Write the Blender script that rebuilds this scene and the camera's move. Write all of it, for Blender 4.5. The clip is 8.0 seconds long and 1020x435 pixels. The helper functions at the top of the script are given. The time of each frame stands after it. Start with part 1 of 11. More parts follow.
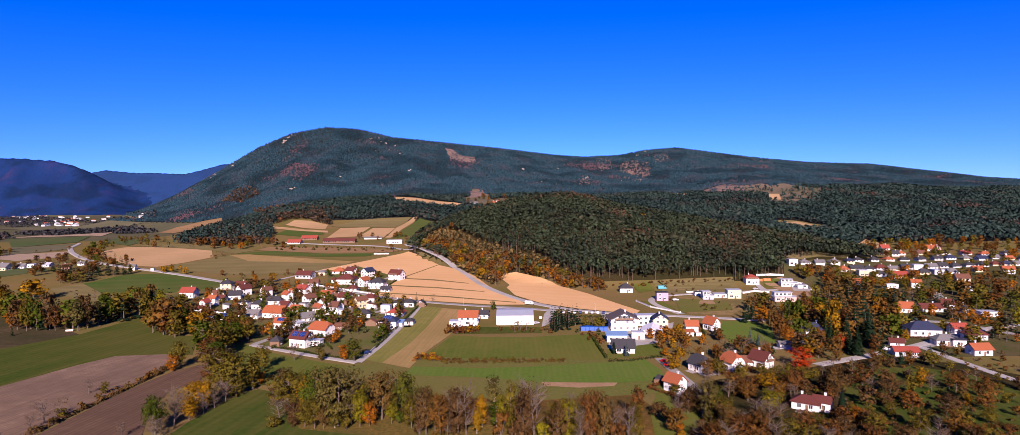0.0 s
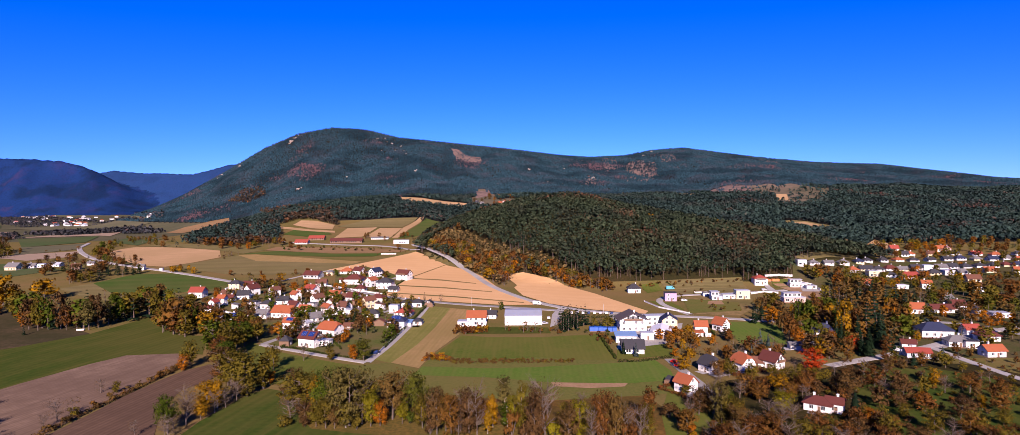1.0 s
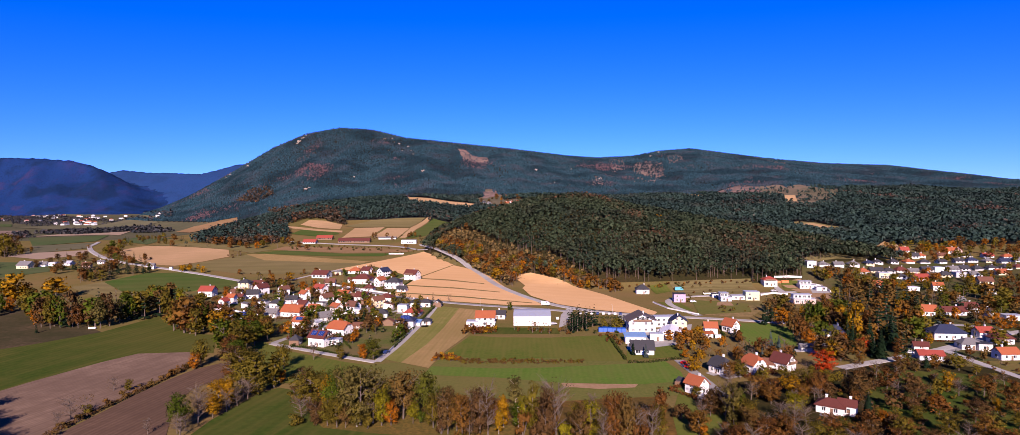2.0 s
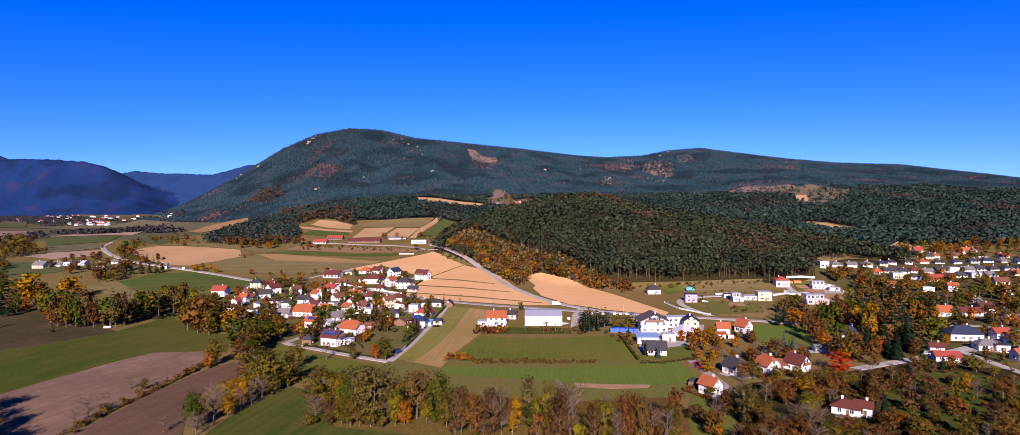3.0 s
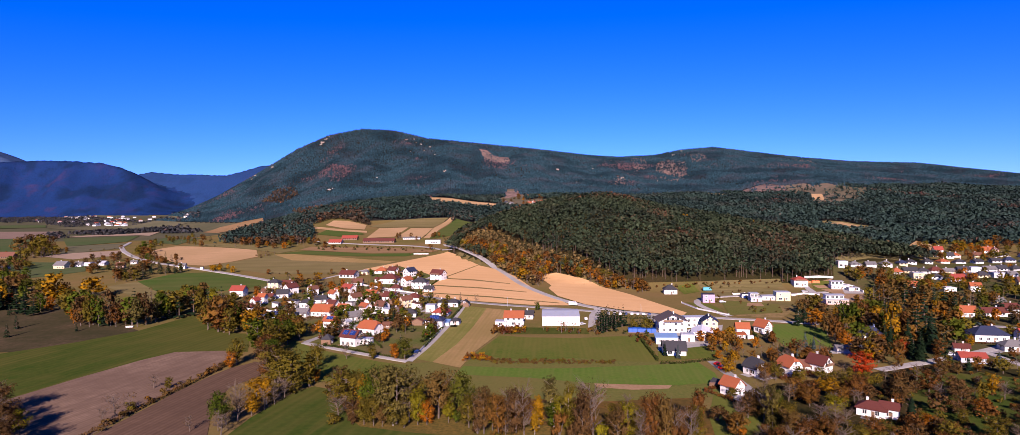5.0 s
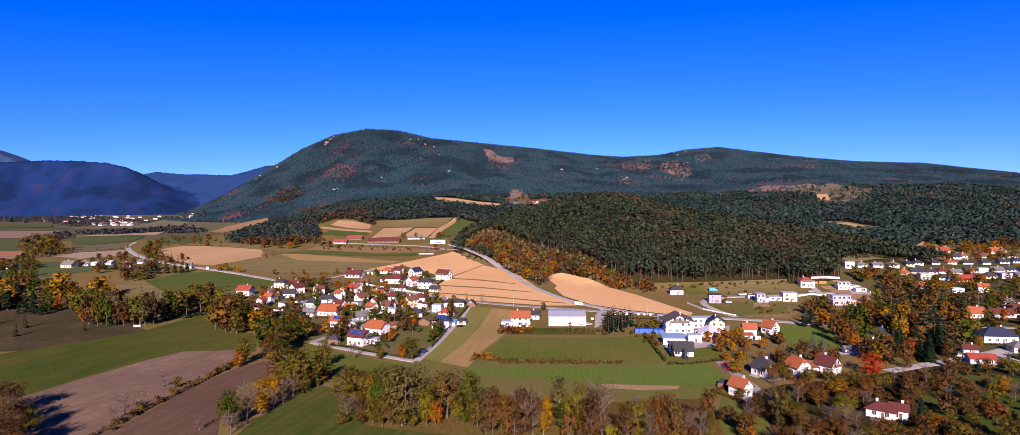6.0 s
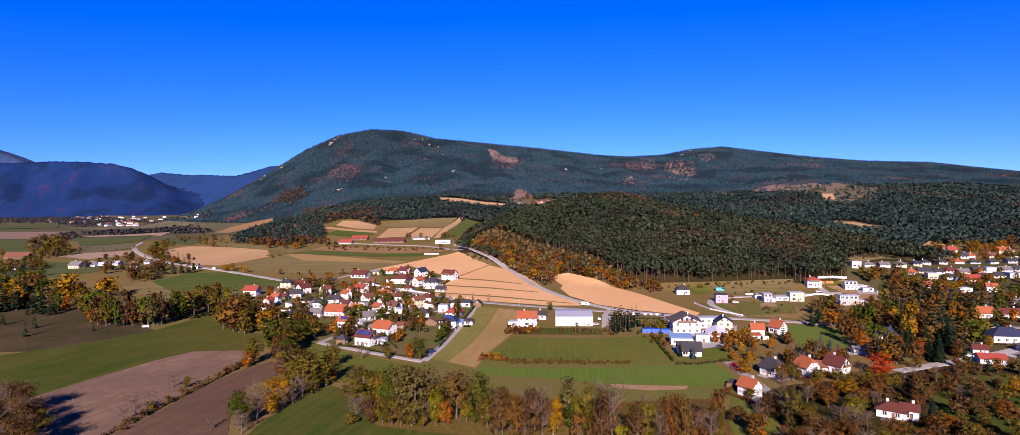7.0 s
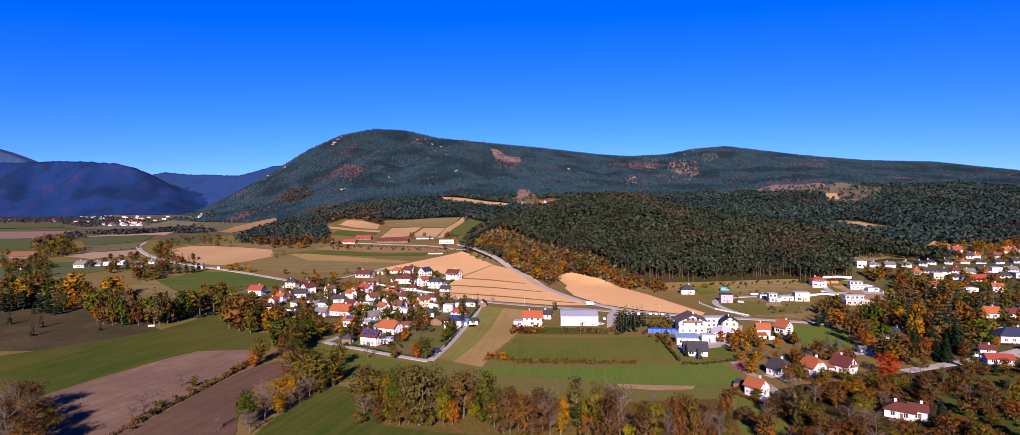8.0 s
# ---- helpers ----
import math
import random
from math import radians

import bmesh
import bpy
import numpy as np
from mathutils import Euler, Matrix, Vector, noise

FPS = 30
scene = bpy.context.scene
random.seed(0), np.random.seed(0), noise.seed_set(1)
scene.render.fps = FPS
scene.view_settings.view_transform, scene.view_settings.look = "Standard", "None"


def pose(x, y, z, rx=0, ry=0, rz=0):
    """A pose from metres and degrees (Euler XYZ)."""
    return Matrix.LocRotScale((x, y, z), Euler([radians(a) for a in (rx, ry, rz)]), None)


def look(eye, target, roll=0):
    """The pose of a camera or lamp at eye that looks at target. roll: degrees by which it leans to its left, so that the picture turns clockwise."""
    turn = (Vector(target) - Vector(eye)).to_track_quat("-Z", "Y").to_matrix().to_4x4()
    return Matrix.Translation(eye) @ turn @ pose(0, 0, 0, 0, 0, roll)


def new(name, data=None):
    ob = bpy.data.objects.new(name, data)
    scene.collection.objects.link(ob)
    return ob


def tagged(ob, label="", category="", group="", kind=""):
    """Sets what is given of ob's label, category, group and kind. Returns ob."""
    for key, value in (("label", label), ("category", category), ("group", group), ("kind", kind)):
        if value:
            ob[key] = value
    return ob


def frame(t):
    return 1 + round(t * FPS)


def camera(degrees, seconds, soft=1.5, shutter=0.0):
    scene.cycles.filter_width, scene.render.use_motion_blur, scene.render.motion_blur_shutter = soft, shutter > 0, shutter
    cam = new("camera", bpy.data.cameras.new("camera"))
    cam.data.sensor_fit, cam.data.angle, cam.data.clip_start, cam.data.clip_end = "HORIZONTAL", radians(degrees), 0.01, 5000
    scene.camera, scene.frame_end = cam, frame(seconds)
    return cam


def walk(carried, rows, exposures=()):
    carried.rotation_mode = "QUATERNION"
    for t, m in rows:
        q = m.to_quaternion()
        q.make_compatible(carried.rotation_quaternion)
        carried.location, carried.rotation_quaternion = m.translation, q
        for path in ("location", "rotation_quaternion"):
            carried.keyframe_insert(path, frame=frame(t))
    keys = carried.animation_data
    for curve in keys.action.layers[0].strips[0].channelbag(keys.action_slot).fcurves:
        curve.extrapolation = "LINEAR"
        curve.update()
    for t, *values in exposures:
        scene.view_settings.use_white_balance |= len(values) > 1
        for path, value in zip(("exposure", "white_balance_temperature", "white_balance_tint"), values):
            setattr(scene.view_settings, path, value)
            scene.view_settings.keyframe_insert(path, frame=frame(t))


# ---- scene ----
cam = camera(80.2, 8.0, 0.5)
PATH = [
    (0, (0.378, -0.211, 74.555), (0.43, 1.787, 74.495), -0.7),
    (0.5, (-0.475, -0.12, 74.51), (-0.432, 1.879, 74.451), -0.6),
    (1, (-1.37, 0.087, 74.506), (-1.336, 2.085, 74.447), -0.7),
    (1.5, (-2.262, 0.152, 74.433), (-2.237, 2.151, 74.375), -0.6),
    (3, (-4.632, 0.298, 74.414), (-4.647, 2.298, 74.357), -0.6),
    (3.5, (-5.46, 0.331, 74.399), (-5.489, 2.33, 74.342), -0.6),
    (4, (-6.287, 0.362, 74.456), (-6.327, 2.361, 74.4), -0.6),
    (4.5, (-7.099, 0.246, 74.52), (-7.146, 2.245, 74.463), -0.7),
    (6, (-9.652, -0.028, 74.74), (-9.717, 1.97, 74.683), -0.7),
    (6.5, (-10.567, -0.13, 74.787), (-10.638, 1.868, 74.73), -0.7),
    (7, (-11.462, -0.226, 74.867), (-11.539, 1.771, 74.81), -0.8),
    (7.5, (-12.207, -0.321, 74.929), (-12.288, 1.677, 74.871), -0.8),
    (8, (-13.135, -0.381, 74.951), (-13.22, 1.616, 74.893), -0.8),
]
walk(cam, [(t, look(eye, target, roll)) for t, eye, target, roll in PATH])

# ---- world, sun ----
SUN_ELEVATION, SUN_AZIMUTH = radians(26), radians(181)
world = bpy.data.worlds.new("sky_world")
scene.world = world
world.use_nodes = True
wt = world.node_tree
wt.nodes.clear()
sky = wt.nodes.new("ShaderNodeTexSky")
sky.sky_type, sky.sun_disc = "NISHITA", False
sky.sun_elevation, sky.sun_rotation = SUN_ELEVATION, SUN_AZIMUTH
sky.altitude, sky.air_density, sky.dust_density, sky.ozone_density = 1500, 1.0, 0.5, 2.0
# the deep, clear autumn blue: looked up a little above the true height, and saturated
aim = wt.nodes.new("ShaderNodeTexCoord")
raised = wt.nodes.new("ShaderNodeVectorMath")
raised.operation, raised.inputs[1].default_value = "ADD", (0.0, 0.0, 0.045)
unit = wt.nodes.new("ShaderNodeVectorMath")
unit.operation = "NORMALIZE"
deepen = wt.nodes.new("ShaderNodeHueSaturation")
deepen.inputs["Saturation"].default_value = 1.3
steep = wt.nodes.new("ShaderNodeGamma")
steep.inputs["Gamma"].default_value = 1.3
tint = wt.nodes.new("ShaderNodeMix")
tint.data_type, tint.blend_type = "RGBA", "MULTIPLY"
tint.inputs[0].default_value, tint.inputs[7].default_value = 1.0, (0.345, 0.362, 1.0, 1)
shift = wt.nodes.new("ShaderNodeVectorMath")
shift.operation, shift.inputs[1].default_value = "ADD", (-0.215, 0.06, 0.0)
floor_zero = wt.nodes.new("ShaderNodeVectorMath")
floor_zero.operation = "MAXIMUM"
backdrop = wt.nodes.new("ShaderNodeBackground")
backdrop.inputs["Strength"].default_value = 0.0505
world_out = wt.nodes.new("ShaderNodeOutputWorld")
wt.links.new(aim.outputs["Generated"], raised.inputs[0])
wt.links.new(raised.outputs[0], unit.inputs[0])
wt.links.new(unit.outputs[0], sky.inputs["Vector"])
wt.links.new(sky.outputs[0], deepen.inputs["Color"])
wt.links.new(deepen.outputs[0], steep.inputs["Color"])
wt.links.new(steep.outputs[0], tint.inputs[6])
wt.links.new(tint.outputs[2], shift.inputs[0])
wt.links.new(shift.outputs[0], floor_zero.inputs[0])
wt.links.new(floor_zero.outputs[0], backdrop.inputs["Color"])
wt.links.new(backdrop.outputs[0], world_out.inputs["Surface"])

sun_lamp = bpy.data.lights.new("sun", "SUN")
sun_lamp.energy, sun_lamp.angle, sun_lamp.color = 5.0, radians(0.5), (1.0, 0.772, 0.72)
sun = new("sun", sun_lamp)
# azimuth runs clockwise from +y; the lamp shines along its -z
to_sun = Vector((math.sin(SUN_AZIMUTH) * math.cos(SUN_ELEVATION), math.cos(SUN_AZIMUTH) * math.cos(SUN_ELEVATION), math.sin(SUN_ELEVATION)))
sun.rotation_euler = to_sun.to_track_quat("Z", "Y").to_euler()
sun.location = (0, -100, 300)
scene.view_settings.exposure = 1.43


# ---- materials ----
def make_material(name, rough=0.8, metal=0.0):
    m = bpy.data.materials.new(name)
    m.use_nodes = True
    b = m.node_tree.nodes["Principled BSDF"]
    b.inputs["Roughness"].default_value, b.inputs["Metallic"].default_value = rough, metal
    return m, m.node_tree, b


def link(nt, a, b):
    nt.links.new(a, b)


def node(nt, kind, **values):
    n = nt.nodes.new(kind)
    for key, value in values.items():
        n.inputs[key].default_value = value
    return n


def rgb(c):
    return (c[0], c[1], c[2], 1.0)


def mixed(nt, factor, a, b, blend="MIX"):
    """A colour mix; a and b are colours or sockets, factor a number or a socket."""
    n = nt.nodes.new("ShaderNodeMix")
    n.data_type, n.blend_type = "RGBA", blend
    for slot, value in ((0, factor), (6, a), (7, b)):
        if isinstance(value, bpy.types.NodeSocket):
            link(nt, value, n.inputs[slot])
        else:
            n.inputs[slot].default_value = value if slot == 0 else rgb(value)
    return n.outputs[2]


def ramped(nt, socket, low, high):
    n = nt.nodes.new("ShaderNodeMapRange")
    n.inputs["From Min"].default_value, n.inputs["From Max"].default_value = low, high
    link(nt, socket, n.inputs["Value"])
    return n.outputs[0]


def noise_at(nt, scale, detail=4.0, coords=None):
    n = node(nt, "ShaderNodeTexNoise", Scale=scale, Detail=detail)
    if coords is None:
        coords = nt.nodes.new("ShaderNodeTexCoord").outputs["Object"]
    link(nt, coords, n.inputs["Vector"])
    return n.outputs[0]


def bump_from(nt, b, socket, strength, distance):
    n = node(nt, "ShaderNodeBump", Strength=strength, Distance=distance)
    link(nt, socket, n.inputs["Height"])
    link(nt, n.outputs[0], b.inputs["Normal"])


def earth(name, main, other, stain, patch=0.02, grain=0.7, rough=0.95, rows_angle=None, rows_width=3.0, rows_strength=0.35, bump=0.13):
    """Soil, grass and crops: grain, large patches and, where asked, rows along an angle."""
    m, nt, b = make_material(name, rough)
    b.inputs["Specular IOR Level"].default_value = 0.0
    fine = ramped(nt, noise_at(nt, grain, 6), 0.36, 0.64)
    wide = ramped(nt, noise_at(nt, patch, 5), 0.38, 0.66)
    mid = ramped(nt, noise_at(nt, patch * 7, 5), 0.35, 0.7)
    col = mixed(nt, fine, main, other)
    col = mixed(nt, wide, col, mixed(nt, 0.8, col, stain))
    speck = nt.nodes.new("ShaderNodeMath")
    speck.operation = "MULTIPLY"
    speck.inputs[1].default_value = 0.5
    link(nt, mid, speck.inputs[0])
    col = mixed(nt, speck.outputs[0], col, stain)
    if rows_angle is not None:
        tc = nt.nodes.new("ShaderNodeTexCoord")
        turn = nt.nodes.new("ShaderNodeMapping")
        turn.inputs["Rotation"].default_value = (0, 0, -radians(rows_angle))
        link(nt, tc.outputs["Object"], turn.inputs["Vector"])
        # long streaks along the rows
        stretch = nt.nodes.new("ShaderNodeMapping")
        stretch.inputs["Scale"].default_value = (0.05, 1.0, 1.0)
        link(nt, turn.outputs[0], stretch.inputs["Vector"])
        streak = node(nt, "ShaderNodeMath")
        streak.operation, streak.inputs[1].default_value = "MULTIPLY", 0.65
        link(nt, ramped(nt, noise_at(nt, 0.9 / rows_width, 5, stretch.outputs[0]), 0.47, 0.68), streak.inputs[0])
        col = mixed(nt, streak.outputs[0], col, stain)
        for width, strength in ((rows_width, rows_strength * 1.6), (rows_width * 3.7, rows_strength * 0.8)):
            wave = node(nt, "ShaderNodeTexWave", Scale=2 * math.pi / (20 * width), Distortion=0.9, Detail=3.0)
            wave.inputs["Detail Scale"].default_value = 0.35
            wave.bands_direction = "Y"
            link(nt, turn.outputs[0], wave.inputs["Vector"])
            part_of = nt.nodes.new("ShaderNodeMath")
            part_of.operation = "MULTIPLY"
            part_of.inputs[1].default_value = strength
            link(nt, wave.outputs[1], part_of.inputs[0])
            col = mixed(nt, part_of.outputs[0], col, tuple(0.55 * v for v in main))
    link(nt, col, b.inputs["Base Color"])
    bump_from(nt, b, fine, bump, 0.25)
    return m


def painted(name, main, dirt, rough=0.85, scale=0.6, bump=0.15):
    """Render, paint and other masonry skins with a little dirt."""
    m, nt, b = make_material(name, rough)
    stain = ramped(nt, noise_at(nt, scale, 6), 0.45, 0.85)
    fine = ramped(nt, noise_at(nt, scale * 12, 3), 0.2, 0.9)
    part_of = nt.nodes.new("ShaderNodeMath")
    part_of.operation = "MULTIPLY"
    part_of.inputs[1].default_value = 0.6
    link(nt, stain, part_of.inputs[0])
    col = mixed(nt, part_of.outputs[0], main, dirt)
    link(nt, col, b.inputs["Base Color"])
    bump_from(nt, b, fine, bump, 0.03)
    return m


def tiled(name, main, other, rough=0.75):
    """Roof tiles: rows of small pans, each row a little different, with moss and weather."""
    m, nt, b = make_material(name, rough)
    b.inputs["Specular IOR Level"].default_value = 0.15
    tc = nt.nodes.new("ShaderNodeTexCoord")
    wave = node(nt, "ShaderNodeTexWave", Scale=0.9, Distortion=0.5)
    wave.bands_direction = "Z"
    link(nt, tc.outputs["Object"], wave.inputs["Vector"])
    spot = ramped(nt, noise_at(nt, 3.0, 5, tc.outputs["Object"]), 0.3, 0.75)
    wide = ramped(nt, noise_at(nt, 0.35, 4, tc.outputs["Object"]), 0.35, 0.7)
    own = nt.nodes.new("ShaderNodeObjectInfo")
    col = mixed(nt, spot, main, other)
    col = mixed(nt, ramped(nt, own.outputs["Random"], -1.2, 1.6), col, other)
    part_of = nt.nodes.new("ShaderNodeMath")
    part_of.operation = "MULTIPLY"
    part_of.inputs[1].default_value = 0.3
    link(nt, wide, part_of.inputs[0])
    col = mixed(nt, part_of.outputs[0], col, tuple(0.55 * v for v in main))
    link(nt, col, b.inputs["Base Color"])
    bump_from(nt, b, wave.outputs[1], 0.5, 0.05)
    return m


def leafy(name, low, high, other=None, spread=0.5):
    """Leaves: each tree, each bough and each leaf clump has its own tone."""
    m, nt, b = make_material(name, 0.75)
    b.inputs["Specular IOR Level"].default_value = 0.0
    geo = nt.nodes.new("ShaderNodeNewGeometry")
    own = nt.nodes.new("ShaderNodeObjectInfo")
    speck = node(nt, "ShaderNodeMath")
    speck.operation, speck.inputs[1].default_value = "MULTIPLY", 0.7
    link(nt, geo.outputs["Random Per Island"], speck.inputs[0])
    tone = nt.nodes.new("ShaderNodeMath")
    tone.operation = "ADD"
    link(nt, speck.outputs[0], tone.inputs[0])
    link(nt, ramped(nt, noise_at(nt, 0.16, 2), 0.3, 0.7), tone.inputs[1])
    col = mixed(nt, ramped(nt, tone.outputs[0], 0.1, 1.5), low, high)
    if other is not None:
        col = mixed(nt, ramped(nt, own.outputs["Random"], 1 - spread, 1.25), col, other)
        col = mixed(nt, ramped(nt, noise_at(nt, 0.09, 2), 0.52, 0.75), col, other)
    # noise-placed dark clumps: shade of the crown's inside put into leaf colour
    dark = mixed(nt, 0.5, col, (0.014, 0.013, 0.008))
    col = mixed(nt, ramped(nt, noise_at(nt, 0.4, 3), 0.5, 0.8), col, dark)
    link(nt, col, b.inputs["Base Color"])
    thin = nt.nodes.new("ShaderNodeBsdfTranslucent")
    link(nt, col, thin.inputs["Color"])
    both = node(nt, "ShaderNodeMixShader", Fac=0.22)
    link(nt, b.outputs[0], both.inputs[1])
    link(nt, thin.outputs[0], both.inputs[2])
    link(nt, both.outputs[0], nt.nodes["Material Output"].inputs["Surface"])
    return m


def barky(name, low, high):
    m, nt, b = make_material(name, 0.9)
    n = ramped(nt, noise_at(nt, 5.0, 5), 0.3, 0.7)
    link(nt, mixed(nt, n, low, high), b.inputs["Base Color"])
    bump_from(nt, b, n, 0.6, 0.05)
    return m


def woody(name, greens, browns, rusts, scale=0.004, rust=0.62, dark=0.45, grain=0.7, gap_shade=0.45):
    """A far wood: conifers of several tones with stands of brown and russet broadleaf trees among them."""
    m, nt, b = make_material(name, 0.8)
    b.inputs["Specular IOR Level"].default_value = 0.0
    geo = nt.nodes.new("ShaderNodeNewGeometry")
    col = mixed(nt, geo.outputs["Random Per Island"], greens[0], greens[1])
    stand = noise_at(nt, scale, 6)
    col = mixed(nt, ramped(nt, noise_at(nt, scale * 3.1, 4), 0.5, 0.75), col, mixed(nt, 0.6, col, browns))
    patch = node(nt, "ShaderNodeMath")
    patch.operation = "ADD"
    jitter = node(nt, "ShaderNodeMath")
    jitter.operation, jitter.inputs[1].default_value = "MULTIPLY", 0.16
    link(nt, geo.outputs["Random Per Island"], jitter.inputs[0])
    link(nt, stand, patch.inputs[0])
    link(nt, jitter.outputs[0], patch.inputs[1])
    # broad dark patches: darker stands, and slope shading put into the colour
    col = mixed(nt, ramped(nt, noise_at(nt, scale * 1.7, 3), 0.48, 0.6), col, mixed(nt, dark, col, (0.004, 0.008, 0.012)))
    col = mixed(nt, ramped(nt, patch.outputs[0], rust, rust + 0.08), col, rusts)
    # boughs: tufts in each crown, the shade between them darkened into the colour
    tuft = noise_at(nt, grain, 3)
    col = mixed(nt, ramped(nt, tuft, 0.5, 0.66), col, mixed(nt, gap_shade, col, (0.003, 0.004, 0.004)))
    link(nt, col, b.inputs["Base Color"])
    bump_from(nt, b, tuft, 0.6, 0.5 / grain)
    return m


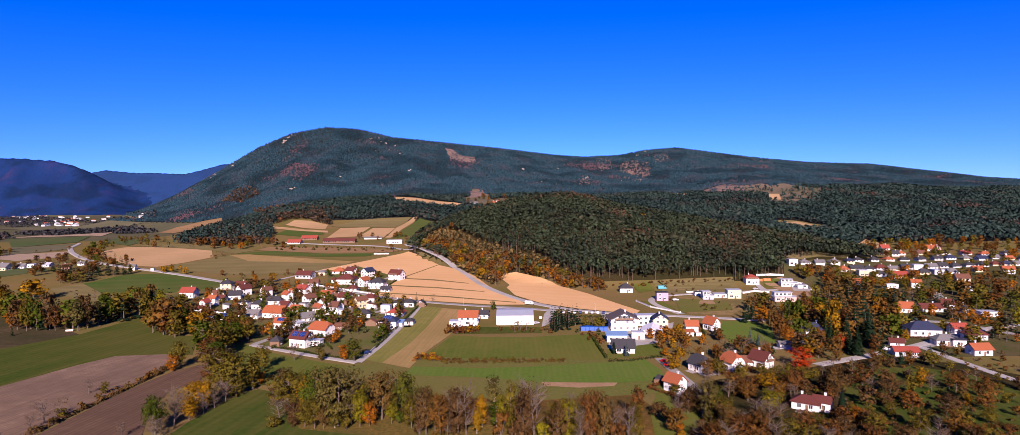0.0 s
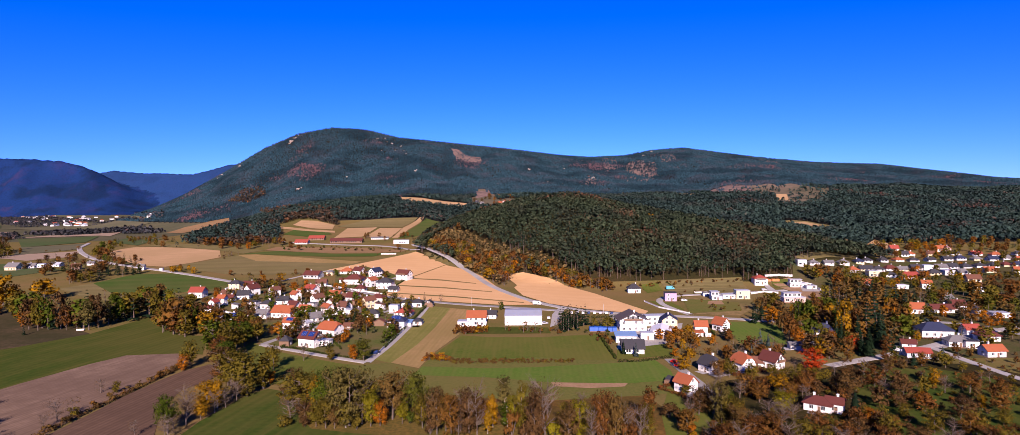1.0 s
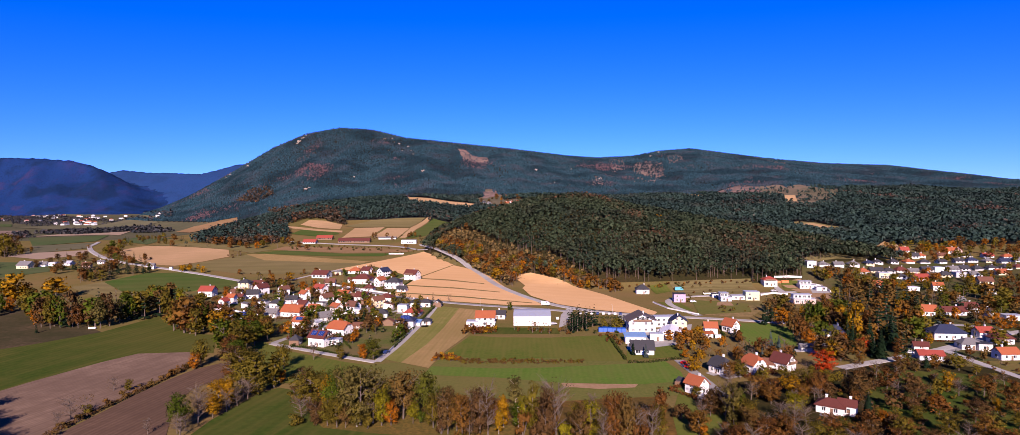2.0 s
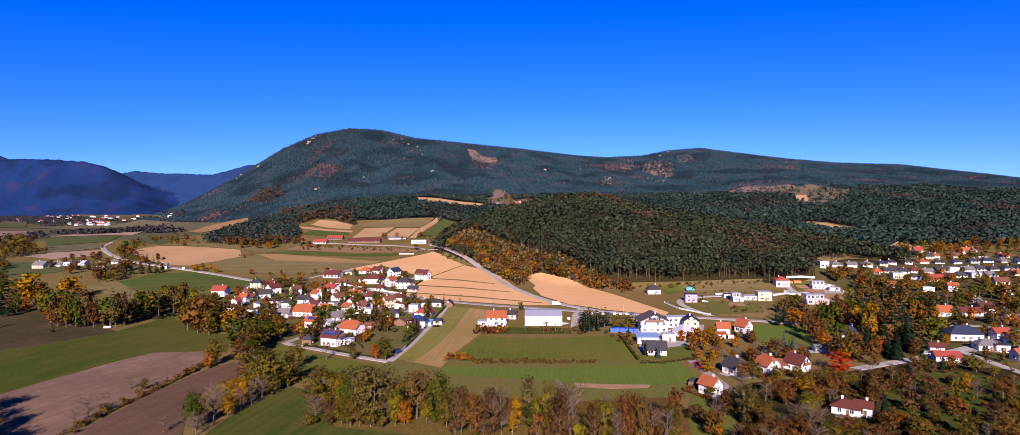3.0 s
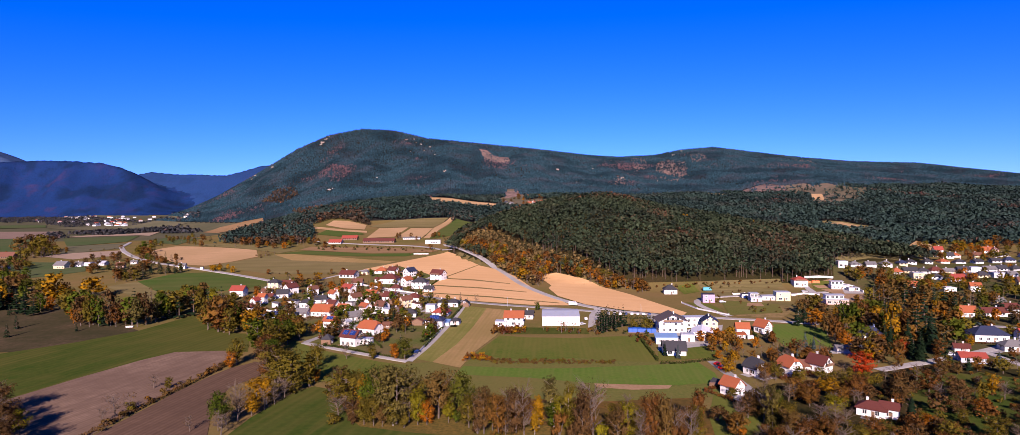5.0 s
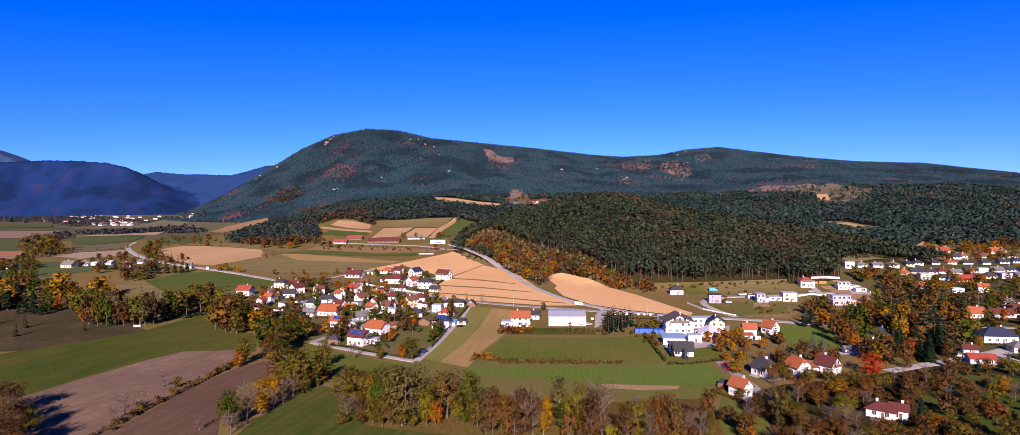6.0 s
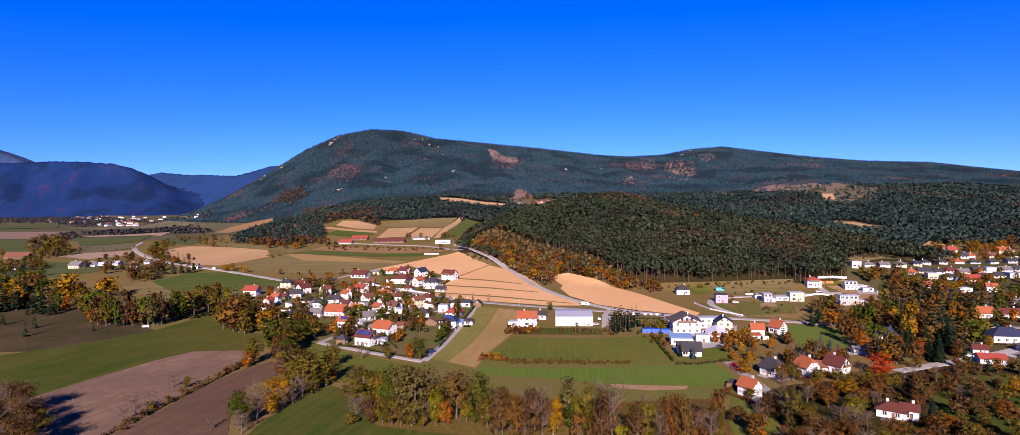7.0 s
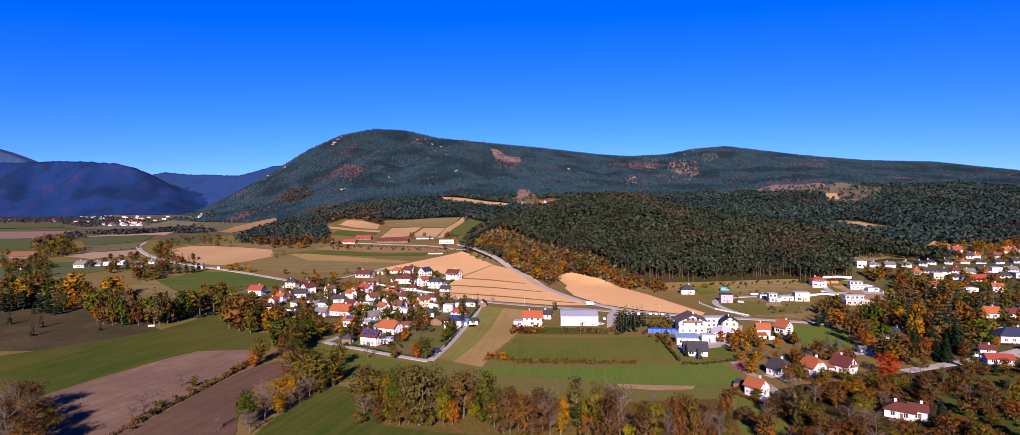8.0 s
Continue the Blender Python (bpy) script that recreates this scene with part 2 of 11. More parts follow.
MAT = {
    "ground": earth("valley_grass", (0.0728, 0.0728, 0.02), (0.107, 0.0892, 0.0282), (0.137, 0.091, 0.0382), 0.012),
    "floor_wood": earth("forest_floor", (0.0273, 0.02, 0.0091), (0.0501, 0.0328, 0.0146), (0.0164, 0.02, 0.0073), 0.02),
    "floor_thin": earth("felled_slope_with_brown_scrub", (0.137, 0.0892, 0.0774), (0.196, 0.132, 0.109), (0.0637, 0.0501, 0.0455), 0.02, 0.12),
    # greyed base colour stands in for haze over the far valley floor
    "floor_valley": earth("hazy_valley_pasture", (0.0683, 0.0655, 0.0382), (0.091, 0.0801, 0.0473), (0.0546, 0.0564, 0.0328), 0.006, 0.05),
    # peak, mountain floor and far slope: aerial haze put into the base colours
    "peak": earth("haze_blue_rock", (0.0218, 0.041, 0.091), (0.0328, 0.0528, 0.105), (0.0127, 0.0291, 0.0774), 0.006, 0.03),
    "floor_slope": earth("hazed_needle_slope", (0.0082, 0.0127, 0.0137), (0.0146, 0.0182, 0.0191), (0.02, 0.0173, 0.0146), 0.01, 0.2),
    "floor_far": earth("haze_blue_slope", (0.0064, 0.0191, 0.0683), (0.0082, 0.0218, 0.0755), (0.0127, 0.0218, 0.071), 0.002, 0.02),
    "litter": earth("fallen_leaves", (0.0774, 0.0546, 0.0164), (0.15, 0.091, 0.0255), (0.0546, 0.0528, 0.0146), 0.06, 0.9),
    "meadow": earth("meadow_grass", (0.0237, 0.0455, 0.0082), (0.0364, 0.0546, 0.01), (0.0728, 0.0673, 0.0182), 0.008, 0.5, rows_angle=78, rows_width=4.0, rows_strength=0.09, bump=0.15),
    "meadow_dry": earth("dry_meadow_grass", (0.0619, 0.0801, 0.0182), (0.0928, 0.0983, 0.0255), (0.105, 0.0874, 0.0291), 0.015),
    "lawn": earth("lawn_grass", (0.0491, 0.0755, 0.0127), (0.071, 0.091, 0.0164), (0.0946, 0.091, 0.0228), 0.02, rows_angle=88, rows_width=2.5, rows_strength=0.05),
    "lawn_fresh": earth("fresh_grass", (0.0501, 0.102, 0.0137), (0.0728, 0.118, 0.0191), (0.0892, 0.107, 0.0255), 0.02, rows_angle=86, rows_width=2.5, rows_strength=0.06),
    "strip": earth("stubble_with_grass", (0.157, 0.137, 0.0426), (0.197, 0.157, 0.0557), (0.105, 0.111, 0.0262), 0.02, rows_angle=85, rows_width=2.5, rows_strength=0.10),
    "strip_tan": earth("mown_strip", (0.236, 0.154, 0.0655), (0.275, 0.184, 0.0819), (0.177, 0.131, 0.0491), 0.02, rows_angle=85, rows_width=2.2, rows_strength=0.10),
    "tan": earth("harrowed_soil", (0.455, 0.28, 0.134), (0.496, 0.316, 0.159), (0.414, 0.252, 0.116), 0.012, rows_angle=-22, rows_width=3.5, rows_strength=0.10, bump=0.2),
    "tan_far": earth("harvested_soil", (0.328, 0.209, 0.108), (0.373, 0.242, 0.131), (0.262, 0.177, 0.0852), 0.012, rows_angle=8, rows_width=6, rows_strength=0.12, bump=0.2),
    "olive": earth("olive_crop", (0.15, 0.12, 0.0546), (0.182, 0.141, 0.0655), (0.114, 0.1, 0.0364), 0.008, rows_angle=4, rows_width=7, rows_strength=0.3),
    "green_far": earth("winter_crop", (0.038, 0.074, 0.0144), (0.053, 0.084, 0.0197), (0.078, 0.082, 0.0262), 0.01, rows_angle=6, rows_width=6, rows_strength=0.2),
    "brown_far": earth("fallow_soil", (0.203, 0.125, 0.0655), (0.236, 0.147, 0.0819), (0.151, 0.0983, 0.0459), 0.01, rows_angle=6, rows_width=5, rows_strength=0.2),
    "plough": earth("ploughed_soil", (0.15, 0.103, 0.0728), (0.182, 0.126, 0.0892), (0.0955, 0.0637, 0.0455), 0.02, 0.35, rows_angle=77, rows_width=1.7, rows_strength=0.17, bump=0.1),
    "plough_dark": earth("dark_ploughed_soil", (0.107, 0.0673, 0.0455), (0.129, 0.0819, 0.0546), (0.071, 0.0455, 0.0319), 0.015, 0.4, rows_angle=80, rows_width=2.0, rows_strength=0.3, bump=0.15),
    "pasture": earth("grazed_grass", (0.051, 0.0382, 0.0218), (0.0728, 0.0528, 0.0309), (0.0273, 0.0282, 0.0127), 0.03, 0.5),
    "garden": earth("garden_grass", (0.0328, 0.0455, 0.0127), (0.051, 0.0582, 0.0173), (0.0801, 0.0582, 0.0309), 0.05, 0.8),
    "garden_light": earth("mown_garden_grass", (0.042, 0.0670, 0.0140), (0.0700, 0.0850, 0.0200), (0.110, 0.0780, 0.038), 0.045, 0.8),
    # valley variants of the crops, greyed: distance haze mixed into their colours
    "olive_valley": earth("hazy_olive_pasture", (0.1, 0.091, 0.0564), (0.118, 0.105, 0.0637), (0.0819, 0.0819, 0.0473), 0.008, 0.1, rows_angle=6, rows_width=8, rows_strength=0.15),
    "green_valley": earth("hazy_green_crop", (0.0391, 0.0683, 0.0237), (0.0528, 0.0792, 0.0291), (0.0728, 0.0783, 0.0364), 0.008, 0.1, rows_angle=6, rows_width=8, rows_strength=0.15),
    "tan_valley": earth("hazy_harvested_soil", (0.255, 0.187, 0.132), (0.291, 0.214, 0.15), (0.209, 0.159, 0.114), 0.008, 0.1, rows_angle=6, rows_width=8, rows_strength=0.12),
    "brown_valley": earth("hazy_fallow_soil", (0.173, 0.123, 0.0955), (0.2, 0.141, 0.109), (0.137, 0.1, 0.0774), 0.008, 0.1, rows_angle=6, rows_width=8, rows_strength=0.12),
    "rough": earth("rough_grass", (0.15, 0.106, 0.0455), (0.2, 0.137, 0.0619), (0.0819, 0.0728, 0.0273), 0.03, 0.5),
    "bare": earth("bare_earth", (0.223, 0.141, 0.0786), (0.275, 0.184, 0.111), (0.17, 0.108, 0.059), 0.03),
    "upland": earth("upland_pasture", (0.105, 0.0819, 0.0601), (0.137, 0.102, 0.0746), (0.0683, 0.0637, 0.0382), 0.008, 0.15),
    "leaf_litter": earth("leaf_litter", (0.091, 0.0501, 0.0164), (0.146, 0.0774, 0.0218), (0.0455, 0.0382, 0.0127), 0.04, 0.6),
    "asphalt": earth("grey_asphalt", (0.197, 0.19, 0.184), (0.236, 0.226, 0.217), (0.164, 0.157, 0.151), 0.05, 2.0, 0.85, bump=0.1),
    "concrete": earth("pale_concrete", (0.262, 0.252, 0.236), (0.308, 0.295, 0.275), (0.217, 0.203, 0.19), 0.06, 1.5, 0.85, bump=0.1),
    "rock": earth("pale_rock", (0.275, 0.236, 0.203), (0.36, 0.315, 0.275), (0.184, 0.137, 0.105), 0.03, 0.12),
    "wall_white": painted("white_plaster", (0.558, 0.544, 0.531), (0.423, 0.405, 0.387)),
    "wall_cream": painted("cream_plaster", (0.468, 0.387, 0.243), (0.378, 0.306, 0.198)),
    "wall_lilac": painted("lilac_plaster", (0.315, 0.225, 0.315), (0.252, 0.18, 0.252)),
    "wall_lime": painted("lime_plaster", (0.378, 0.396, 0.243), (0.324, 0.342, 0.216)),
    "wall_blue": painted("pale_blue_plaster", (0.288, 0.315, 0.36), (0.234, 0.261, 0.297)),
    "wall_pink": painted("pink_plaster", (0.378, 0.261, 0.225), (0.288, 0.198, 0.171)),
    "wall_grey": painted("grey_plaster", (0.373, 0.365, 0.356), (0.275, 0.267, 0.259)),
    "timber": painted("brown_timber", (0.122, 0.0688, 0.0383), (0.0765, 0.0459, 0.0268), 0.7, 2.0),
    "tile_orange": tiled("orange_tiles", (0.273, 0.081, 0.0317), (0.198, 0.0598, 0.0264)),
    "tile_red": tiled("red_tiles", (0.238, 0.0475, 0.0299), (0.176, 0.037, 0.0264)),
    "tile_maroon": tiled("maroon_tiles", (0.098, 0.027, 0.019), (0.066, 0.021, 0.017)),
    "tile_brown": tiled("brown_tiles", (0.132, 0.0561, 0.033), (0.0858, 0.0396, 0.0264)),
    "tile_dark": tiled("dark_tiles", (0.0409, 0.0396, 0.0436), (0.0264, 0.0264, 0.0304)),
    "tile_blue": tiled("slate_blue_tiles", (0.0231, 0.0297, 0.0627), (0.0172, 0.0211, 0.0429)),
    "tile_grey": tiled("grey_tiles", (0.139, 0.132, 0.132), (0.0959, 0.0924, 0.0924)),
    "tile_taupe": tiled("taupe_tiles", (0.0924, 0.0704, 0.0616), (0.0616, 0.0493, 0.0458)),
    "sheet_grey": painted("grey_sheet_metal", (0.27, 0.284, 0.306), (0.216, 0.23, 0.248), 0.45, 0.25),
    "sheet_white": painted("white_sheet_metal", (0.504, 0.504, 0.517), (0.405, 0.405, 0.419), 0.5, 0.25),
    "sheet_blue": painted("blue_sheet_metal", (0.122, 0.199, 0.321), (0.0918, 0.138, 0.214), 0.4, 0.3),
    "tarp_blue": painted("blue_tarpaulin", (0.0108, 0.0675, 0.297), (0.009, 0.045, 0.198), 0.5, 0.5),
    "plastic_orange": painted("orange_paint", (0.535, 0.131, 0.0306), (0.383, 0.0918, 0.0229), 0.5),
    "plastic_turquoise": painted("turquoise_paint", (0.054, 0.252, 0.306), (0.0405, 0.18, 0.225), 0.5),
    "car_red": painted("red_car_paint", (0.421, 0.0092, 0.0114), (0.321, 0.0092, 0.0092), 0.25),
    "car_blue": painted("blue_car_paint", (0.0229, 0.0383, 0.0999), (0.0192, 0.0268, 0.0612), 0.25),
    "car_white": painted("white_car_paint", (0.573, 0.573, 0.573), (0.474, 0.474, 0.474), 0.25),
    "car_silver": painted("silver_car_paint", (0.321, 0.329, 0.345), (0.253, 0.26, 0.267), 0.3),
    "rubber": painted("black_rubber", (0.0153, 0.0153, 0.0153), (0.0229, 0.0229, 0.0229), 0.8),
    "frame": painted("white_frame_paint", (0.632, 0.632, 0.616), (0.535, 0.535, 0.518), 0.5),
    "metal": painted("galvanised_metal", (0.321, 0.329, 0.337), (0.253, 0.253, 0.253), 0.45),
    "bark": barky("grey_brown_bark", (0.051, 0.0374, 0.0281), (0.106, 0.0782, 0.0578)),
    "bark_pale": barky("pale_bark", (0.134, 0.111, 0.0859), (0.202, 0.172, 0.134)),
    "bark_pine": barky("pine_bark", (0.0553, 0.0357, 0.0272), (0.123, 0.0833, 0.0629)),
}
LEAF = {
    "green": leafy("green_leaves", (0.0185, 0.0302, 0.0034), (0.0689, 0.0882, 0.0092), (0.0714, 0.0622, 0.0101), 0.3),
    "lime": leafy("yellow_green_leaves", (0.063, 0.0588, 0.005), (0.181, 0.155, 0.0101), (0.126, 0.109, 0.0084), 0.3),
    "olive": leafy("olive_leaves", (0.0353, 0.0286, 0.005), (0.134, 0.101, 0.0134), (0.101, 0.084, 0.0118)),
    "willow": leafy("grey_olive_willow_leaves", (0.0286, 0.026, 0.0084), (0.118, 0.0974, 0.0269), (0.105, 0.0823, 0.0185)),
    "yellow": leafy("yellow_leaves", (0.109, 0.0588, 0.0042), (0.302, 0.155, 0.0084), (0.16, 0.0991, 0.0076), 0.35),
    "orange": leafy("orange_leaves", (0.118, 0.042, 0.005), (0.302, 0.105, 0.0084), (0.227, 0.105, 0.0084), 0.4),
    "red": leafy("red_leaves", (0.168, 0.0202, 0.005), (0.378, 0.0487, 0.0101)),
    "rust": leafy("rust_leaves", (0.0386, 0.0168, 0.0059), (0.147, 0.0638, 0.016), (0.139, 0.0756, 0.0143)),
    "brown": leafy("brown_leaves", (0.0302, 0.0172, 0.0076), (0.113, 0.0622, 0.0227), (0.113, 0.0722, 0.0168)),
    "fir": leafy("fir_needles", (0.0038, 0.0088, 0.0046), (0.013, 0.0244, 0.0105), (0.0118, 0.0235, 0.0126)),
    "spruce": leafy("blue_spruce_needles", (0.0234, 0.0363, 0.0363), (0.0566, 0.0773, 0.0722)),
    "hedge": leafy("hedge_leaves", (0.015, 0.0247, 0.0051), (0.0386, 0.0489, 0.0103)),
    "hedge_red": leafy("copper_hedge_leaves", (0.0469, 0.015, 0.0068), (0.113, 0.036, 0.0129), (0.106, 0.0533, 0.0097)),
}
WOOD = {
    "spur": woody("spur_wood", ((0.0175, 0.0265, 0.0140), (0.0375, 0.0510, 0.0270)), (0.046, 0.036, 0.0216), (0.066, 0.038, 0.022), 0.012, 0.68, 0.3, 0.35, 0.35),
    # mountain greens are shifted to blue: haze put into the foliage colour
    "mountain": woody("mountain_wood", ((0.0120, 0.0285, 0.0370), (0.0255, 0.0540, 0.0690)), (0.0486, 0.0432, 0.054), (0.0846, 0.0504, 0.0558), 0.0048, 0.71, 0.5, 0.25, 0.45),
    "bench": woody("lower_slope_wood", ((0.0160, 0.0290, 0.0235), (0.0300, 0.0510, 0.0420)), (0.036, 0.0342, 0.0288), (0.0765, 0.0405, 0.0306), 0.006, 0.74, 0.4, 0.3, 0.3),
    "foot": woody("foot_wood", ((0.0144, 0.0162, 0.0117), (0.0765, 0.0504, 0.0306)), (0.0765, 0.0468, 0.0324), (0.135, 0.0594, 0.027), 0.02, 0.66),
    # valley trees lightened and blued to carry the distance haze in colour
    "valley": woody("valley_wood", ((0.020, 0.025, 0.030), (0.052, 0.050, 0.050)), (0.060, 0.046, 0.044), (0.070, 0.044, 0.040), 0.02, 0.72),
    "scrub": woody("scrub_wood", ((0.0495, 0.038, 0.015), (0.140, 0.094, 0.034)), (0.0945, 0.062, 0.030), (0.195, 0.0855, 0.0225), 0.03, 0.77, 0.2, 0.7, 0.25),
    # both ranges: deep blue base colours in place of aerial haze
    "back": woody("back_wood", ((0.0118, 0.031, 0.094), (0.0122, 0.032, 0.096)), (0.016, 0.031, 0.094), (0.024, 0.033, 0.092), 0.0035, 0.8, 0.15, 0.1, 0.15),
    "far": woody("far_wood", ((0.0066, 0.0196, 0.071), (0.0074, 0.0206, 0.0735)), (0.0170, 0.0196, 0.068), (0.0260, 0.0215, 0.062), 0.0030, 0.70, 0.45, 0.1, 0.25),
}
glass, glass_nt, glass_b = make_material("window_glass", 0.08)
glass_b.inputs["Base Color"].default_value = (0.018, 0.022, 0.028, 1)
glass_b.inputs["Specular IOR Level"].default_value = 0.7
MAT["glass"] = glass
solar_m, solar_nt, solar_b = make_material("solar_cells", 0.18)
solar_brick = node(solar_nt, "ShaderNodeTexBrick", Scale=1.0, Color1=(0.010, 0.022, 0.10, 1), Color2=(0.014, 0.030, 0.13, 1), Mortar=(0.30, 0.33, 0.38, 1))
solar_brick.offset = 0.0
solar_brick.inputs["Mortar Size"].default_value = 0.012
solar_brick.inputs["Brick Width"].default_value, solar_brick.inputs["Row Height"].default_value = 1.0, 1.6
link(solar_nt, solar_nt.nodes.new("ShaderNodeTexCoord").outputs["Object"], solar_brick.inputs["Vector"])
link(solar_nt, solar_brick.outputs[0], solar_b.inputs["Base Color"])
MAT["solar"] = solar_m


# ---- the lie of the land ----
def smooth(a, b, v):
    s = np.clip((v - a) / (b - a), 0, 1)
    return s * s * (3 - 2 * s)


CREST_Y, FAR_Y, RANGE_Y, PEAK_Y = 2400.0, 4500.0, 4800.0, 4720.0
CREST_X = (-1460, -1370, -1288, -1195, -1048, -916, -785, -655, -525, -396, -267, -10, 246, 361, 501, 603, 730, 832, 1009, 1261, 1512, 1688, 1933, 2300, 3500)
CREST_Z = (-18, 5, 45, 123, 211, 288, 341, 364, 354, 322, 307, 278, 245, 236, 242, 261, 269, 255, 230, 205, 196, 171, 128, 78, 30)
FOOT_X = (-1500, -900, -500, -300, 0, 300, 600, 800, 1100, 1500, 3000)
FOOT_Y = (1800, 1560, 1260, 1140, 1100, 1060, 960, 880, 860, 850, 850)
FAR_X = (-5200, -4300, -3938, -3688, -3440, -3192, -3045, -2947, -2752, -2458, -2300)
FAR_Z = (380, 412, 408, 418, 410, 392, 350, 310, 204, 79, 0)
RANGE_X = (-3600, -3176, -3015, -2803, -2405, -2112, -1500, -1000)
RANGE_Z = (200, 312, 332, 313, 299, 370, 395, 200)
PEAK_X = (-5600, -5200, -4647, -4323, -4215, -4108, -3900, -3700)
PEAK_Z = (500, 600, 620, 525, 487, 443, 300, 0)
SPUR_X = (-112, -85, -59, -8, 39, 84, 141, 209, 273, 312, 372, 415)
SPUR_Z = (0, 16, 30, 46, 59, 63, 52, 38, 28, 21, 7, 0)
SPUR_Y = (800, 790, 780, 760, 740, 720, 700, 680, 660, 640, 640, 640)
SPUR_FRONT = (60, 90, 130, 190, 230, 238, 222, 195, 172, 142, 110, 70)


def height(x, y):
    """Height of the ground over the valley floor, for numbers or arrays."""
    x, y = np.asarray(x, float), np.asarray(y, float)
    rise = np.clip((y - 380) / 770, 0, 1.3)
    z = 36 * rise ** 1.6 * smooth(-800, -330, x)
    # the wooded spur
    cy, cz = np.interp(x, SPUR_X, SPUR_Y), np.interp(x, SPUR_X, SPUR_Z)
    u = (y - cy) / np.where(y < cy, np.interp(x, SPUR_X, SPUR_FRONT), 230)
    z = z + np.maximum(cz - 4 * smooth(0, 10, cz), 0) * np.clip(1 - u * u, 0, 1) ** 1.35
    # the main mountain, with gullies down its slope
    foot = np.interp(x, FOOT_X, FOOT_Y)
    s = np.clip((y - foot) / (CREST_Y - foot), 0, None)
    crest = np.interp(x, CREST_X, CREST_Z)
    gully = (np.sin(x * 0.021 + 1.3 * np.sin(y * 0.004)) + 0.7 * np.sin(x * 0.047 + y * 0.006 + 2) + 0.6 * np.sin(y * 0.013 + x * 0.008)) * 0.042
    up = np.where(s < 1, np.minimum(s, 1) ** 1.55, np.clip(1 - 1.5 * (s - 1), 0.0, 1))
    z = np.maximum(z, z * (1 - np.minimum(s, 1)) + (crest * (1 + gully * np.clip(4 * s * (1 - s), 0, 1))) * up)
    # a wooded knoll at its foot
    z = z + 17 * np.exp(-((x + 245) / 130) ** 2 - ((y - 1225) / 75) ** 2)
    # ranges beyond the valley to the north-west
    f = np.clip((y - 3950) / (FAR_Y - 3950), 0, None)
    folds = 0.13 * np.sin(x * 0.011 + y * 0.006) + 0.17 * np.sin(x * 0.0052 - y * 0.0023 + 1.0) + 0.09 * np.sin(x * 0.027 + y * 0.004)
    far = np.interp(x, FAR_X, FAR_Z) * np.where(f < 1, np.minimum(f, 1) ** 1.15, np.clip(1 - (f - 1) * 1.2, 0, 1)) * (1 + folds * np.clip(4 * f * (1 - f), 0, 1))
    g = np.clip((y - 4250) / (RANGE_Y - 4250), 0, None)
    back = np.interp(x, RANGE_X, RANGE_Z, left=0, right=0) * np.where(g < 1, np.minimum(g, 1), np.clip(1 - (g - 1), 0, 1))
    peak = np.interp(x, PEAK_X, PEAK_Z) * smooth(4450, 4720, y)
    return np.maximum.reduce([z, far, back, peak])


def back_range(x, y):
    """Whether a place lies on the range behind, above the nearer one's slope."""
    f = np.clip((y - 3950) / (FAR_Y - 3950), 0, None)
    near = np.interp(x, FAR_X, FAR_Z) * np.where(f < 1, np.minimum(f, 1) ** 1.15, np.clip(1 - (f - 1) * 1.2, 0, 1)) * 1.25
    return (y > 4250) & (x > -3150) & (height(x, y) > near + 4)


def ground_z(x, y):
    return float(height(x, y))


# ---- builders ----
def mesh_from(name, verts, faces, material):
    me = bpy.data.meshes.new(name)
    me.from_pydata(verts, [], faces)
    me.materials.append(material)
    me.update()
    return me


def part(name, bm, material, parent=None, label=""):
    """Links a bmesh as one mesh object under a thing or a part."""
    bmesh.ops.recalc_face_normals(bm, faces=bm.faces)
    me = bpy.data.meshes.new(name)
    bm.to_mesh(me)
    bm.free()
    me.materials.append(material)
    ob = new(name, me)
    ob.parent = parent
    return tagged(ob, label)


def box(bm, x0, x1, y0, y1, z0, z1):
    v = [bm.verts.new(p) for p in ((x0, y0, z0), (x1, y0, z0), (x1, y1, z0), (x0, y1, z0), (x0, y0, z1), (x1, y0, z1), (x1, y1, z1), (x0, y1, z1))]
    for f in ((0, 3, 2, 1), (4, 5, 6, 7), (0, 1, 5, 4), (1, 2, 6, 5), (2, 3, 7, 6), (3, 0, 4, 7)):
        bm.faces.new([v[i] for i in f])
    return v


def box_part(name, dims, material, parent, label="", bevel=0.0):
    bm = bmesh.new()
    box(bm, *dims)
    if bevel:
        bmesh.ops.bevel(bm, geom=bm.edges[:], offset=bevel, segments=1, affect="EDGES")
    return part(name, bm, material, parent, label)


def slab(bm, corners, thick):
    """A plate with the given upper corners."""
    top = [bm.verts.new(p) for p in corners]
    low = [bm.verts.new((p[0], p[1], p[2] - thick)) for p in corners]
    n = len(corners)
    bm.faces.new(top)
    bm.faces.new(low[::-1])
    for i in range(n):
        bm.faces.new((top[i], low[i], low[(i + 1) % n], top[(i + 1) % n]))


OUTLINES, CLEARINGS = [], []


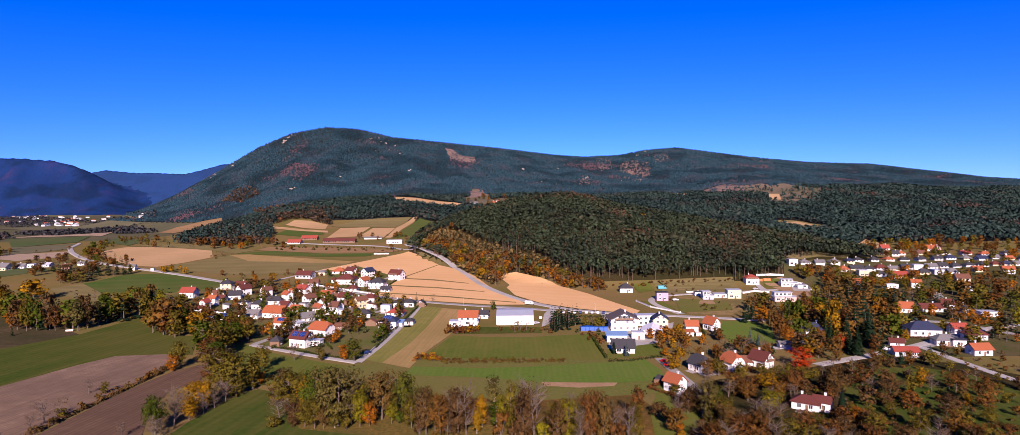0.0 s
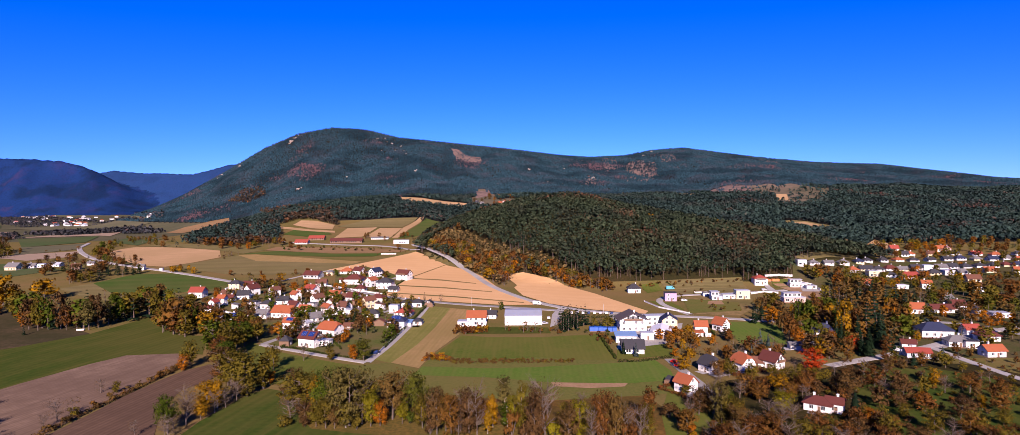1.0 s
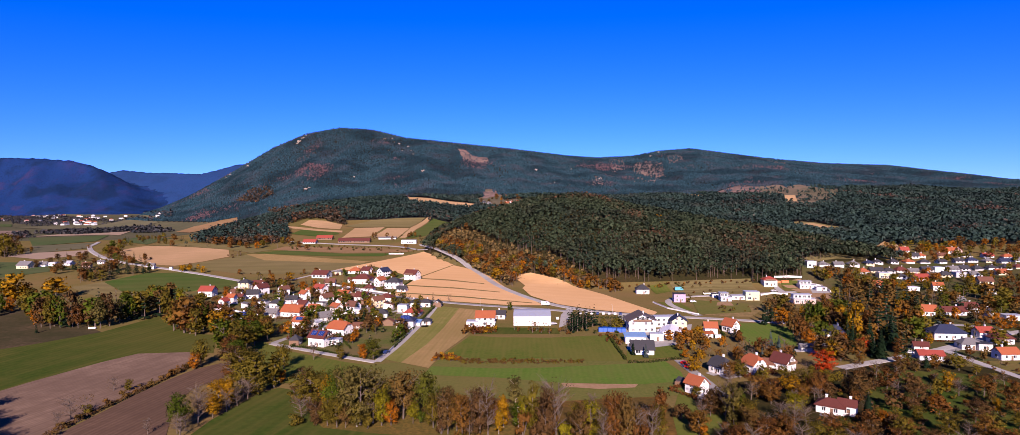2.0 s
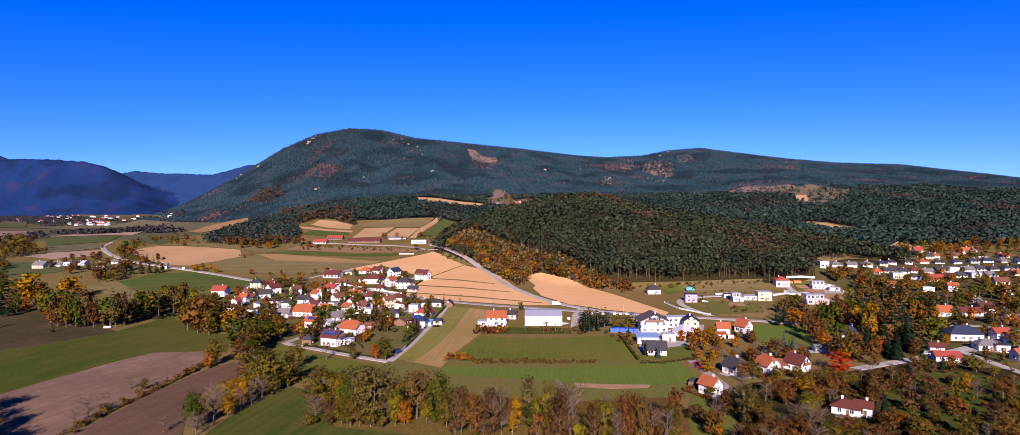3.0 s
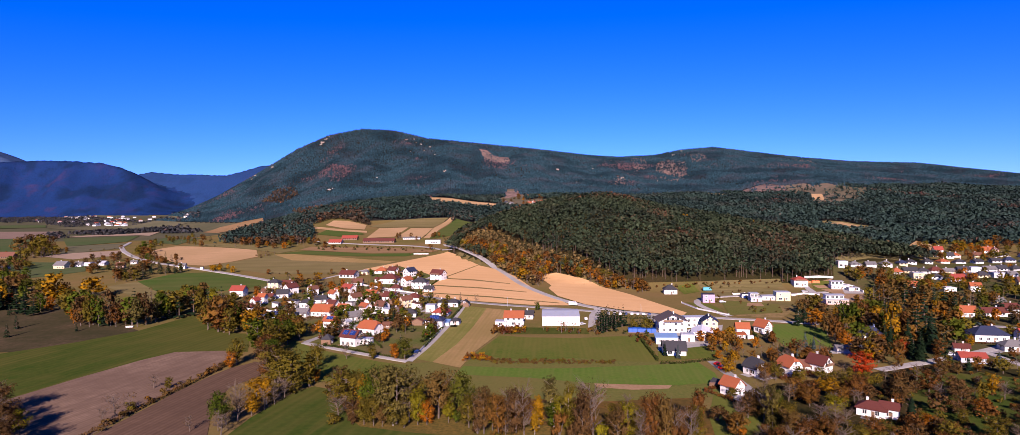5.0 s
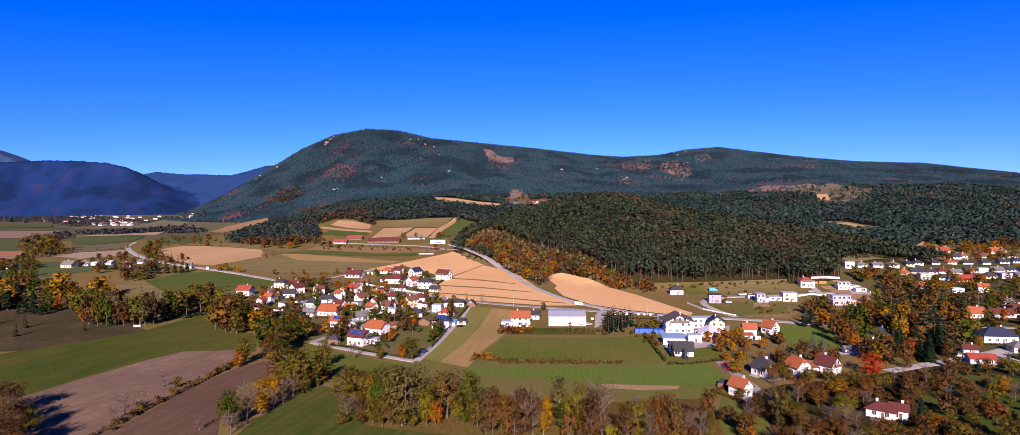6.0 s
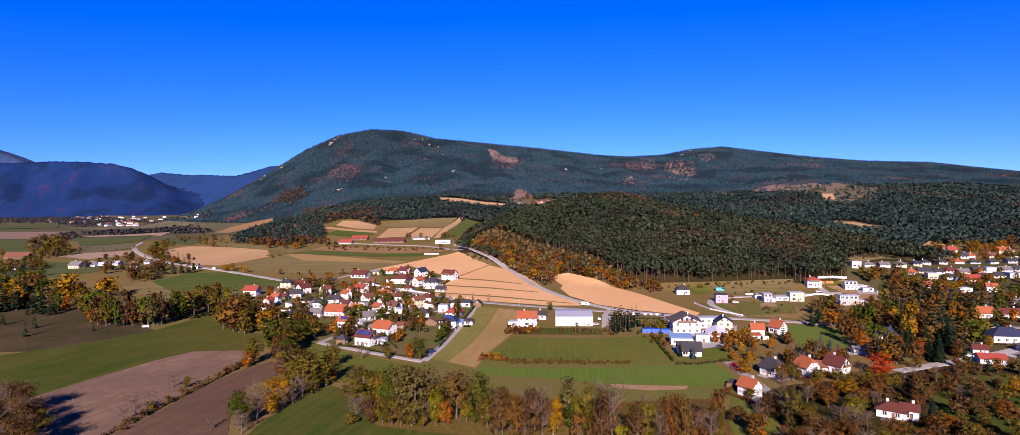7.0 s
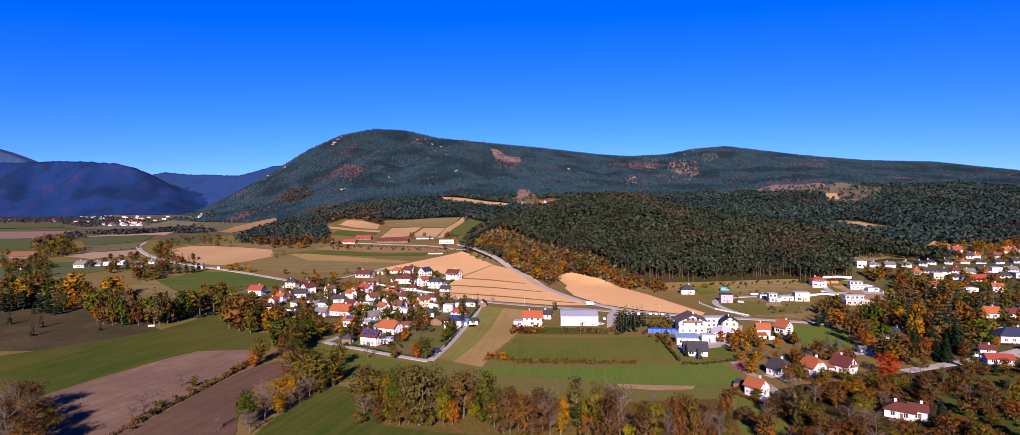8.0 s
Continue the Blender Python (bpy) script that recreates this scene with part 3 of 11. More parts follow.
def field(name, outline, material, label, category="field", lift=0.12, step=12.0):
    """A piece of ground with its own cover, laid over the land."""
    (CLEARINGS if category == "clearing" else OUTLINES).append(outline)
    bm = bmesh.new()
    bm.faces.new([bm.verts.new((x, y, 0)) for x, y in outline])
    bmesh.ops.triangulate(bm, faces=bm.faces[:])
    xs, ys = [p[0] for p in outline], [p[1] for p in outline]
    far = max(0.0, min(ys) - 700)
    step = step + far * 0.01
    for axis, lo, hi in ((0, min(xs), max(xs)), (1, min(ys), max(ys))):
        k = lo + step
        while k < hi:
            co, no = ((k, 0, 0), (1, 0, 0)) if axis == 0 else ((0, k, 0), (0, 1, 0))
            bmesh.ops.bisect_plane(bm, geom=bm.verts[:] + bm.edges[:] + bm.faces[:], plane_co=co, plane_no=no)
            k += step
    pts = np.array([v.co[:2] for v in bm.verts])
    zs = height(pts[:, 0], pts[:, 1]) + lift + np.maximum(pts[:, 1] - 600, 0) * 0.0009
    for v, z in zip(bm.verts, zs):
        v.co.z = z
    for fc in bm.faces:
        if fc.normal.z < 0:
            fc.normal_flip()
    ob = part(name, bm, material)
    for p in ob.data.polygons:
        p.use_smooth = True
    return tagged(ob, label, category, "", "structure")


def ribbon(name, line, width, material, label, category="road", lift=0.22):
    """A road of even width along a line on the ground, with a slightly raised, sloping edge."""
    pts = []
    for a, b in zip(line, line[1:]):
        n = max(1, int(math.dist(a, b) / 8))
        pts += [(a[0] + (b[0] - a[0]) * i / n, a[1] + (b[1] - a[1]) * i / n) for i in range(n)]
    pts.append(line[-1])
    for _ in range(12):
        pts = [pts[0]] + [((a[0] + 2 * b[0] + c[0]) / 4, (a[1] + 2 * b[1] + c[1]) / 4) for a, b, c in zip(pts, pts[1:], pts[2:])] + [pts[-1]]
    verts, faces = [], []
    for i, p in enumerate(pts):
        a, b = pts[max(0, i - 1)], pts[min(len(pts) - 1, i + 1)]
        d = math.dist(a, b) or 1
        nx, ny = -(b[1] - a[1]) / d, (b[0] - a[0]) / d
        level = max(ground_z(p[0] + nx * s * width / 2, p[1] + ny * s * width / 2) for s in (-1, 0, 1))
        for off, dz in ((-width / 2 - 0.6, -0.35), (-width / 2, 0), (0, 0.05), (width / 2, 0), (width / 2 + 0.6, -0.35)):
            x, y = p[0] + nx * off, p[1] + ny * off
            verts.append((x, y, level + lift + max(p[1] - 600, 0) * 0.0009 + dz * (1 if abs(off) < width / 2 else 3)))
        if i:
            k = 5 * i
            faces += [(k + j, k + j - 5, k + j - 4, k + j + 1) for j in range(4)]
    ob = new(name, mesh_from(name, verts, faces, material))
    return tagged(ob, label, category, "", "structure")


def tube(verts, faces, a, b, ra, rb, sides=6):
    """Appends a tapered stick from a to b."""
    a, b = Vector(a), Vector(b)
    q = (b - a).to_track_quat("Z", "Y")
    base = len(verts)
    for centre, r in ((a, ra), (b, rb)):
        for i in range(sides):
            w = 2 * math.pi * i / sides
            verts.append(tuple(centre + q @ Vector((r * math.cos(w), r * math.sin(w), 0))))
    for i in range(sides):
        j = (i + 1) % sides
        faces.append((base + i, base + j, base + sides + j, base + sides + i))


def unit_rows(v):
    return v / (np.linalg.norm(v, axis=1)[:, None] + 1e-9)


def leaf_cards(rng, centres, radii, count, size, heart=(0, 0, 4.5)):
    """Many small leaf clumps, one quad each, on the skin of soft balls round the given centres; returns corners, faces and rounded normals."""
    centres, radii = np.array(centres), np.array(radii)
    weight = radii ** 2
    pick = rng.choice(len(centres), count, p=weight / weight.sum())
    d = unit_rows(rng.normal(size=(count, 3)))
    c = centres[pick] + d * radii[pick][:, None] * rng.uniform(0.5, 1.06, (count, 1)) * np.array([1, 1, 0.85])
    facing = unit_rows(d + rng.normal(size=(count, 3)) * 0.45)
    u = unit_rows(np.cross(facing, rng.normal(size=(count, 3))))
    w = np.cross(facing, u)
    s = size * rng.uniform(0.6, 1.35, (count, 1))
    corner = np.stack([c - u * s, c - w * s * 0.8, c + u * s * 1.1, c + w * s * 0.75], 1).reshape(-1, 3)
    out = unit_rows(c - np.array(heart))
    normal = unit_rows(0.45 * d + 0.5 * out + 0.3 * facing + np.array([0, 0, 0.1]))
    return corner, np.arange(count * 4).reshape(-1, 4), np.repeat(normal, 4, 0)


TREE_MESH, CROWN_NORMALS = {}, {}


def tree_meshes(form, seed, rough=0):
    """Trunk with limbs, and crown, of one tree of the form, 10 m tall."""
    fine = rough == 0
    key = (form, seed, rough)
    if key in TREE_MESH:
        return TREE_MESH[key]
    rng = np.random.default_rng(seed * 17 + sum(map(ord, form)))
    tv, tf = [], []
    centres, radii = [], []
    if form in ("round", "bare", "slim"):
        lean = rng.normal(size=2) * 0.25
        spread = {"round": 3.5, "bare": 3.1, "slim": 1.8}[form]
        low = {"round": 1.2, "bare": 1.6, "slim": 0.9}[form]
        stem = [(0, 0, -0.4), (lean[0] * 0.3, lean[1] * 0.3, 2.2), (lean[0], lean[1], 5.2), (lean[0] * 1.3, lean[1] * 1.3, 8.6)]
        for (a, b), (ra, rb) in zip(zip(stem, stem[1:]), ((0.22, 0.16), (0.16, 0.10), (0.10, 0.02))):
            tube(tv, tf, a, b, ra, rb, 6)
        limbs = (18 if form != "bare" else 26) // (1, 1, 2, 4)[rough]
        for i in range(limbs):
            z = rng.uniform(low, 7.6)
            w = i * 2.4 + rng.uniform(-0.5, 0.5)
            reach = spread * (1 - ((z - 4.6) / 6.2) ** 2) * rng.uniform(0.55, 1.05)
            k = min(1, z / 5.2)
            a = (lean[0] * k, lean[1] * k, z)
            b = (a[0] + math.cos(w) * reach, a[1] + math.sin(w) * reach, min(9.6, z + reach * rng.uniform(0.35, 0.9)))
            m = tuple((p + q) / 2 + rng.normal() * 0.15 for p, q in zip(a, b))
            tube(tv, tf, a, m, 0.09, 0.06, 4)
            tube(tv, tf, m, b, 0.06, 0.02, 4)
            centres.append(b)
            radii.append(rng.uniform(0.75, 1.35) * (0.8 if form == "slim" else 1.0))
            centres.append(m)
            radii.append(rng.uniform(0.5, 0.9))
            if form == "bare":
                for _ in range((5, 4, 2, 1)[rough]):
                    e = tuple(p + q for p, q in zip(b if rng.random() < 0.6 else m, rng.normal(size=3) * np.array([0.7, 0.7, 0.6]) + np.array([0, 0, 0.5])))
                    tube(tv, tf, m, e, 0.035, 0.012, 3)
        centres.append((lean[0] * 1.3, lean[1] * 1.3, 8.9))
        radii.append(1.0)
        if form != "bare":
            # clumps fill an uneven egg-shaped crown; some trees show their stem below it
            floor = (0.9, 2.4, 1.5, 2.9, 1.1, 2.0, 3.2)[seed % 7]
            lobes = rng.uniform(0, 6.28, 3)
            for i in range(30):
                k = (i + 0.5) / 30
                z = floor + (9.3 - floor) * k
                girth = (2.7 if form == "round" else 1.4) * math.sqrt(max(0.05, 1 - ((z - 5.2) / 5.0) ** 2))
                w = i * 2.399 + seed
                girth *= 1 + 0.28 * math.sin(w + lobes[0]) * math.sin(0.9 * z + lobes[1]) + 0.15 * math.sin(2 * w + lobes[2])
                out = girth * math.sqrt(rng.uniform(0.2, 1.0)) * rng.uniform(0.75, 1.2)
                centres.append((lean[0] * k + math.cos(w) * out, lean[1] * k + math.sin(w) * out, z))
                radii.append(rng.uniform(0.5, 1.25) * (1.0 if form == "round" else 0.75))
        count = {"round": 2900, "bare": 700, "slim": 1700}[form]
        cv, cf, cn = leaf_cards(rng, centres, radii, count // (1, 2, 7, 16)[rough], (0.15 if form != "bare" else 0.09) * (1, 1.35, 2.4, 3.7)[rough])
        if form != "bare":
            # larger inner leaf cards, added to block light and darken the crown inside
            iv, jf, jn = leaf_cards(rng, [(c[0] * 0.7, c[1] * 0.7, 2.2 + (c[2] - 2.2) * 0.88) for c in centres], [0.45 * r for r in radii], (150, 80, 40, 16)[rough], (0.55, 0.7, 0.95, 1.3)[rough])
            cf = np.concatenate([cf, jf + len(cv)])
            cv, cn = np.concatenate([cv, iv]), np.concatenate([cn, jn])
    elif form == "bush":
        for i in range(9):
            w = i * 2.4
            b = (math.cos(w) * rng.uniform(0.8, 3.4), math.sin(w) * rng.uniform(0.8, 3.4), rng.uniform(2.5, 7.5))
            tube(tv, tf, (0, 0, -0.3), b, 0.16, 0.04, 4)
            centres.append(b)
            radii.append(rng.uniform(1.6, 2.4))
        cv, cf, cn = leaf_cards(rng, centres, radii, (560, 260, 150, 70)[rough], (0.42, 0.6, 0.75, 1.1)[rough], (0, 0, 2.5))
    else:
        # conifers: whorls of drooping boughs round a straight stem
        tube(tv, tf, (0, 0, -0.4), (0, 0, (9.6, 9.3, 8.9, 8.2)[rough]), 0.2, 0.02, 6)
        quads, normals = [], []
        low = 1.0 if form == "fir" else 4.6
        z = low
        while z < 9.9:
            k = (z - low) / (10 - low)
            reach = (1.95 * (1 - k) ** 0.85 + 0.12) if form == "fir" else 1.9 * math.sqrt(max(0.02, 1 - (2 * k - 0.75) ** 2 / 1.6))
            for _ in range((13, 9, 7, 5)[rough]):
                w = rng.uniform(0, 2 * math.pi)
                rr = reach * rng.uniform(0.7, 1.15)
                d = np.array([math.cos(w), math.sin(w), 0])
                n = np.array([-d[1], d[0], 0])
                a = np.array([0, 0, z + 0.25])
                mid = d * rr * 0.55 + np.array([0, 0, z + 0.12])
                tip = d * rr + np.array([0, 0, z - 0.28 * rr * rng.uniform(0.5, 1.2)])
                wd = rr * 0.36 + 0.10
                quads += [a, mid - n * wd, tip, mid + n * wd]
                rise = np.array([0, 0, rng.uniform(0.3, 0.9)])
                normals += [rise + d * 0.3, rise * 0.7 + d * 0.8 - n * 0.3, d, rise * 0.7 + d * 0.8 + n * 0.3]
            z += (0.36, 0.5, 0.75, 1.3)[rough]
        cv, cn = np.array(quads), unit_rows(np.array(normals))
        cf = np.arange(len(quads)).reshape(-1, 4)
    pair = []
    for label, v, f in (("trunk", tv, tf), ("crown", cv.tolist(), cf.tolist())):
        me = bpy.data.meshes.new(form + "_" + label)
        me.from_pydata(v, [], f)
        me.update()
        if label == "crown":
            me.normals_split_custom_set_from_vertices(cn.tolist())
            CROWN_NORMALS[key] = cn
        pair.append(me)
    TREE_MESH[key] = pair
    return pair


TINTED = {}
TREE_LABEL = {
    "green": "broadleaf tree still in full green leaf", "olive": "broadleaf tree with dull olive autumn leaves", "yellow": "broadleaf tree with bright yellow autumn leaves",
    "lime": "broadleaf tree turning yellow-green in autumn", "willow": "tall willow with grey-olive autumn leaves",
    "orange": "broadleaf tree with orange autumn leaves", "red": "small tree with flaming red autumn leaves", "rust": "broadleaf tree with rust-brown autumn leaves",
    "brown": "nearly bare tree with thin brown leaves", "fir": "dark green conifer with drooping boughs", "spruce": "blue-grey spruce tree in a garden",
    "hedge": "clipped green garden shrub", "hedge_red": "copper-coloured garden shrub in autumn leaf",
}
TREE_COUNT = [0]


def tree(x, y, tall, form, tint, wide=1.0, group="trees of the valley", z=None):
    """A tree as a thing with trunk and crown."""
    TREE_COUNT[0] += 1
    rough = 0 if y < 222 else (1 if y < 300 else 2)
    seed = TREE_COUNT[0] % (7 if rough == 0 else 5)
    meshes = []
    for me, mat, kind in zip(tree_meshes(form, seed, rough), (MAT["bark_pine"] if form in ("fir", "pine") else MAT["bark_pale" if form == "slim" else "bark"], LEAF[tint]), ("trunk", "crown")):
        key = (form, seed, rough, kind, mat.name)
        if key not in TINTED:
            own = me.copy()
            own.materials.clear()
            own.materials.append(mat)
            TINTED[key] = own
        meshes.append(TINTED[key])
    name = "shrub" if form == "bush" else ("conifer" if form in ("fir", "pine") else "tree")
    root = new(name)
    root.empty_display_size = 0.5
    for kind, me in zip(("trunk", "crown"), meshes):
        ob = new(kind, me)
        ob.parent = root
    s = tall / 10.0
    root.matrix_basis = Matrix.Translation((x, y, ground_z(x, y) if z is None else z)) @ Matrix.Rotation(TREE_COUNT[0] * 2.399, 4, "Z") @ Matrix.Diagonal((s * wide, s * wide, s, 1))
    return tagged(root, TREE_LABEL[tint] if form != "bush" or tint.startswith("hedge") else "low shrub in autumn leaf", name if name != "conifer" else "tree", group)


QUADS = {}


def tree_arrays(form, seed, rough):
    """The same trees as plain arrays, for groves that are joined into one mesh."""
    if (form, seed, rough) not in QUADS:
        arrays = []
        for me in tree_meshes(form, seed, rough):
            co = np.empty(len(me.vertices) * 3)
            me.vertices.foreach_get("co", co)
            ix = np.empty(len(me.loops), np.int32)
            me.loops.foreach_get("vertex_index", ix)
            no = np.empty(len(me.vertices) * 3)
            me.vertex_normals.foreach_get("vector", no)
            arrays.append([co.reshape(-1, 3), ix.reshape(-1, 4), no.reshape(-1, 3)])
        arrays[1][2] = CROWN_NORMALS[(form, seed, rough)]
        QUADS[(form, seed, rough)] = arrays
    return QUADS[(form, seed, rough)]


def joined_trees(name, rows, label):
    """One mesh of many trees; rows of x, y, height, form, tint, width."""
    verts, faces, slots, normals, mats, base = [], [], [], [], [], 0
    for n, (x, y, tall, form, tint, wide) in enumerate(rows):
        w, k = n * 2.399, tall / 10.0
        turn = np.array([[math.cos(w), -math.sin(w), 0], [math.sin(w), math.cos(w), 0], [0, 0, 1]])
        bark = MAT["bark_pine"] if form in ("fir", "pine") else MAT["bark"]
        for (co, ix, no), mat in zip(tree_arrays(form, n % 5, 1 if y < 185 else (2 if y < 290 else 3)), (bark, LEAF[tint])):
            if mat not in mats:
                mats.append(mat)
            verts.append((co * np.array([k * wide, k * wide, k])) @ turn.T + np.array([x, y, ground_z(x, y)]))
            normals.append(no @ turn.T)
            faces.append(ix + base)
            slots.append(np.full(len(ix), mats.index(mat), np.int32))
            base += len(co)
    verts, faces, slots = np.concatenate(verts), np.concatenate(faces), np.concatenate(slots)
    me = bpy.data.meshes.new(name)
    me.vertices.add(len(verts))
    me.vertices.foreach_set("co", verts.astype(np.float32).ravel())
    me.loops.add(len(faces) * 4)
    me.loops.foreach_set("vertex_index", faces.astype(np.int32).ravel())
    me.polygons.add(len(faces))
    me.polygons.foreach_set("loop_start", np.arange(0, len(faces) * 4, 4, dtype=np.int32))
    for mat in mats:
        me.materials.append(mat)
    me.polygons.foreach_set("material_index", slots)
    me.update(calc_edges=True)
    me.normals_split_custom_set_from_vertices(np.concatenate(normals).astype(np.float32))
    return tagged(new(name, me), label, "trees", "", "stuff")


def inside(poly, x, y):
    odd = False
    for (x0, y0), (x1, y1) in zip(poly, poly[1:] + poly[:1]):
        if (y0 > y) != (y1 > y) and x < (x1 - x0) * (y - y0) / (y1 - y0) + x0:
            odd = not odd
    return odd


TAKEN = []


def grove(poly, count, mix, tall, seed, gap=4.0, group="trees of the valley", single=False):
    """Trees scattered over a piece of ground; mix names forms and tints with their shares."""
    rng = random.Random(seed)
    xs, ys = [p[0] for p in poly], [p[1] for p in poly]
    kinds, shares = [m[0] for m in mix], [m[1] for m in mix]
    done = tries = 0
    rows = []
    while done < count and tries < count * 200:
        tries += 1
        x, y = rng.uniform(min(xs), max(xs)), rng.uniform(min(ys), max(ys))
        if not inside(poly, x, y) or any((x - a) ** 2 + (y - b) ** 2 < (gap * 0.5 + r) ** 2 for a, b, r in TAKEN):
            continue
        TAKEN.append((x, y, gap * 0.5))
        form, tint = rng.choices(kinds, shares)[0].split("/")
        h = rng.uniform(*tall) * (0.4 if form == "bush" else 1.0) * (0.85 if tint in ("red", "orange") else 1.0)
        wide = rng.uniform(0.95, 1.4)
        if single:
            tree(x, y, h, form, tint, wide, group)
        else:
            rows.append((x, y, h, form, tint, wide))
        done += 1
    if rows:
        joined_trees("shrubs" if "shrub" in group else "trees", rows, "mixed autumn " + group + " in green, yellow and brown")


def dome_wood(name, xs, ys, tall, wide, sides, material, label, seed, rag=0.35, shape=((0.05, 0.7), (0.55, 1.0), (0.85, 0.6))):
    """One joined mesh of many far trees: uneven domes, each with the rings that shape names and a top."""
    rng = np.random.default_rng(seed)
    n, zs = len(xs), height(xs, ys)
    turn = rng.uniform(0, 6.28, n)
    rings = []
    for z, r in shape:
        ang = turn[:, None] + np.arange(sides)[None] * 2 * np.pi / sides + z
        rad = wide[:, None] * r * rng.uniform(1 - rag, 1 + rag, (n, sides))
        up = (zs + tall * z)[:, None] + rng.uniform(-0.08, 0.08, (n, sides)) * tall[:, None]
        rings.append(np.stack([xs[:, None] + np.cos(ang) * rad, ys[:, None] + np.sin(ang) * rad, up], 2))
    tip = np.stack([xs, ys, zs + tall], 1)[:, None]
    verts = np.concatenate(rings + [tip], 1).reshape(-1, 3)
    i = np.arange(sides)
    j = (i + 1) % sides
    top = (len(shape) - 1) * sides
    tris = [np.stack([i + top, j + top, np.full(sides, top + sides)], 1)]
    for k in range(0, top, sides):
        tris += [np.stack([i + k, j + k, j + k + sides], 1), np.stack([i + k, j + k + sides, i + k + sides], 1)]
    faces = (np.arange(n)[:, None, None] * (top + sides + 1) + np.concatenate(tris)[None]).reshape(-1, 3)
    me = bpy.data.meshes.new(name)
    me.vertices.add(len(verts))
    me.vertices.foreach_set("co", verts.astype(np.float32).ravel())
    me.loops.add(len(faces) * 3)
    me.loops.foreach_set("vertex_index", faces.astype(np.int32).ravel())
    me.polygons.add(len(faces))
    me.polygons.foreach_set("loop_start", np.arange(0, len(faces) * 3, 3, dtype=np.int32))
    me.update(calc_edges=True)
    me.materials.append(material)
    return tagged(new(name, me), label, "wood", "", "stuff")


def tuft_wood(name, xs, ys, tall, wide, cards, material, label, seed, low=0.5, size=0.55):
    """One joined mesh of many far trees: each crown a loose cluster of bough-sized tufts with rounded normals."""
    rng = np.random.default_rng(seed)
    n = len(xs)
    at = np.repeat(np.stack([xs, ys, height(xs, ys) + tall * (low + 1) / 2], 1), cards, 0)
    reach = np.repeat(np.stack([wide, wide, tall * (1 - low) / 2], 1), cards, 0)
    d = unit_rows(rng.normal(size=(n * cards, 3)) + np.array([0, 0, 0.25]))
    c = at + d * reach * rng.uniform(0.35, 1.0, (n * cards, 1))
    facing = unit_rows(d + rng.normal(size=d.shape) * 0.5 + np.array([0, 0, 0.3]))
    u = unit_rows(np.cross(facing, rng.normal(size=d.shape)))
    w = np.cross(facing, u)
    k = np.repeat(wide, cards)[:, None] * size * rng.uniform(0.6, 1.3, (n * cards, 1))
    verts = np.stack([c - u * k, c - w * k * 0.75, c + u * k * 1.1, c + w * k * 0.7], 1).reshape(-1, 3)
    normals = np.repeat(unit_rows(0.8 * d + 0.35 * facing + np.array([0, 0, 0.3])), 4, 0)
    faces = np.arange(n * cards * 4, dtype=np.int32)
    me = bpy.data.meshes.new(name)
    me.vertices.add(len(verts))
    me.vertices.foreach_set("co", verts.astype(np.float32).ravel())
    me.loops.add(len(faces))
    me.loops.foreach_set("vertex_index", faces)
    me.polygons.add(n * cards)
    me.polygons.foreach_set("loop_start", np.arange(0, len(faces), 4, dtype=np.int32))
    me.update(calc_edges=True)
    me.materials.append(material)
    me.normals_split_custom_set_from_vertices(normals.astype(np.float32))
    return tagged(new(name, me), label, "wood", "", "stuff")


def in_polys(xs, ys, polys):
    """Which of the points lie in any of the polygons."""
    hit = np.zeros(len(xs), bool)
    for poly in polys:
        odd = np.zeros(len(xs), bool)
        for (x0, y0), (x1, y1) in zip(poly, poly[1:] + poly[:1]):
            if y0 == y1:
                continue
            cross = ((y0 > ys) != (y1 > ys)) & (xs < (x1 - x0) * (ys - y0) / (y1 - y0) + x0)
            odd ^= cross
        hit |= odd
    return hit


def jittered(x0, x1, y0, y1, gap, seed):
    rng = np.random.default_rng(seed)
    gx, gy = np.meshgrid(np.arange(x0, x1, gap), np.arange(y0, y1, gap))
    xs = gx.ravel() + rng.uniform(-0.48, 0.48, gx.size) * gap
    ys = gy.ravel() + rng.uniform(-0.48, 0.48, gx.size) * gap
    return xs, ys, rng


# ---- houses ----
ROOF_WORD = {"tile_orange": "orange tiled", "tile_red": "red tiled", "tile_maroon": "maroon tiled", "tile_brown": "brown tiled", "tile_dark": "dark grey tiled",
             "tile_blue": "slate-blue tiled", "tile_grey": "grey tiled", "sheet_grey": "grey sheet-metal", "sheet_white": "white sheet-metal", "sheet_blue": "blue sheet-metal"}
WALL_WORD = {"wall_white": "white", "wall_cream": "cream", "wall_lilac": "lilac", "wall_lime": "lime-green", "wall_blue": "pale blue", "wall_pink": "pinkish", "wall_grey": "grey", "timber": "brown timber"}
WINDOW_MESH = {}


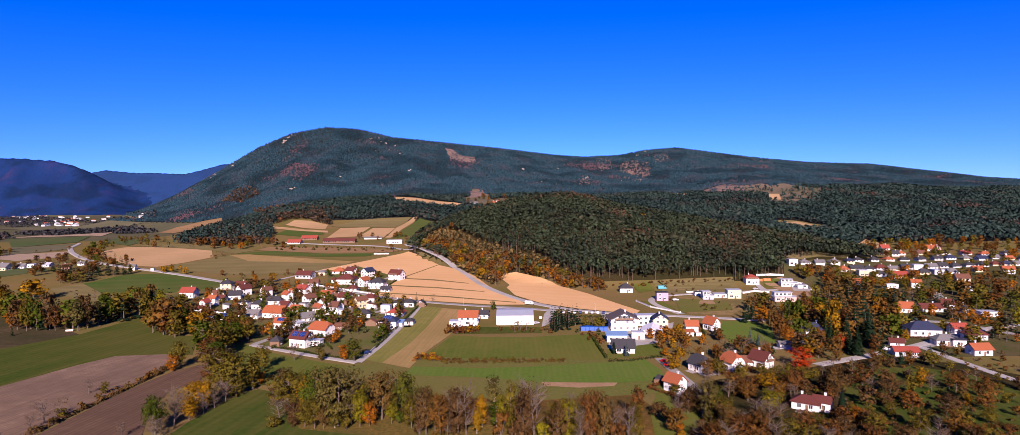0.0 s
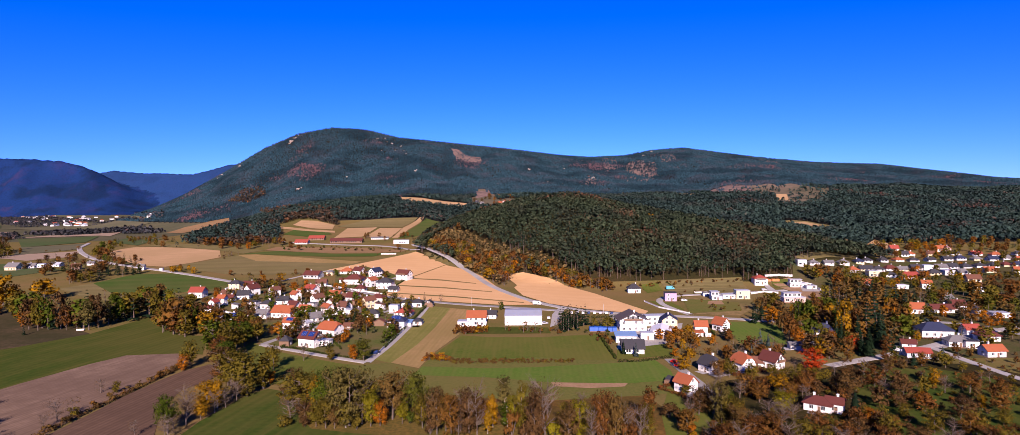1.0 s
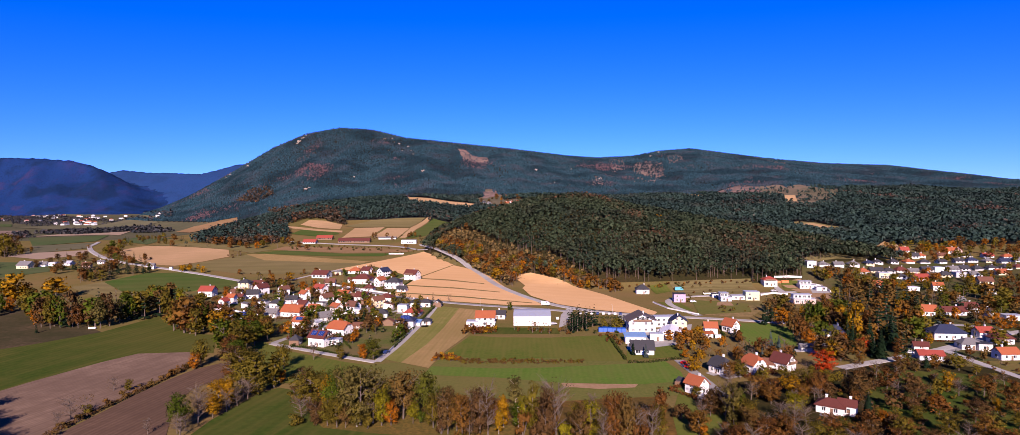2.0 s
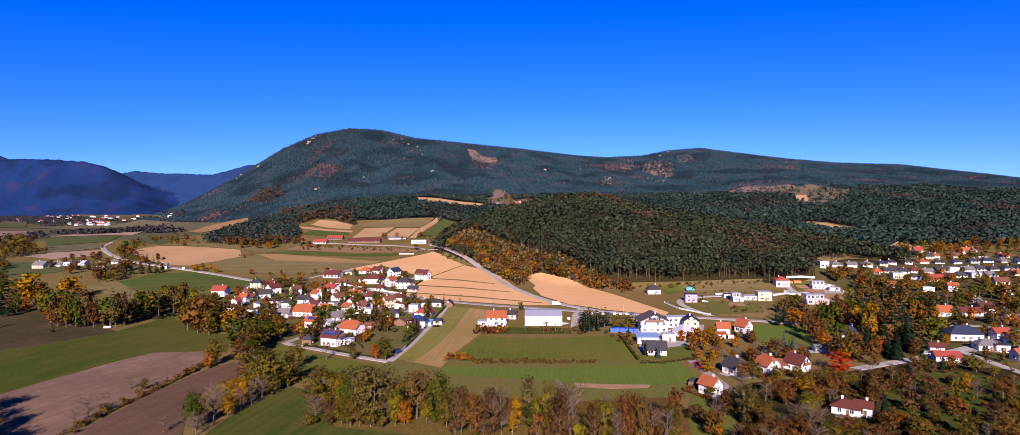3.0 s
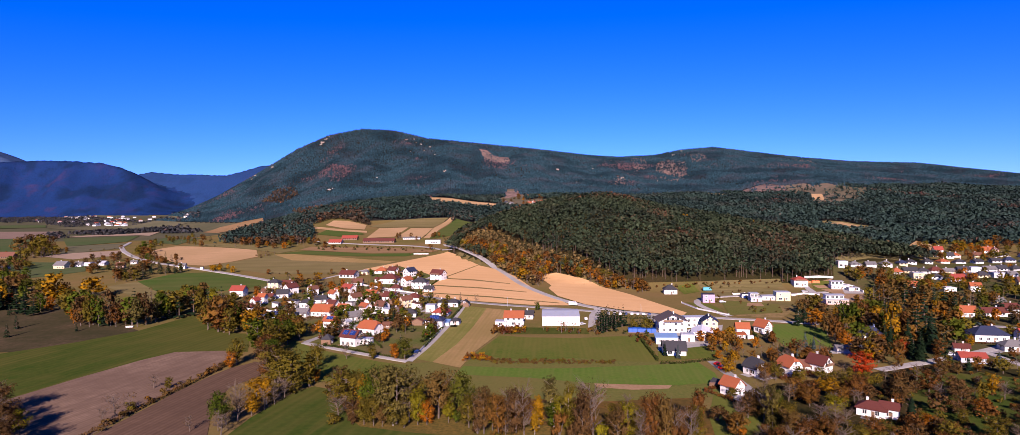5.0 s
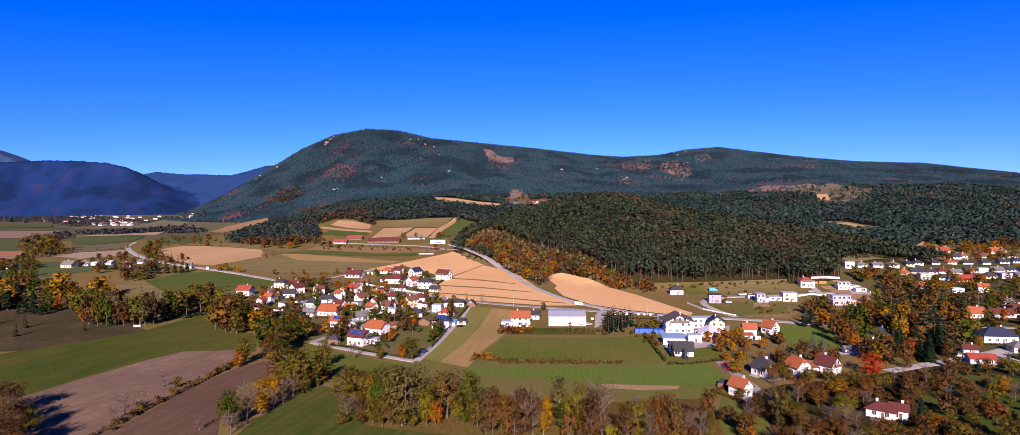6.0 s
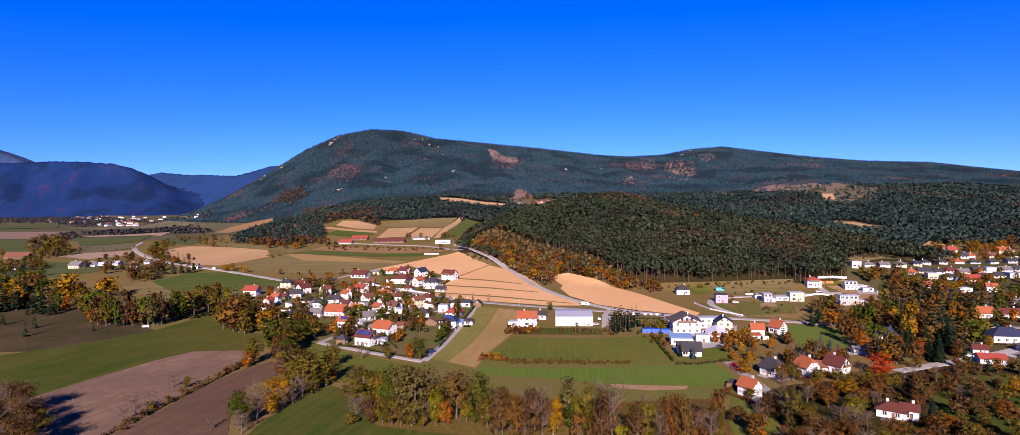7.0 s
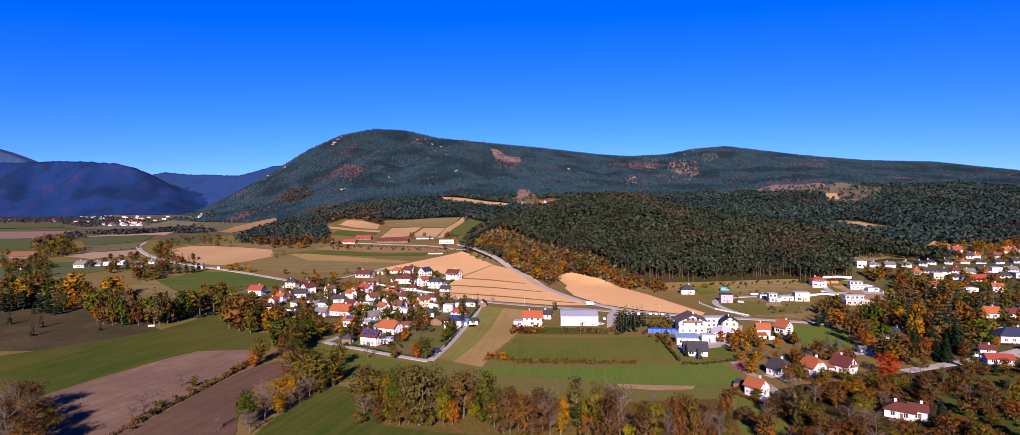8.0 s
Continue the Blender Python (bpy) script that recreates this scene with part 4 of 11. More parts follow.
def window_meshes(w, h):
    """Frame ring and pane of a window that faces -y, sill included."""
    key = (w, h)
    if key not in WINDOW_MESH:
        bm = bmesh.new()
        t = 0.12
        for d in ((-w / 2 - t, -w / 2, 0, h), (w / 2, w / 2 + t, 0, h), (-w / 2 - t, w / 2 + t, h, h + t), (-w / 2 - t - 0.06, w / 2 + t + 0.06, -t, 0), (-0.04, 0.04, 0, h)):
            box(bm, d[0], d[1], -0.14 if d[2] < 0 else -0.09, 0.05, d[2], d[3])
        frame_me = bpy.data.meshes.new("window_frame")
        bm.to_mesh(frame_me)
        bm.free()
        frame_me.materials.append(MAT["frame"])
        pane_me = mesh_from("pane", [(-w / 2, -0.035, 0), (w / 2, -0.035, 0), (w / 2, -0.035, h), (-w / 2, -0.035, h), (-w / 2, 0.02, 0), (w / 2, 0.02, 0), (w / 2, 0.02, h), (-w / 2, 0.02, h)],
                            [(0, 1, 2, 3), (7, 6, 5, 4), (0, 4, 5, 1), (3, 2, 6, 7)], MAT["glass"])
        WINDOW_MESH[key] = (frame_me, pane_me)
    return WINDOW_MESH[key]


def window(parent, x, y, z, turn, w=1.2, h=1.35, fine=True):
    frame_me, pane_me = window_meshes(w, h)
    if fine:
        ob = new("window", frame_me)
        ob.parent = parent
        ob.matrix_basis = pose(x, y, z, 0, 0, turn)
        pane = new("pane", pane_me)
        pane.parent = ob
    else:
        ob = new("window", pane_me)
        ob.parent = parent
        ob.matrix_basis = pose(x, y, z, 0, 0, turn) @ Matrix.Translation((0, -0.03, 0))


def wall_windows(root, w, d, eave, fine, sides="fblr", rich=1.0, gable=0.0, seed=0):
    """Windows in even bays on the given sides: front -y, back +y, left -x, right +x."""
    rng = random.Random(seed)
    storeys = max(1, int(eave / 2.6))
    for side in sides:
        span = w if side in "fb" else d
        bays = max(1, int((span - 1.0) / 2.9 * rich))
        for s in range(storeys):
            z = s * eave / storeys + 0.95
            for i in range(bays):
                if rng.random() < 0.12:
                    continue
                u = (i + 0.5) / bays * (span - 1.2) - (span - 1.2) / 2
                big = s == 0 and side == "f" and rng.random() < 0.22
                ww, hh = (2.2, 1.5) if big else (1.2, 1.35)
                p = {"f": (u, -d / 2, 0), "b": (u, d / 2, 180), "l": (-w / 2, u, -90), "r": (w / 2, u, 90)}[side]
                window(root, p[0], p[1], z, p[2], ww, hh, fine)
    if gable > 1.8:
        for sx, turn in ((-w / 2, -90), (w / 2, 90)):
            for u in ((-1.4, 1.4) if d > 8 else (0,)):
                window(root, sx, u, eave + 0.45, turn, 1.0, 1.15, fine)


def house(x, y, turn, w, d, eave, rise, roof="gable", roof_mat="tile_orange", wall_mat="wall_white", fine=True, chimney=True, balcony=False, solar="", label="", name="house", category="house", windows="fblr", rich=1.0, over=0.6, group="houses of the village", upper=None):
    """A house: walls with gables, thick roof with eaves, windows, door, chimney; the ridge runs along its own x."""
    seed = int(abs(x * 13 + y * 7))
    root = new(name)
    root.empty_display_size = 1
    root.matrix_basis = pose(x, y, ground_z(x, y), 0, 0, turn)
    TAKEN.append((x, y, max(w, d) * 0.5))
    wall, tiles = MAT[wall_mat], MAT[roof_mat]
    hw, hd = w / 2, d / 2
    bm = bmesh.new()
    if roof in ("gable", "half"):
        cut = rise * 0.55 if roof == "half" else rise
        ring = [(-hd, -1.5), (hd, -1.5), (hd, eave), (hd * (1 - cut / rise), eave + cut), (-hd * (1 - cut / rise), eave + cut), (-hd, eave)]
        if roof == "gable":
            ring = [(-hd, -1.5), (hd, -1.5), (hd, eave), (0, eave + rise), (-hd, eave)]
        ends = []
        for sx in (-hw, hw):
            ends.append([bm.verts.new((sx, p, z)) for p, z in ring])
        bm.faces.new(ends[0])
        bm.faces.new(ends[1][::-1])
        for i in range(len(ring)):
            j = (i + 1) % len(ring)
            bm.faces.new((ends[0][i], ends[1][i], ends[1][j], ends[0][j]))
    else:
        body = box(bm, -hw, hw, -hd, hd, -1.5, eave + (rise if roof == "flat" else 0))
        if roof == "mono":
            for v in body[6:]:
                v.co.z += rise
    part("wall", bm, wall, root)
    th, k = 0.28, rise / hd if hd else 0
    lo = eave - over * k + th
    bm = bmesh.new()
    if roof == "gable":
        for s in (-1, 1):
            slab(bm, [(-hw - over, s * (hd + over), lo), (hw + over, s * (hd + over), lo), (hw + over, 0, eave + rise + th), (-hw - over, 0, eave + rise + th)][::s], th)
    elif roof == "half":
        cut = rise * 0.55
        yc, zc, back = hd * (1 - 0.55), eave + cut + th, rise * 0.45 * 0.9
        for s in (-1, 1):
            slab(bm, [(-hw - over, s * (hd + over), lo), (hw + over, s * (hd + over), lo), (hw + over, s * yc, zc), (hw - back, 0, eave + rise + th), (-hw + back, 0, eave + rise + th), (-hw - over, s * yc, zc)][::s], th)
            slab(bm, [(s * (hw + over), -s * yc, zc), (s * (hw + over), s * yc, zc), (s * (hw - back), 0, eave + rise + th)], th)
    elif roof == "hip":
        run = min(hw - 0.2, hd)
        for s in (-1, 1):
            slab(bm, [(-hw - over, s * (hd + over), lo), (hw + over, s * (hd + over), lo), (hw - run, 0, eave + rise + th), (-hw + run, 0, eave + rise + th)][::s], th)
            slab(bm, [(s * (hw + over), -s * (hd + over), lo), (s * (hw + over), s * (hd + over), lo), (s * (hw - run), 0, eave + rise + th)], th)
    elif roof == "flat":
        box(bm, -hw - 0.15, hw + 0.15, -hd - 0.15, hd + 0.15, eave + rise, eave + rise + 0.3)
        box(bm, -hw + 0.2, hw - 0.2, -hd + 0.2, hd - 0.2, eave + rise + 0.3, eave + rise + 0.34)
    elif roof == "mono":
        slab(bm, [(-hw - over, -hd - over, eave + 0.25), (hw + over, -hd - over, eave + 0.25), (hw + over, hd + over, eave + rise + 0.25), (-hw - over, hd + over, eave + rise + 0.25)], th)
    roof_ob = part("roof", bm, tiles, root, ROOF_WORD.get(roof_mat, "plain") + " roof")
    if chimney and roof in ("gable", "half", "hip"):
        cx, cy = hw * (0.3 if seed % 2 else -0.35), hd * 0.15
        bm = bmesh.new()
        box(bm, cx - 0.32, cx + 0.32, cy - 0.32, cy + 0.32, eave + rise * 0.5, eave + rise + 1.0)
        box(bm, cx - 0.42, cx + 0.42, cy - 0.42, cy + 0.42, eave + rise + 1.0, eave + rise + 1.12)
        part("chimney", bm, MAT["wall_grey"] if seed % 3 else MAT["wall_white"], root, "plastered chimney")
    if windows:
        wall_windows(root, w, d, eave, fine, windows, rich, rise if roof in ("gable", "half") else 0, seed)
    if fine:
        box_part("door", (hw * 0.15 - 0.5, hw * 0.15 + 0.5, -hd - 0.07, -hd + 0.05, 0.0, 2.1), MAT["timber"], root, "brown wooden door")
    if balcony:
        bm = bmesh.new()
        zb = max(2.7, eave - 0.3)
        if balcony == "gable":
            bx0, bx1, by0, by1 = hw, hw + 1.3, -hd * 0.7, hd * 0.7
        else:
            bx0, bx1, by0, by1 = -hw * 0.75, hw * 0.75, -hd - 1.3, -hd
        box(bm, bx0, bx1, by0, by1, zb - 0.18, zb)
        if balcony == "gable":
            box(bm, bx1 - 0.08, bx1, by0, by1, zb, zb + 0.95)
        else:
            box(bm, bx0, bx1, by0, by0 + 0.08, zb, zb + 0.95)
        part("balcony", bm, MAT["timber"], root, "brown timber balcony")
        # flat dark panel on the gable in place of a shaded recess
        if balcony == "gable":
            box_part("loggia_door", (hw, hw + 0.05, -hd * 0.45, hd * 0.45, zb + 0.05, zb + 2.1), MAT["glass"], root, "dark glass panel standing in for the gable recess shade")
    if upper:
        # a set-back storey with its own flat roof: x0, x1, y0, y1, height
        x0, x1, y0, y1, tall = upper
        base = eave + rise + 0.3
        storey = box_part("upper_storey", (x0, x1, y0, y1, base - 0.05, base + tall), MAT["wall_white"], root, "white set-back upper storey")
        box_part("roof_slab", (x0 - 0.5, x1 + 0.5, y0 - 0.9, y1 + 0.3, base + tall, base + tall + 0.28), MAT["sheet_grey"], storey, "grey flat roof slab")
        n = max(1, int((x1 - x0) / 2.6))
        for i in range(n):
            window(storey, x0 + (i + 0.5) * (x1 - x0) / n, y0, base + 0.45, 0, 1.7, 1.6, fine)
        rail = bmesh.new()
        for k in range(int(w) + 1):
            box(rail, -hw + 0.1 + k * (w - 0.2) / int(w) - 0.03, -hw + 0.1 + k * (w - 0.2) / int(w) + 0.03, -hd + 0.05, -hd + 0.11, base, base + 0.95)
        box(rail, -hw, hw, -hd + 0.04, -hd + 0.12, base + 0.95, base + 1.03)
        part("railing", rail, MAT["metal"], root, "thin metal terrace railing")
    if solar and roof in ("gable", "hip", "half"):
        slope = math.atan2(rise, hd)
        for n, (u0, u1) in enumerate(((-0.82, -0.12), (0.1, 0.8)) if solar == "two" else ((-0.55, 0.55),)):
            length = math.hypot(hd, rise)
            pw, ph = (u1 - u0) * hw, length * 0.62
            bm = bmesh.new()
            box(bm, -pw / 2, pw / 2, -ph / 2, ph / 2, 0, 0.08)
            panel = part("solar_panel", bm, MAT["solar"], root, "dark blue solar panel")
            panel.matrix_basis = pose((u0 + u1) / 2 * hw, -hd * 0.5, eave + rise * 0.5 + th + 0.12, math.degrees(slope), 0, 0)
    words = label or f"{WALL_WORD[wall_mat]} plastered house with {ROOF_WORD.get(roof_mat, 'plain')} {'flat ' if roof == 'flat' else ''}roof"
    return tagged(root, words, category, group)


def car(x, y, turn, paint, label):
    """A small parked car with body, cabin glass, wheels and lights."""
    root = new("car")
    root.matrix_basis = pose(x, y, ground_z(x, y) + 0.25, 0, 0, turn)
    bm = bmesh.new()
    side = [(-2.1, 0.3), (2.1, 0.3), (2.15, 0.75), (1.2, 0.92), (0.5, 1.42), (-1.3, 1.45), (-1.95, 0.95), (-2.15, 0.8)]
    ends = [[bm.verts.new((px, sy, pz)) for px, pz in side] for sy in (-0.85, 0.85)]
    bm.faces.new(ends[0])
    bm.faces.new(ends[1][::-1])
    for i in range(len(side)):
        j = (i + 1) % len(side)
        bm.faces.new((ends[0][i], ends[1][i], ends[1][j], ends[0][j]))
    bmesh.ops.bevel(bm, geom=bm.edges[:], offset=0.07, segments=1, affect="EDGES")
    part("body", bm, MAT[paint], root)
    box_part("side_window", (-1.2, 0.6, -0.87, -0.80, 0.95, 1.32), MAT["glass"], root, "dark side window")
    box_part("side_window", (-1.2, 0.6, 0.80, 0.87, 0.95, 1.32), MAT["glass"], root, "dark side window")
    for sx in (-1.35, 1.35):
        for sy in (-0.8, 0.8):
            bm = bmesh.new()
            bmesh.ops.create_cone(bm, cap_ends=True, segments=12, radius1=0.32, radius2=0.32, depth=0.2)
            wheel = part("wheel", bm, MAT["rubber"], root, "black tyre")
            wheel.matrix_basis = pose(sx, sy, 0.1, 90, 0, 0)
    for sy in (-0.6, 0.6):
        box_part("headlight", (2.1, 2.18, sy - 0.18, sy + 0.18, 0.62, 0.75), MAT["frame"], root, "clear headlight")
    return tagged(root, label, "car", "parked cars")


# ---- smaller things ----
def hedge(line, tall, wide, tint, label):
    """A hedge along a line: stems inside, leaf clumps packed into a clipped shape."""
    rng = np.random.default_rng(int(abs(line[0][0] * 10 + line[0][1])))
    root = new("hedge")
    stems, faces, cv = [], [], []
    for a, b in zip(line, line[1:]):
        run = math.dist(a, b)
        n = int(run * tall * 14)
        k = rng.uniform(0, 1, n)
        side = rng.uniform(-0.5, 0.5, n) * wide
        nx, ny = -(b[1] - a[1]) / run, (b[0] - a[0]) / run
        xs, ys = a[0] + (b[0] - a[0]) * k + nx * side, a[1] + (b[1] - a[1]) * k + ny * side
        zs = height(xs, ys) + rng.uniform(0.1, 1, n) ** 0.7 * tall * (1 + 0.12 * np.sin(k * run * 0.7))
        c = np.stack([xs, ys, zs], 1)
        u = rng.normal(size=(n, 3)) * 0.16
        w = rng.normal(size=(n, 3)) * 0.16
        cv.append(np.stack([c - u, c + w, c + u, c - w], 1).reshape(-1, 3))
        for i in range(int(run / 1.5) + 1):
            x, y = a[0] + (b[0] - a[0]) * i * 1.5 / run, a[1] + (b[1] - a[1]) * i * 1.5 / run
            z = ground_z(x, y)
            tube(stems, faces, (x, y, z - 0.2), (x, y, z + tall * 0.8), 0.05, 0.02, 4)
    cv = np.concatenate(cv)
    for name, v, f, m in (("stems", stems, faces, MAT["bark"]), ("leaves", cv.tolist(), np.arange(len(cv)).reshape(-1, 4).tolist(), LEAF[tint])):
        new(name, mesh_from(name, v, f, m)).parent = root
    TAKEN.append((line[0][0], line[0][1], 1.0))
    return tagged(root, label, "hedge", "hedges")


def van(x, y, turn, l, w, h, paint, label, category):
    """A van or trailer: rounded box body with a sloping nose, windows and wheels."""
    root = new("van" if category == "van" else "trailer")
    root.matrix_basis = pose(x, y, ground_z(x, y) + 0.3, 0, 0, turn)
    bm = bmesh.new()
    side = [(-l / 2, 0.35), (l / 2, 0.35), (l / 2, h * 0.45), (l / 2 - 0.8, h * 0.55), (l / 2 - 1.4, h), (-l / 2, h)]
    ends = [[bm.verts.new((px, sy, pz)) for px, pz in side] for sy in (-w / 2, w / 2)]
    bm.faces.new(ends[0])
    bm.faces.new(ends[1][::-1])
    for i in range(len(side)):
        j = (i + 1) % len(side)
        bm.faces.new((ends[0][i], ends[1][i], ends[1][j], ends[0][j]))
    bmesh.ops.bevel(bm, geom=bm.edges[:], offset=0.1, segments=1, affect="EDGES")
    part("body", bm, MAT[paint], root)
    for sy in (-1, 1):
        box_part("side_window", (l / 2 - 2.2, l / 2 - 1.3, min(sy * w / 2, sy * (w / 2 + 0.02)), max(sy * w / 2, sy * (w / 2 + 0.02)), h * 0.58, h * 0.85), MAT["glass"], root, "dark side window")
        for sx in (-l / 2 + 1.1, l / 2 - 1.1):
            bm = bmesh.new()
            bmesh.ops.create_cone(bm, cap_ends=True, segments=12, radius1=0.36, radius2=0.36, depth=0.25)
            part("wheel", bm, MAT["rubber"], root, "black tyre").matrix_basis = pose(sx, sy * (w / 2 - 0.1), 0.12, 90, 0, 0)
    return tagged(root, label, category)


def stack(x, y, turn, l, w, h, mat, label, category):
    """A pile, crate or shelter: a slightly slumped block of several bays on a pallet base."""
    rng = random.Random(int(abs(x * 3 + y)))
    root = new(category.replace(" ", "_"))
    root.matrix_basis = pose(x, y, ground_z(x, y), 0, 0, turn)
    box_part("base", (-l / 2, l / 2, -w / 2, w / 2, -0.2, 0.3), MAT["timber"], root, "dark timber base")
    n = max(1, int(l / 2.4))
    for i in range(n):
        x0, x1 = -l / 2 + l * i / n + 0.04, -l / 2 + l * (i + 1) / n - 0.04
        bm = bmesh.new()
        v = box(bm, x0, x1, -w / 2 + 0.05, w / 2 - 0.05, 0.3, h * rng.uniform(0.88, 1.05))
        for q in v[4:]:
            q.co.z += rng.uniform(-0.12, 0.12)
            q.co.y *= 0.92
        bmesh.ops.bevel(bm, geom=bm.edges[:], offset=0.08, segments=1, affect="EDGES")
        part("cover", bm, MAT[mat], root)
    return tagged(root, label, category)


ROCK_COUNT = [0]


def outcrop(x, y, size):
    """A pale crag standing out of the wooded slope."""
    ROCK_COUNT[0] += 1
    rng = random.Random(ROCK_COUNT[0])
    bm = bmesh.new()
    for _ in range(5):
        made = bmesh.ops.create_icosphere(bm, subdivisions=1, radius=1.0)["verts"]
        at = Vector((rng.uniform(-0.7, 0.7), rng.uniform(-0.3, 0.3), rng.uniform(-0.2, 0.25))) * size
        k = size * rng.uniform(0.25, 0.55)
        for v in made:
            v.co = at + Vector((v.co.x * k * rng.uniform(0.7, 1.3), v.co.y * k, v.co.z * k * rng.uniform(0.5, 1.2)))
    ob = part("rock_outcrop", bm, MAT["rock"])
    ob.location = (x, y, ground_z(x, y) + size * 0.2)
    TAKEN.append((x, y - size * 0.9, max(4.1, size * 0.8)))
    return tagged(ob, "pale crag of bare rock in the mountain forest", "rock", "rocks on the mountain")


def street_lamp(x, y):
    """A slim street lamp: foot, pole, arm and head."""
    root = new("street_lamp")
    root.matrix_basis = pose(x, y, ground_z(x, y), 0, 0, (x * 37) % 360)
    for name, pts in (("foot", ((0, 0, -0.3), (0, 0, 0.5), 0.14, 0.11)), ("pole", ((0, 0, 0.5), (0, 0, 6.2), 0.09, 0.06)), ("arm", ((0, 0, 6.15), (1.3, 0, 6.5), 0.05, 0.04))):
        v, f = [], []
        tube(v, f, *pts, 8)
        new(name, mesh_from(name, v, f, MAT["metal"])).parent = root
    box_part("lamp_head", (1.2, 1.85, -0.14, 0.14, 6.42, 6.56), MAT["metal"], root, "grey lamp head", 0.03)
    return tagged(root, "slim grey street lamp at the roadside", "street lamp", "street lamps")



def garden_wall(line, tall):
    """A low plastered wall along a line, with a coping and a post at each bend."""
    root = new("garden_wall")
    root.location = (line[0][0], line[0][1], ground_z(*line[0]))
    base = root.location
    for a, b in zip(line, line[1:]):
        steps = max(1, int(math.dist(a, b) / 6))
        for i in range(steps):
            p = [a[k] + (b[k] - a[k]) * i / steps for k in (0, 1)]
            q = [a[k] + (b[k] - a[k]) * (i + 1) / steps for k in (0, 1)]
            d = math.dist(p, q)
            nx, ny = -(q[1] - p[1]) / d * 0.15, (q[0] - p[0]) / d * 0.15
            for name, low, high, wide, mat in (("wall", -0.4, tall, 1.0, "wall_white"), ("coping", tall, tall + 0.08, 1.4, "concrete")):
                bm = bmesh.new()
                tops = [(e[0] + s * nx * wide - base[0], e[1] + s * ny * wide - base[1], ground_z(*e) + high - base[2]) for e, s in ((p, -1), (q, -1), (q, 1), (p, 1))]
                slab(bm, tops, high - low)
                part(name, bm, MAT[mat], root)
    for e in line:
        x, y, z = e[0] - base[0], e[1] - base[1], ground_z(*e) - base[2]
        box_part("post", (x - 0.22, x + 0.22, y - 0.22, y + 0.22, z - 0.4, z + tall + 0.25), MAT["wall_white"], root, "", 0.03)
    return tagged(root, "low white plastered garden wall with stone coping", "wall", "garden walls of the village")

# ---- layout ----

# fields and meadows, near
field("meadow", [(-315.9, 263), (-272.8, 301.5), (-255, 322.3), (-238.3, 351.4), (-232.3, 399.4), (-228, 403.7), (-202.2, 365.2), (-184.4, 344.6), (-166.7, 340.7), (-148.5, 298.8), (-160.8, 301.7), (-186.2, 299.6), (-194, 283.7), (-203, 254.3), (-209, 228.8), (-214.6, 176.2)], MAT["meadow"], "broad green meadow with faint mowing lines", "meadow", 0.12)
field("ploughed_field", [(-214.6, 176.2), (-209, 228.8), (-203, 254.3), (-194, 283.7), (-186.2, 299.6), (-160.8, 301.7), (-151.7, 290.1), (-148.1, 273.8), (-148.7, 258.3), (-150.6, 237.6), (-151.3, 218.5), (-149.7, 199.2), (-150.8, 175.9), (-162.2, 151.9)], MAT["plough"], "pale brown ploughed field", "field", 0.12)
field("ploughed_field", [(-150.8, 175.9), (-148.6, 199.2), (-147.9, 217.1), (-147.8, 235.1), (-145.7, 255.3), (-142.9, 269.4), (-136, 280.3), (-128.7, 273.4), (-123.6, 256.9), (-129, 241.5), (-125.2, 220.4), (-112, 191.6), (-105.3, 159), (-151.9, 151.9)], MAT["plough_dark"], "dark brown freshly ploughed field", "field", 0.14)
field("meadow", [(-105, 191.6), (-104.7, 206.8), (-99.9, 235.3), (-94.6, 241.9), (-84.9, 236.7), (-70.9, 207.7), (-49.8, 194.5), (-28.6, 194.3), (-15.5, 184.7), (-14, 151.7), (-105.3, 159)], MAT["meadow"], "shaded green meadow below a hedge", "meadow", 0.12)
field("meadow", [(-134, 293.4), (-135.3, 325.4), (-117.1, 304.8), (-96.4, 291.4), (-77.4, 279.1), (-67.3, 274.5), (-75.2, 259), (-84.5, 252.5), (-103.2, 243.7), (-119.5, 259.8)], MAT["lawn"], "small green meadow beside a lane", "meadow", 0.12)
field("rough_pasture", [(-356.9, 298.1), (-527.6, 444.4), (-358.1, 431.8), (-299.9, 410.7), (-256.6, 366.8), (-238.3, 351.4), (-255, 322.3), (-272.8, 301.5)], MAT["pasture"], "brownish pasture with long tree shadows", "pasture", 0.1)
field("meadow", [(-75.2, 259), (-67.3, 274.5), (-52.2, 277.5), (-38.9, 266.5), (-39.5, 257.5), (-40.9, 236.1), (-48.6, 236.2), (-84.9, 238), (-84.5, 252.5)], MAT["meadow_dry"], "grass between a lane and the tree belt", "meadow", 0.11)
field("strip_field", [(-51.8, 425.5), (-35.9, 415.3), (-40.1, 354.6), (-44.9, 311.4), (-52.2, 277.5), (-62.1, 284.6)], MAT["strip"], "yellow-green strip of stubble", "field", 0.14)
field("strip_field", [(-35.9, 415.3), (-22, 408.5), (-21, 372), (-25, 333), (-34.2, 296), (-38.2, 268), (-52.2, 277.5), (-44.9, 311.4), (-40.1, 354.6)], MAT["strip_tan"], "tan mown strip", "field", 0.16)
field("lawn_field", [(-23.3, 331.9), (-7.9, 326.7), (20.1, 324.5), (51.7, 329.9), (51.6, 298.3), (51.8, 275.5), (34, 277), (16.7, 283), (-7.7, 281.2), (-20, 283.8), (-33.7, 292.5)], MAT["lawn"], "level green grass field", "meadow", 0.14)
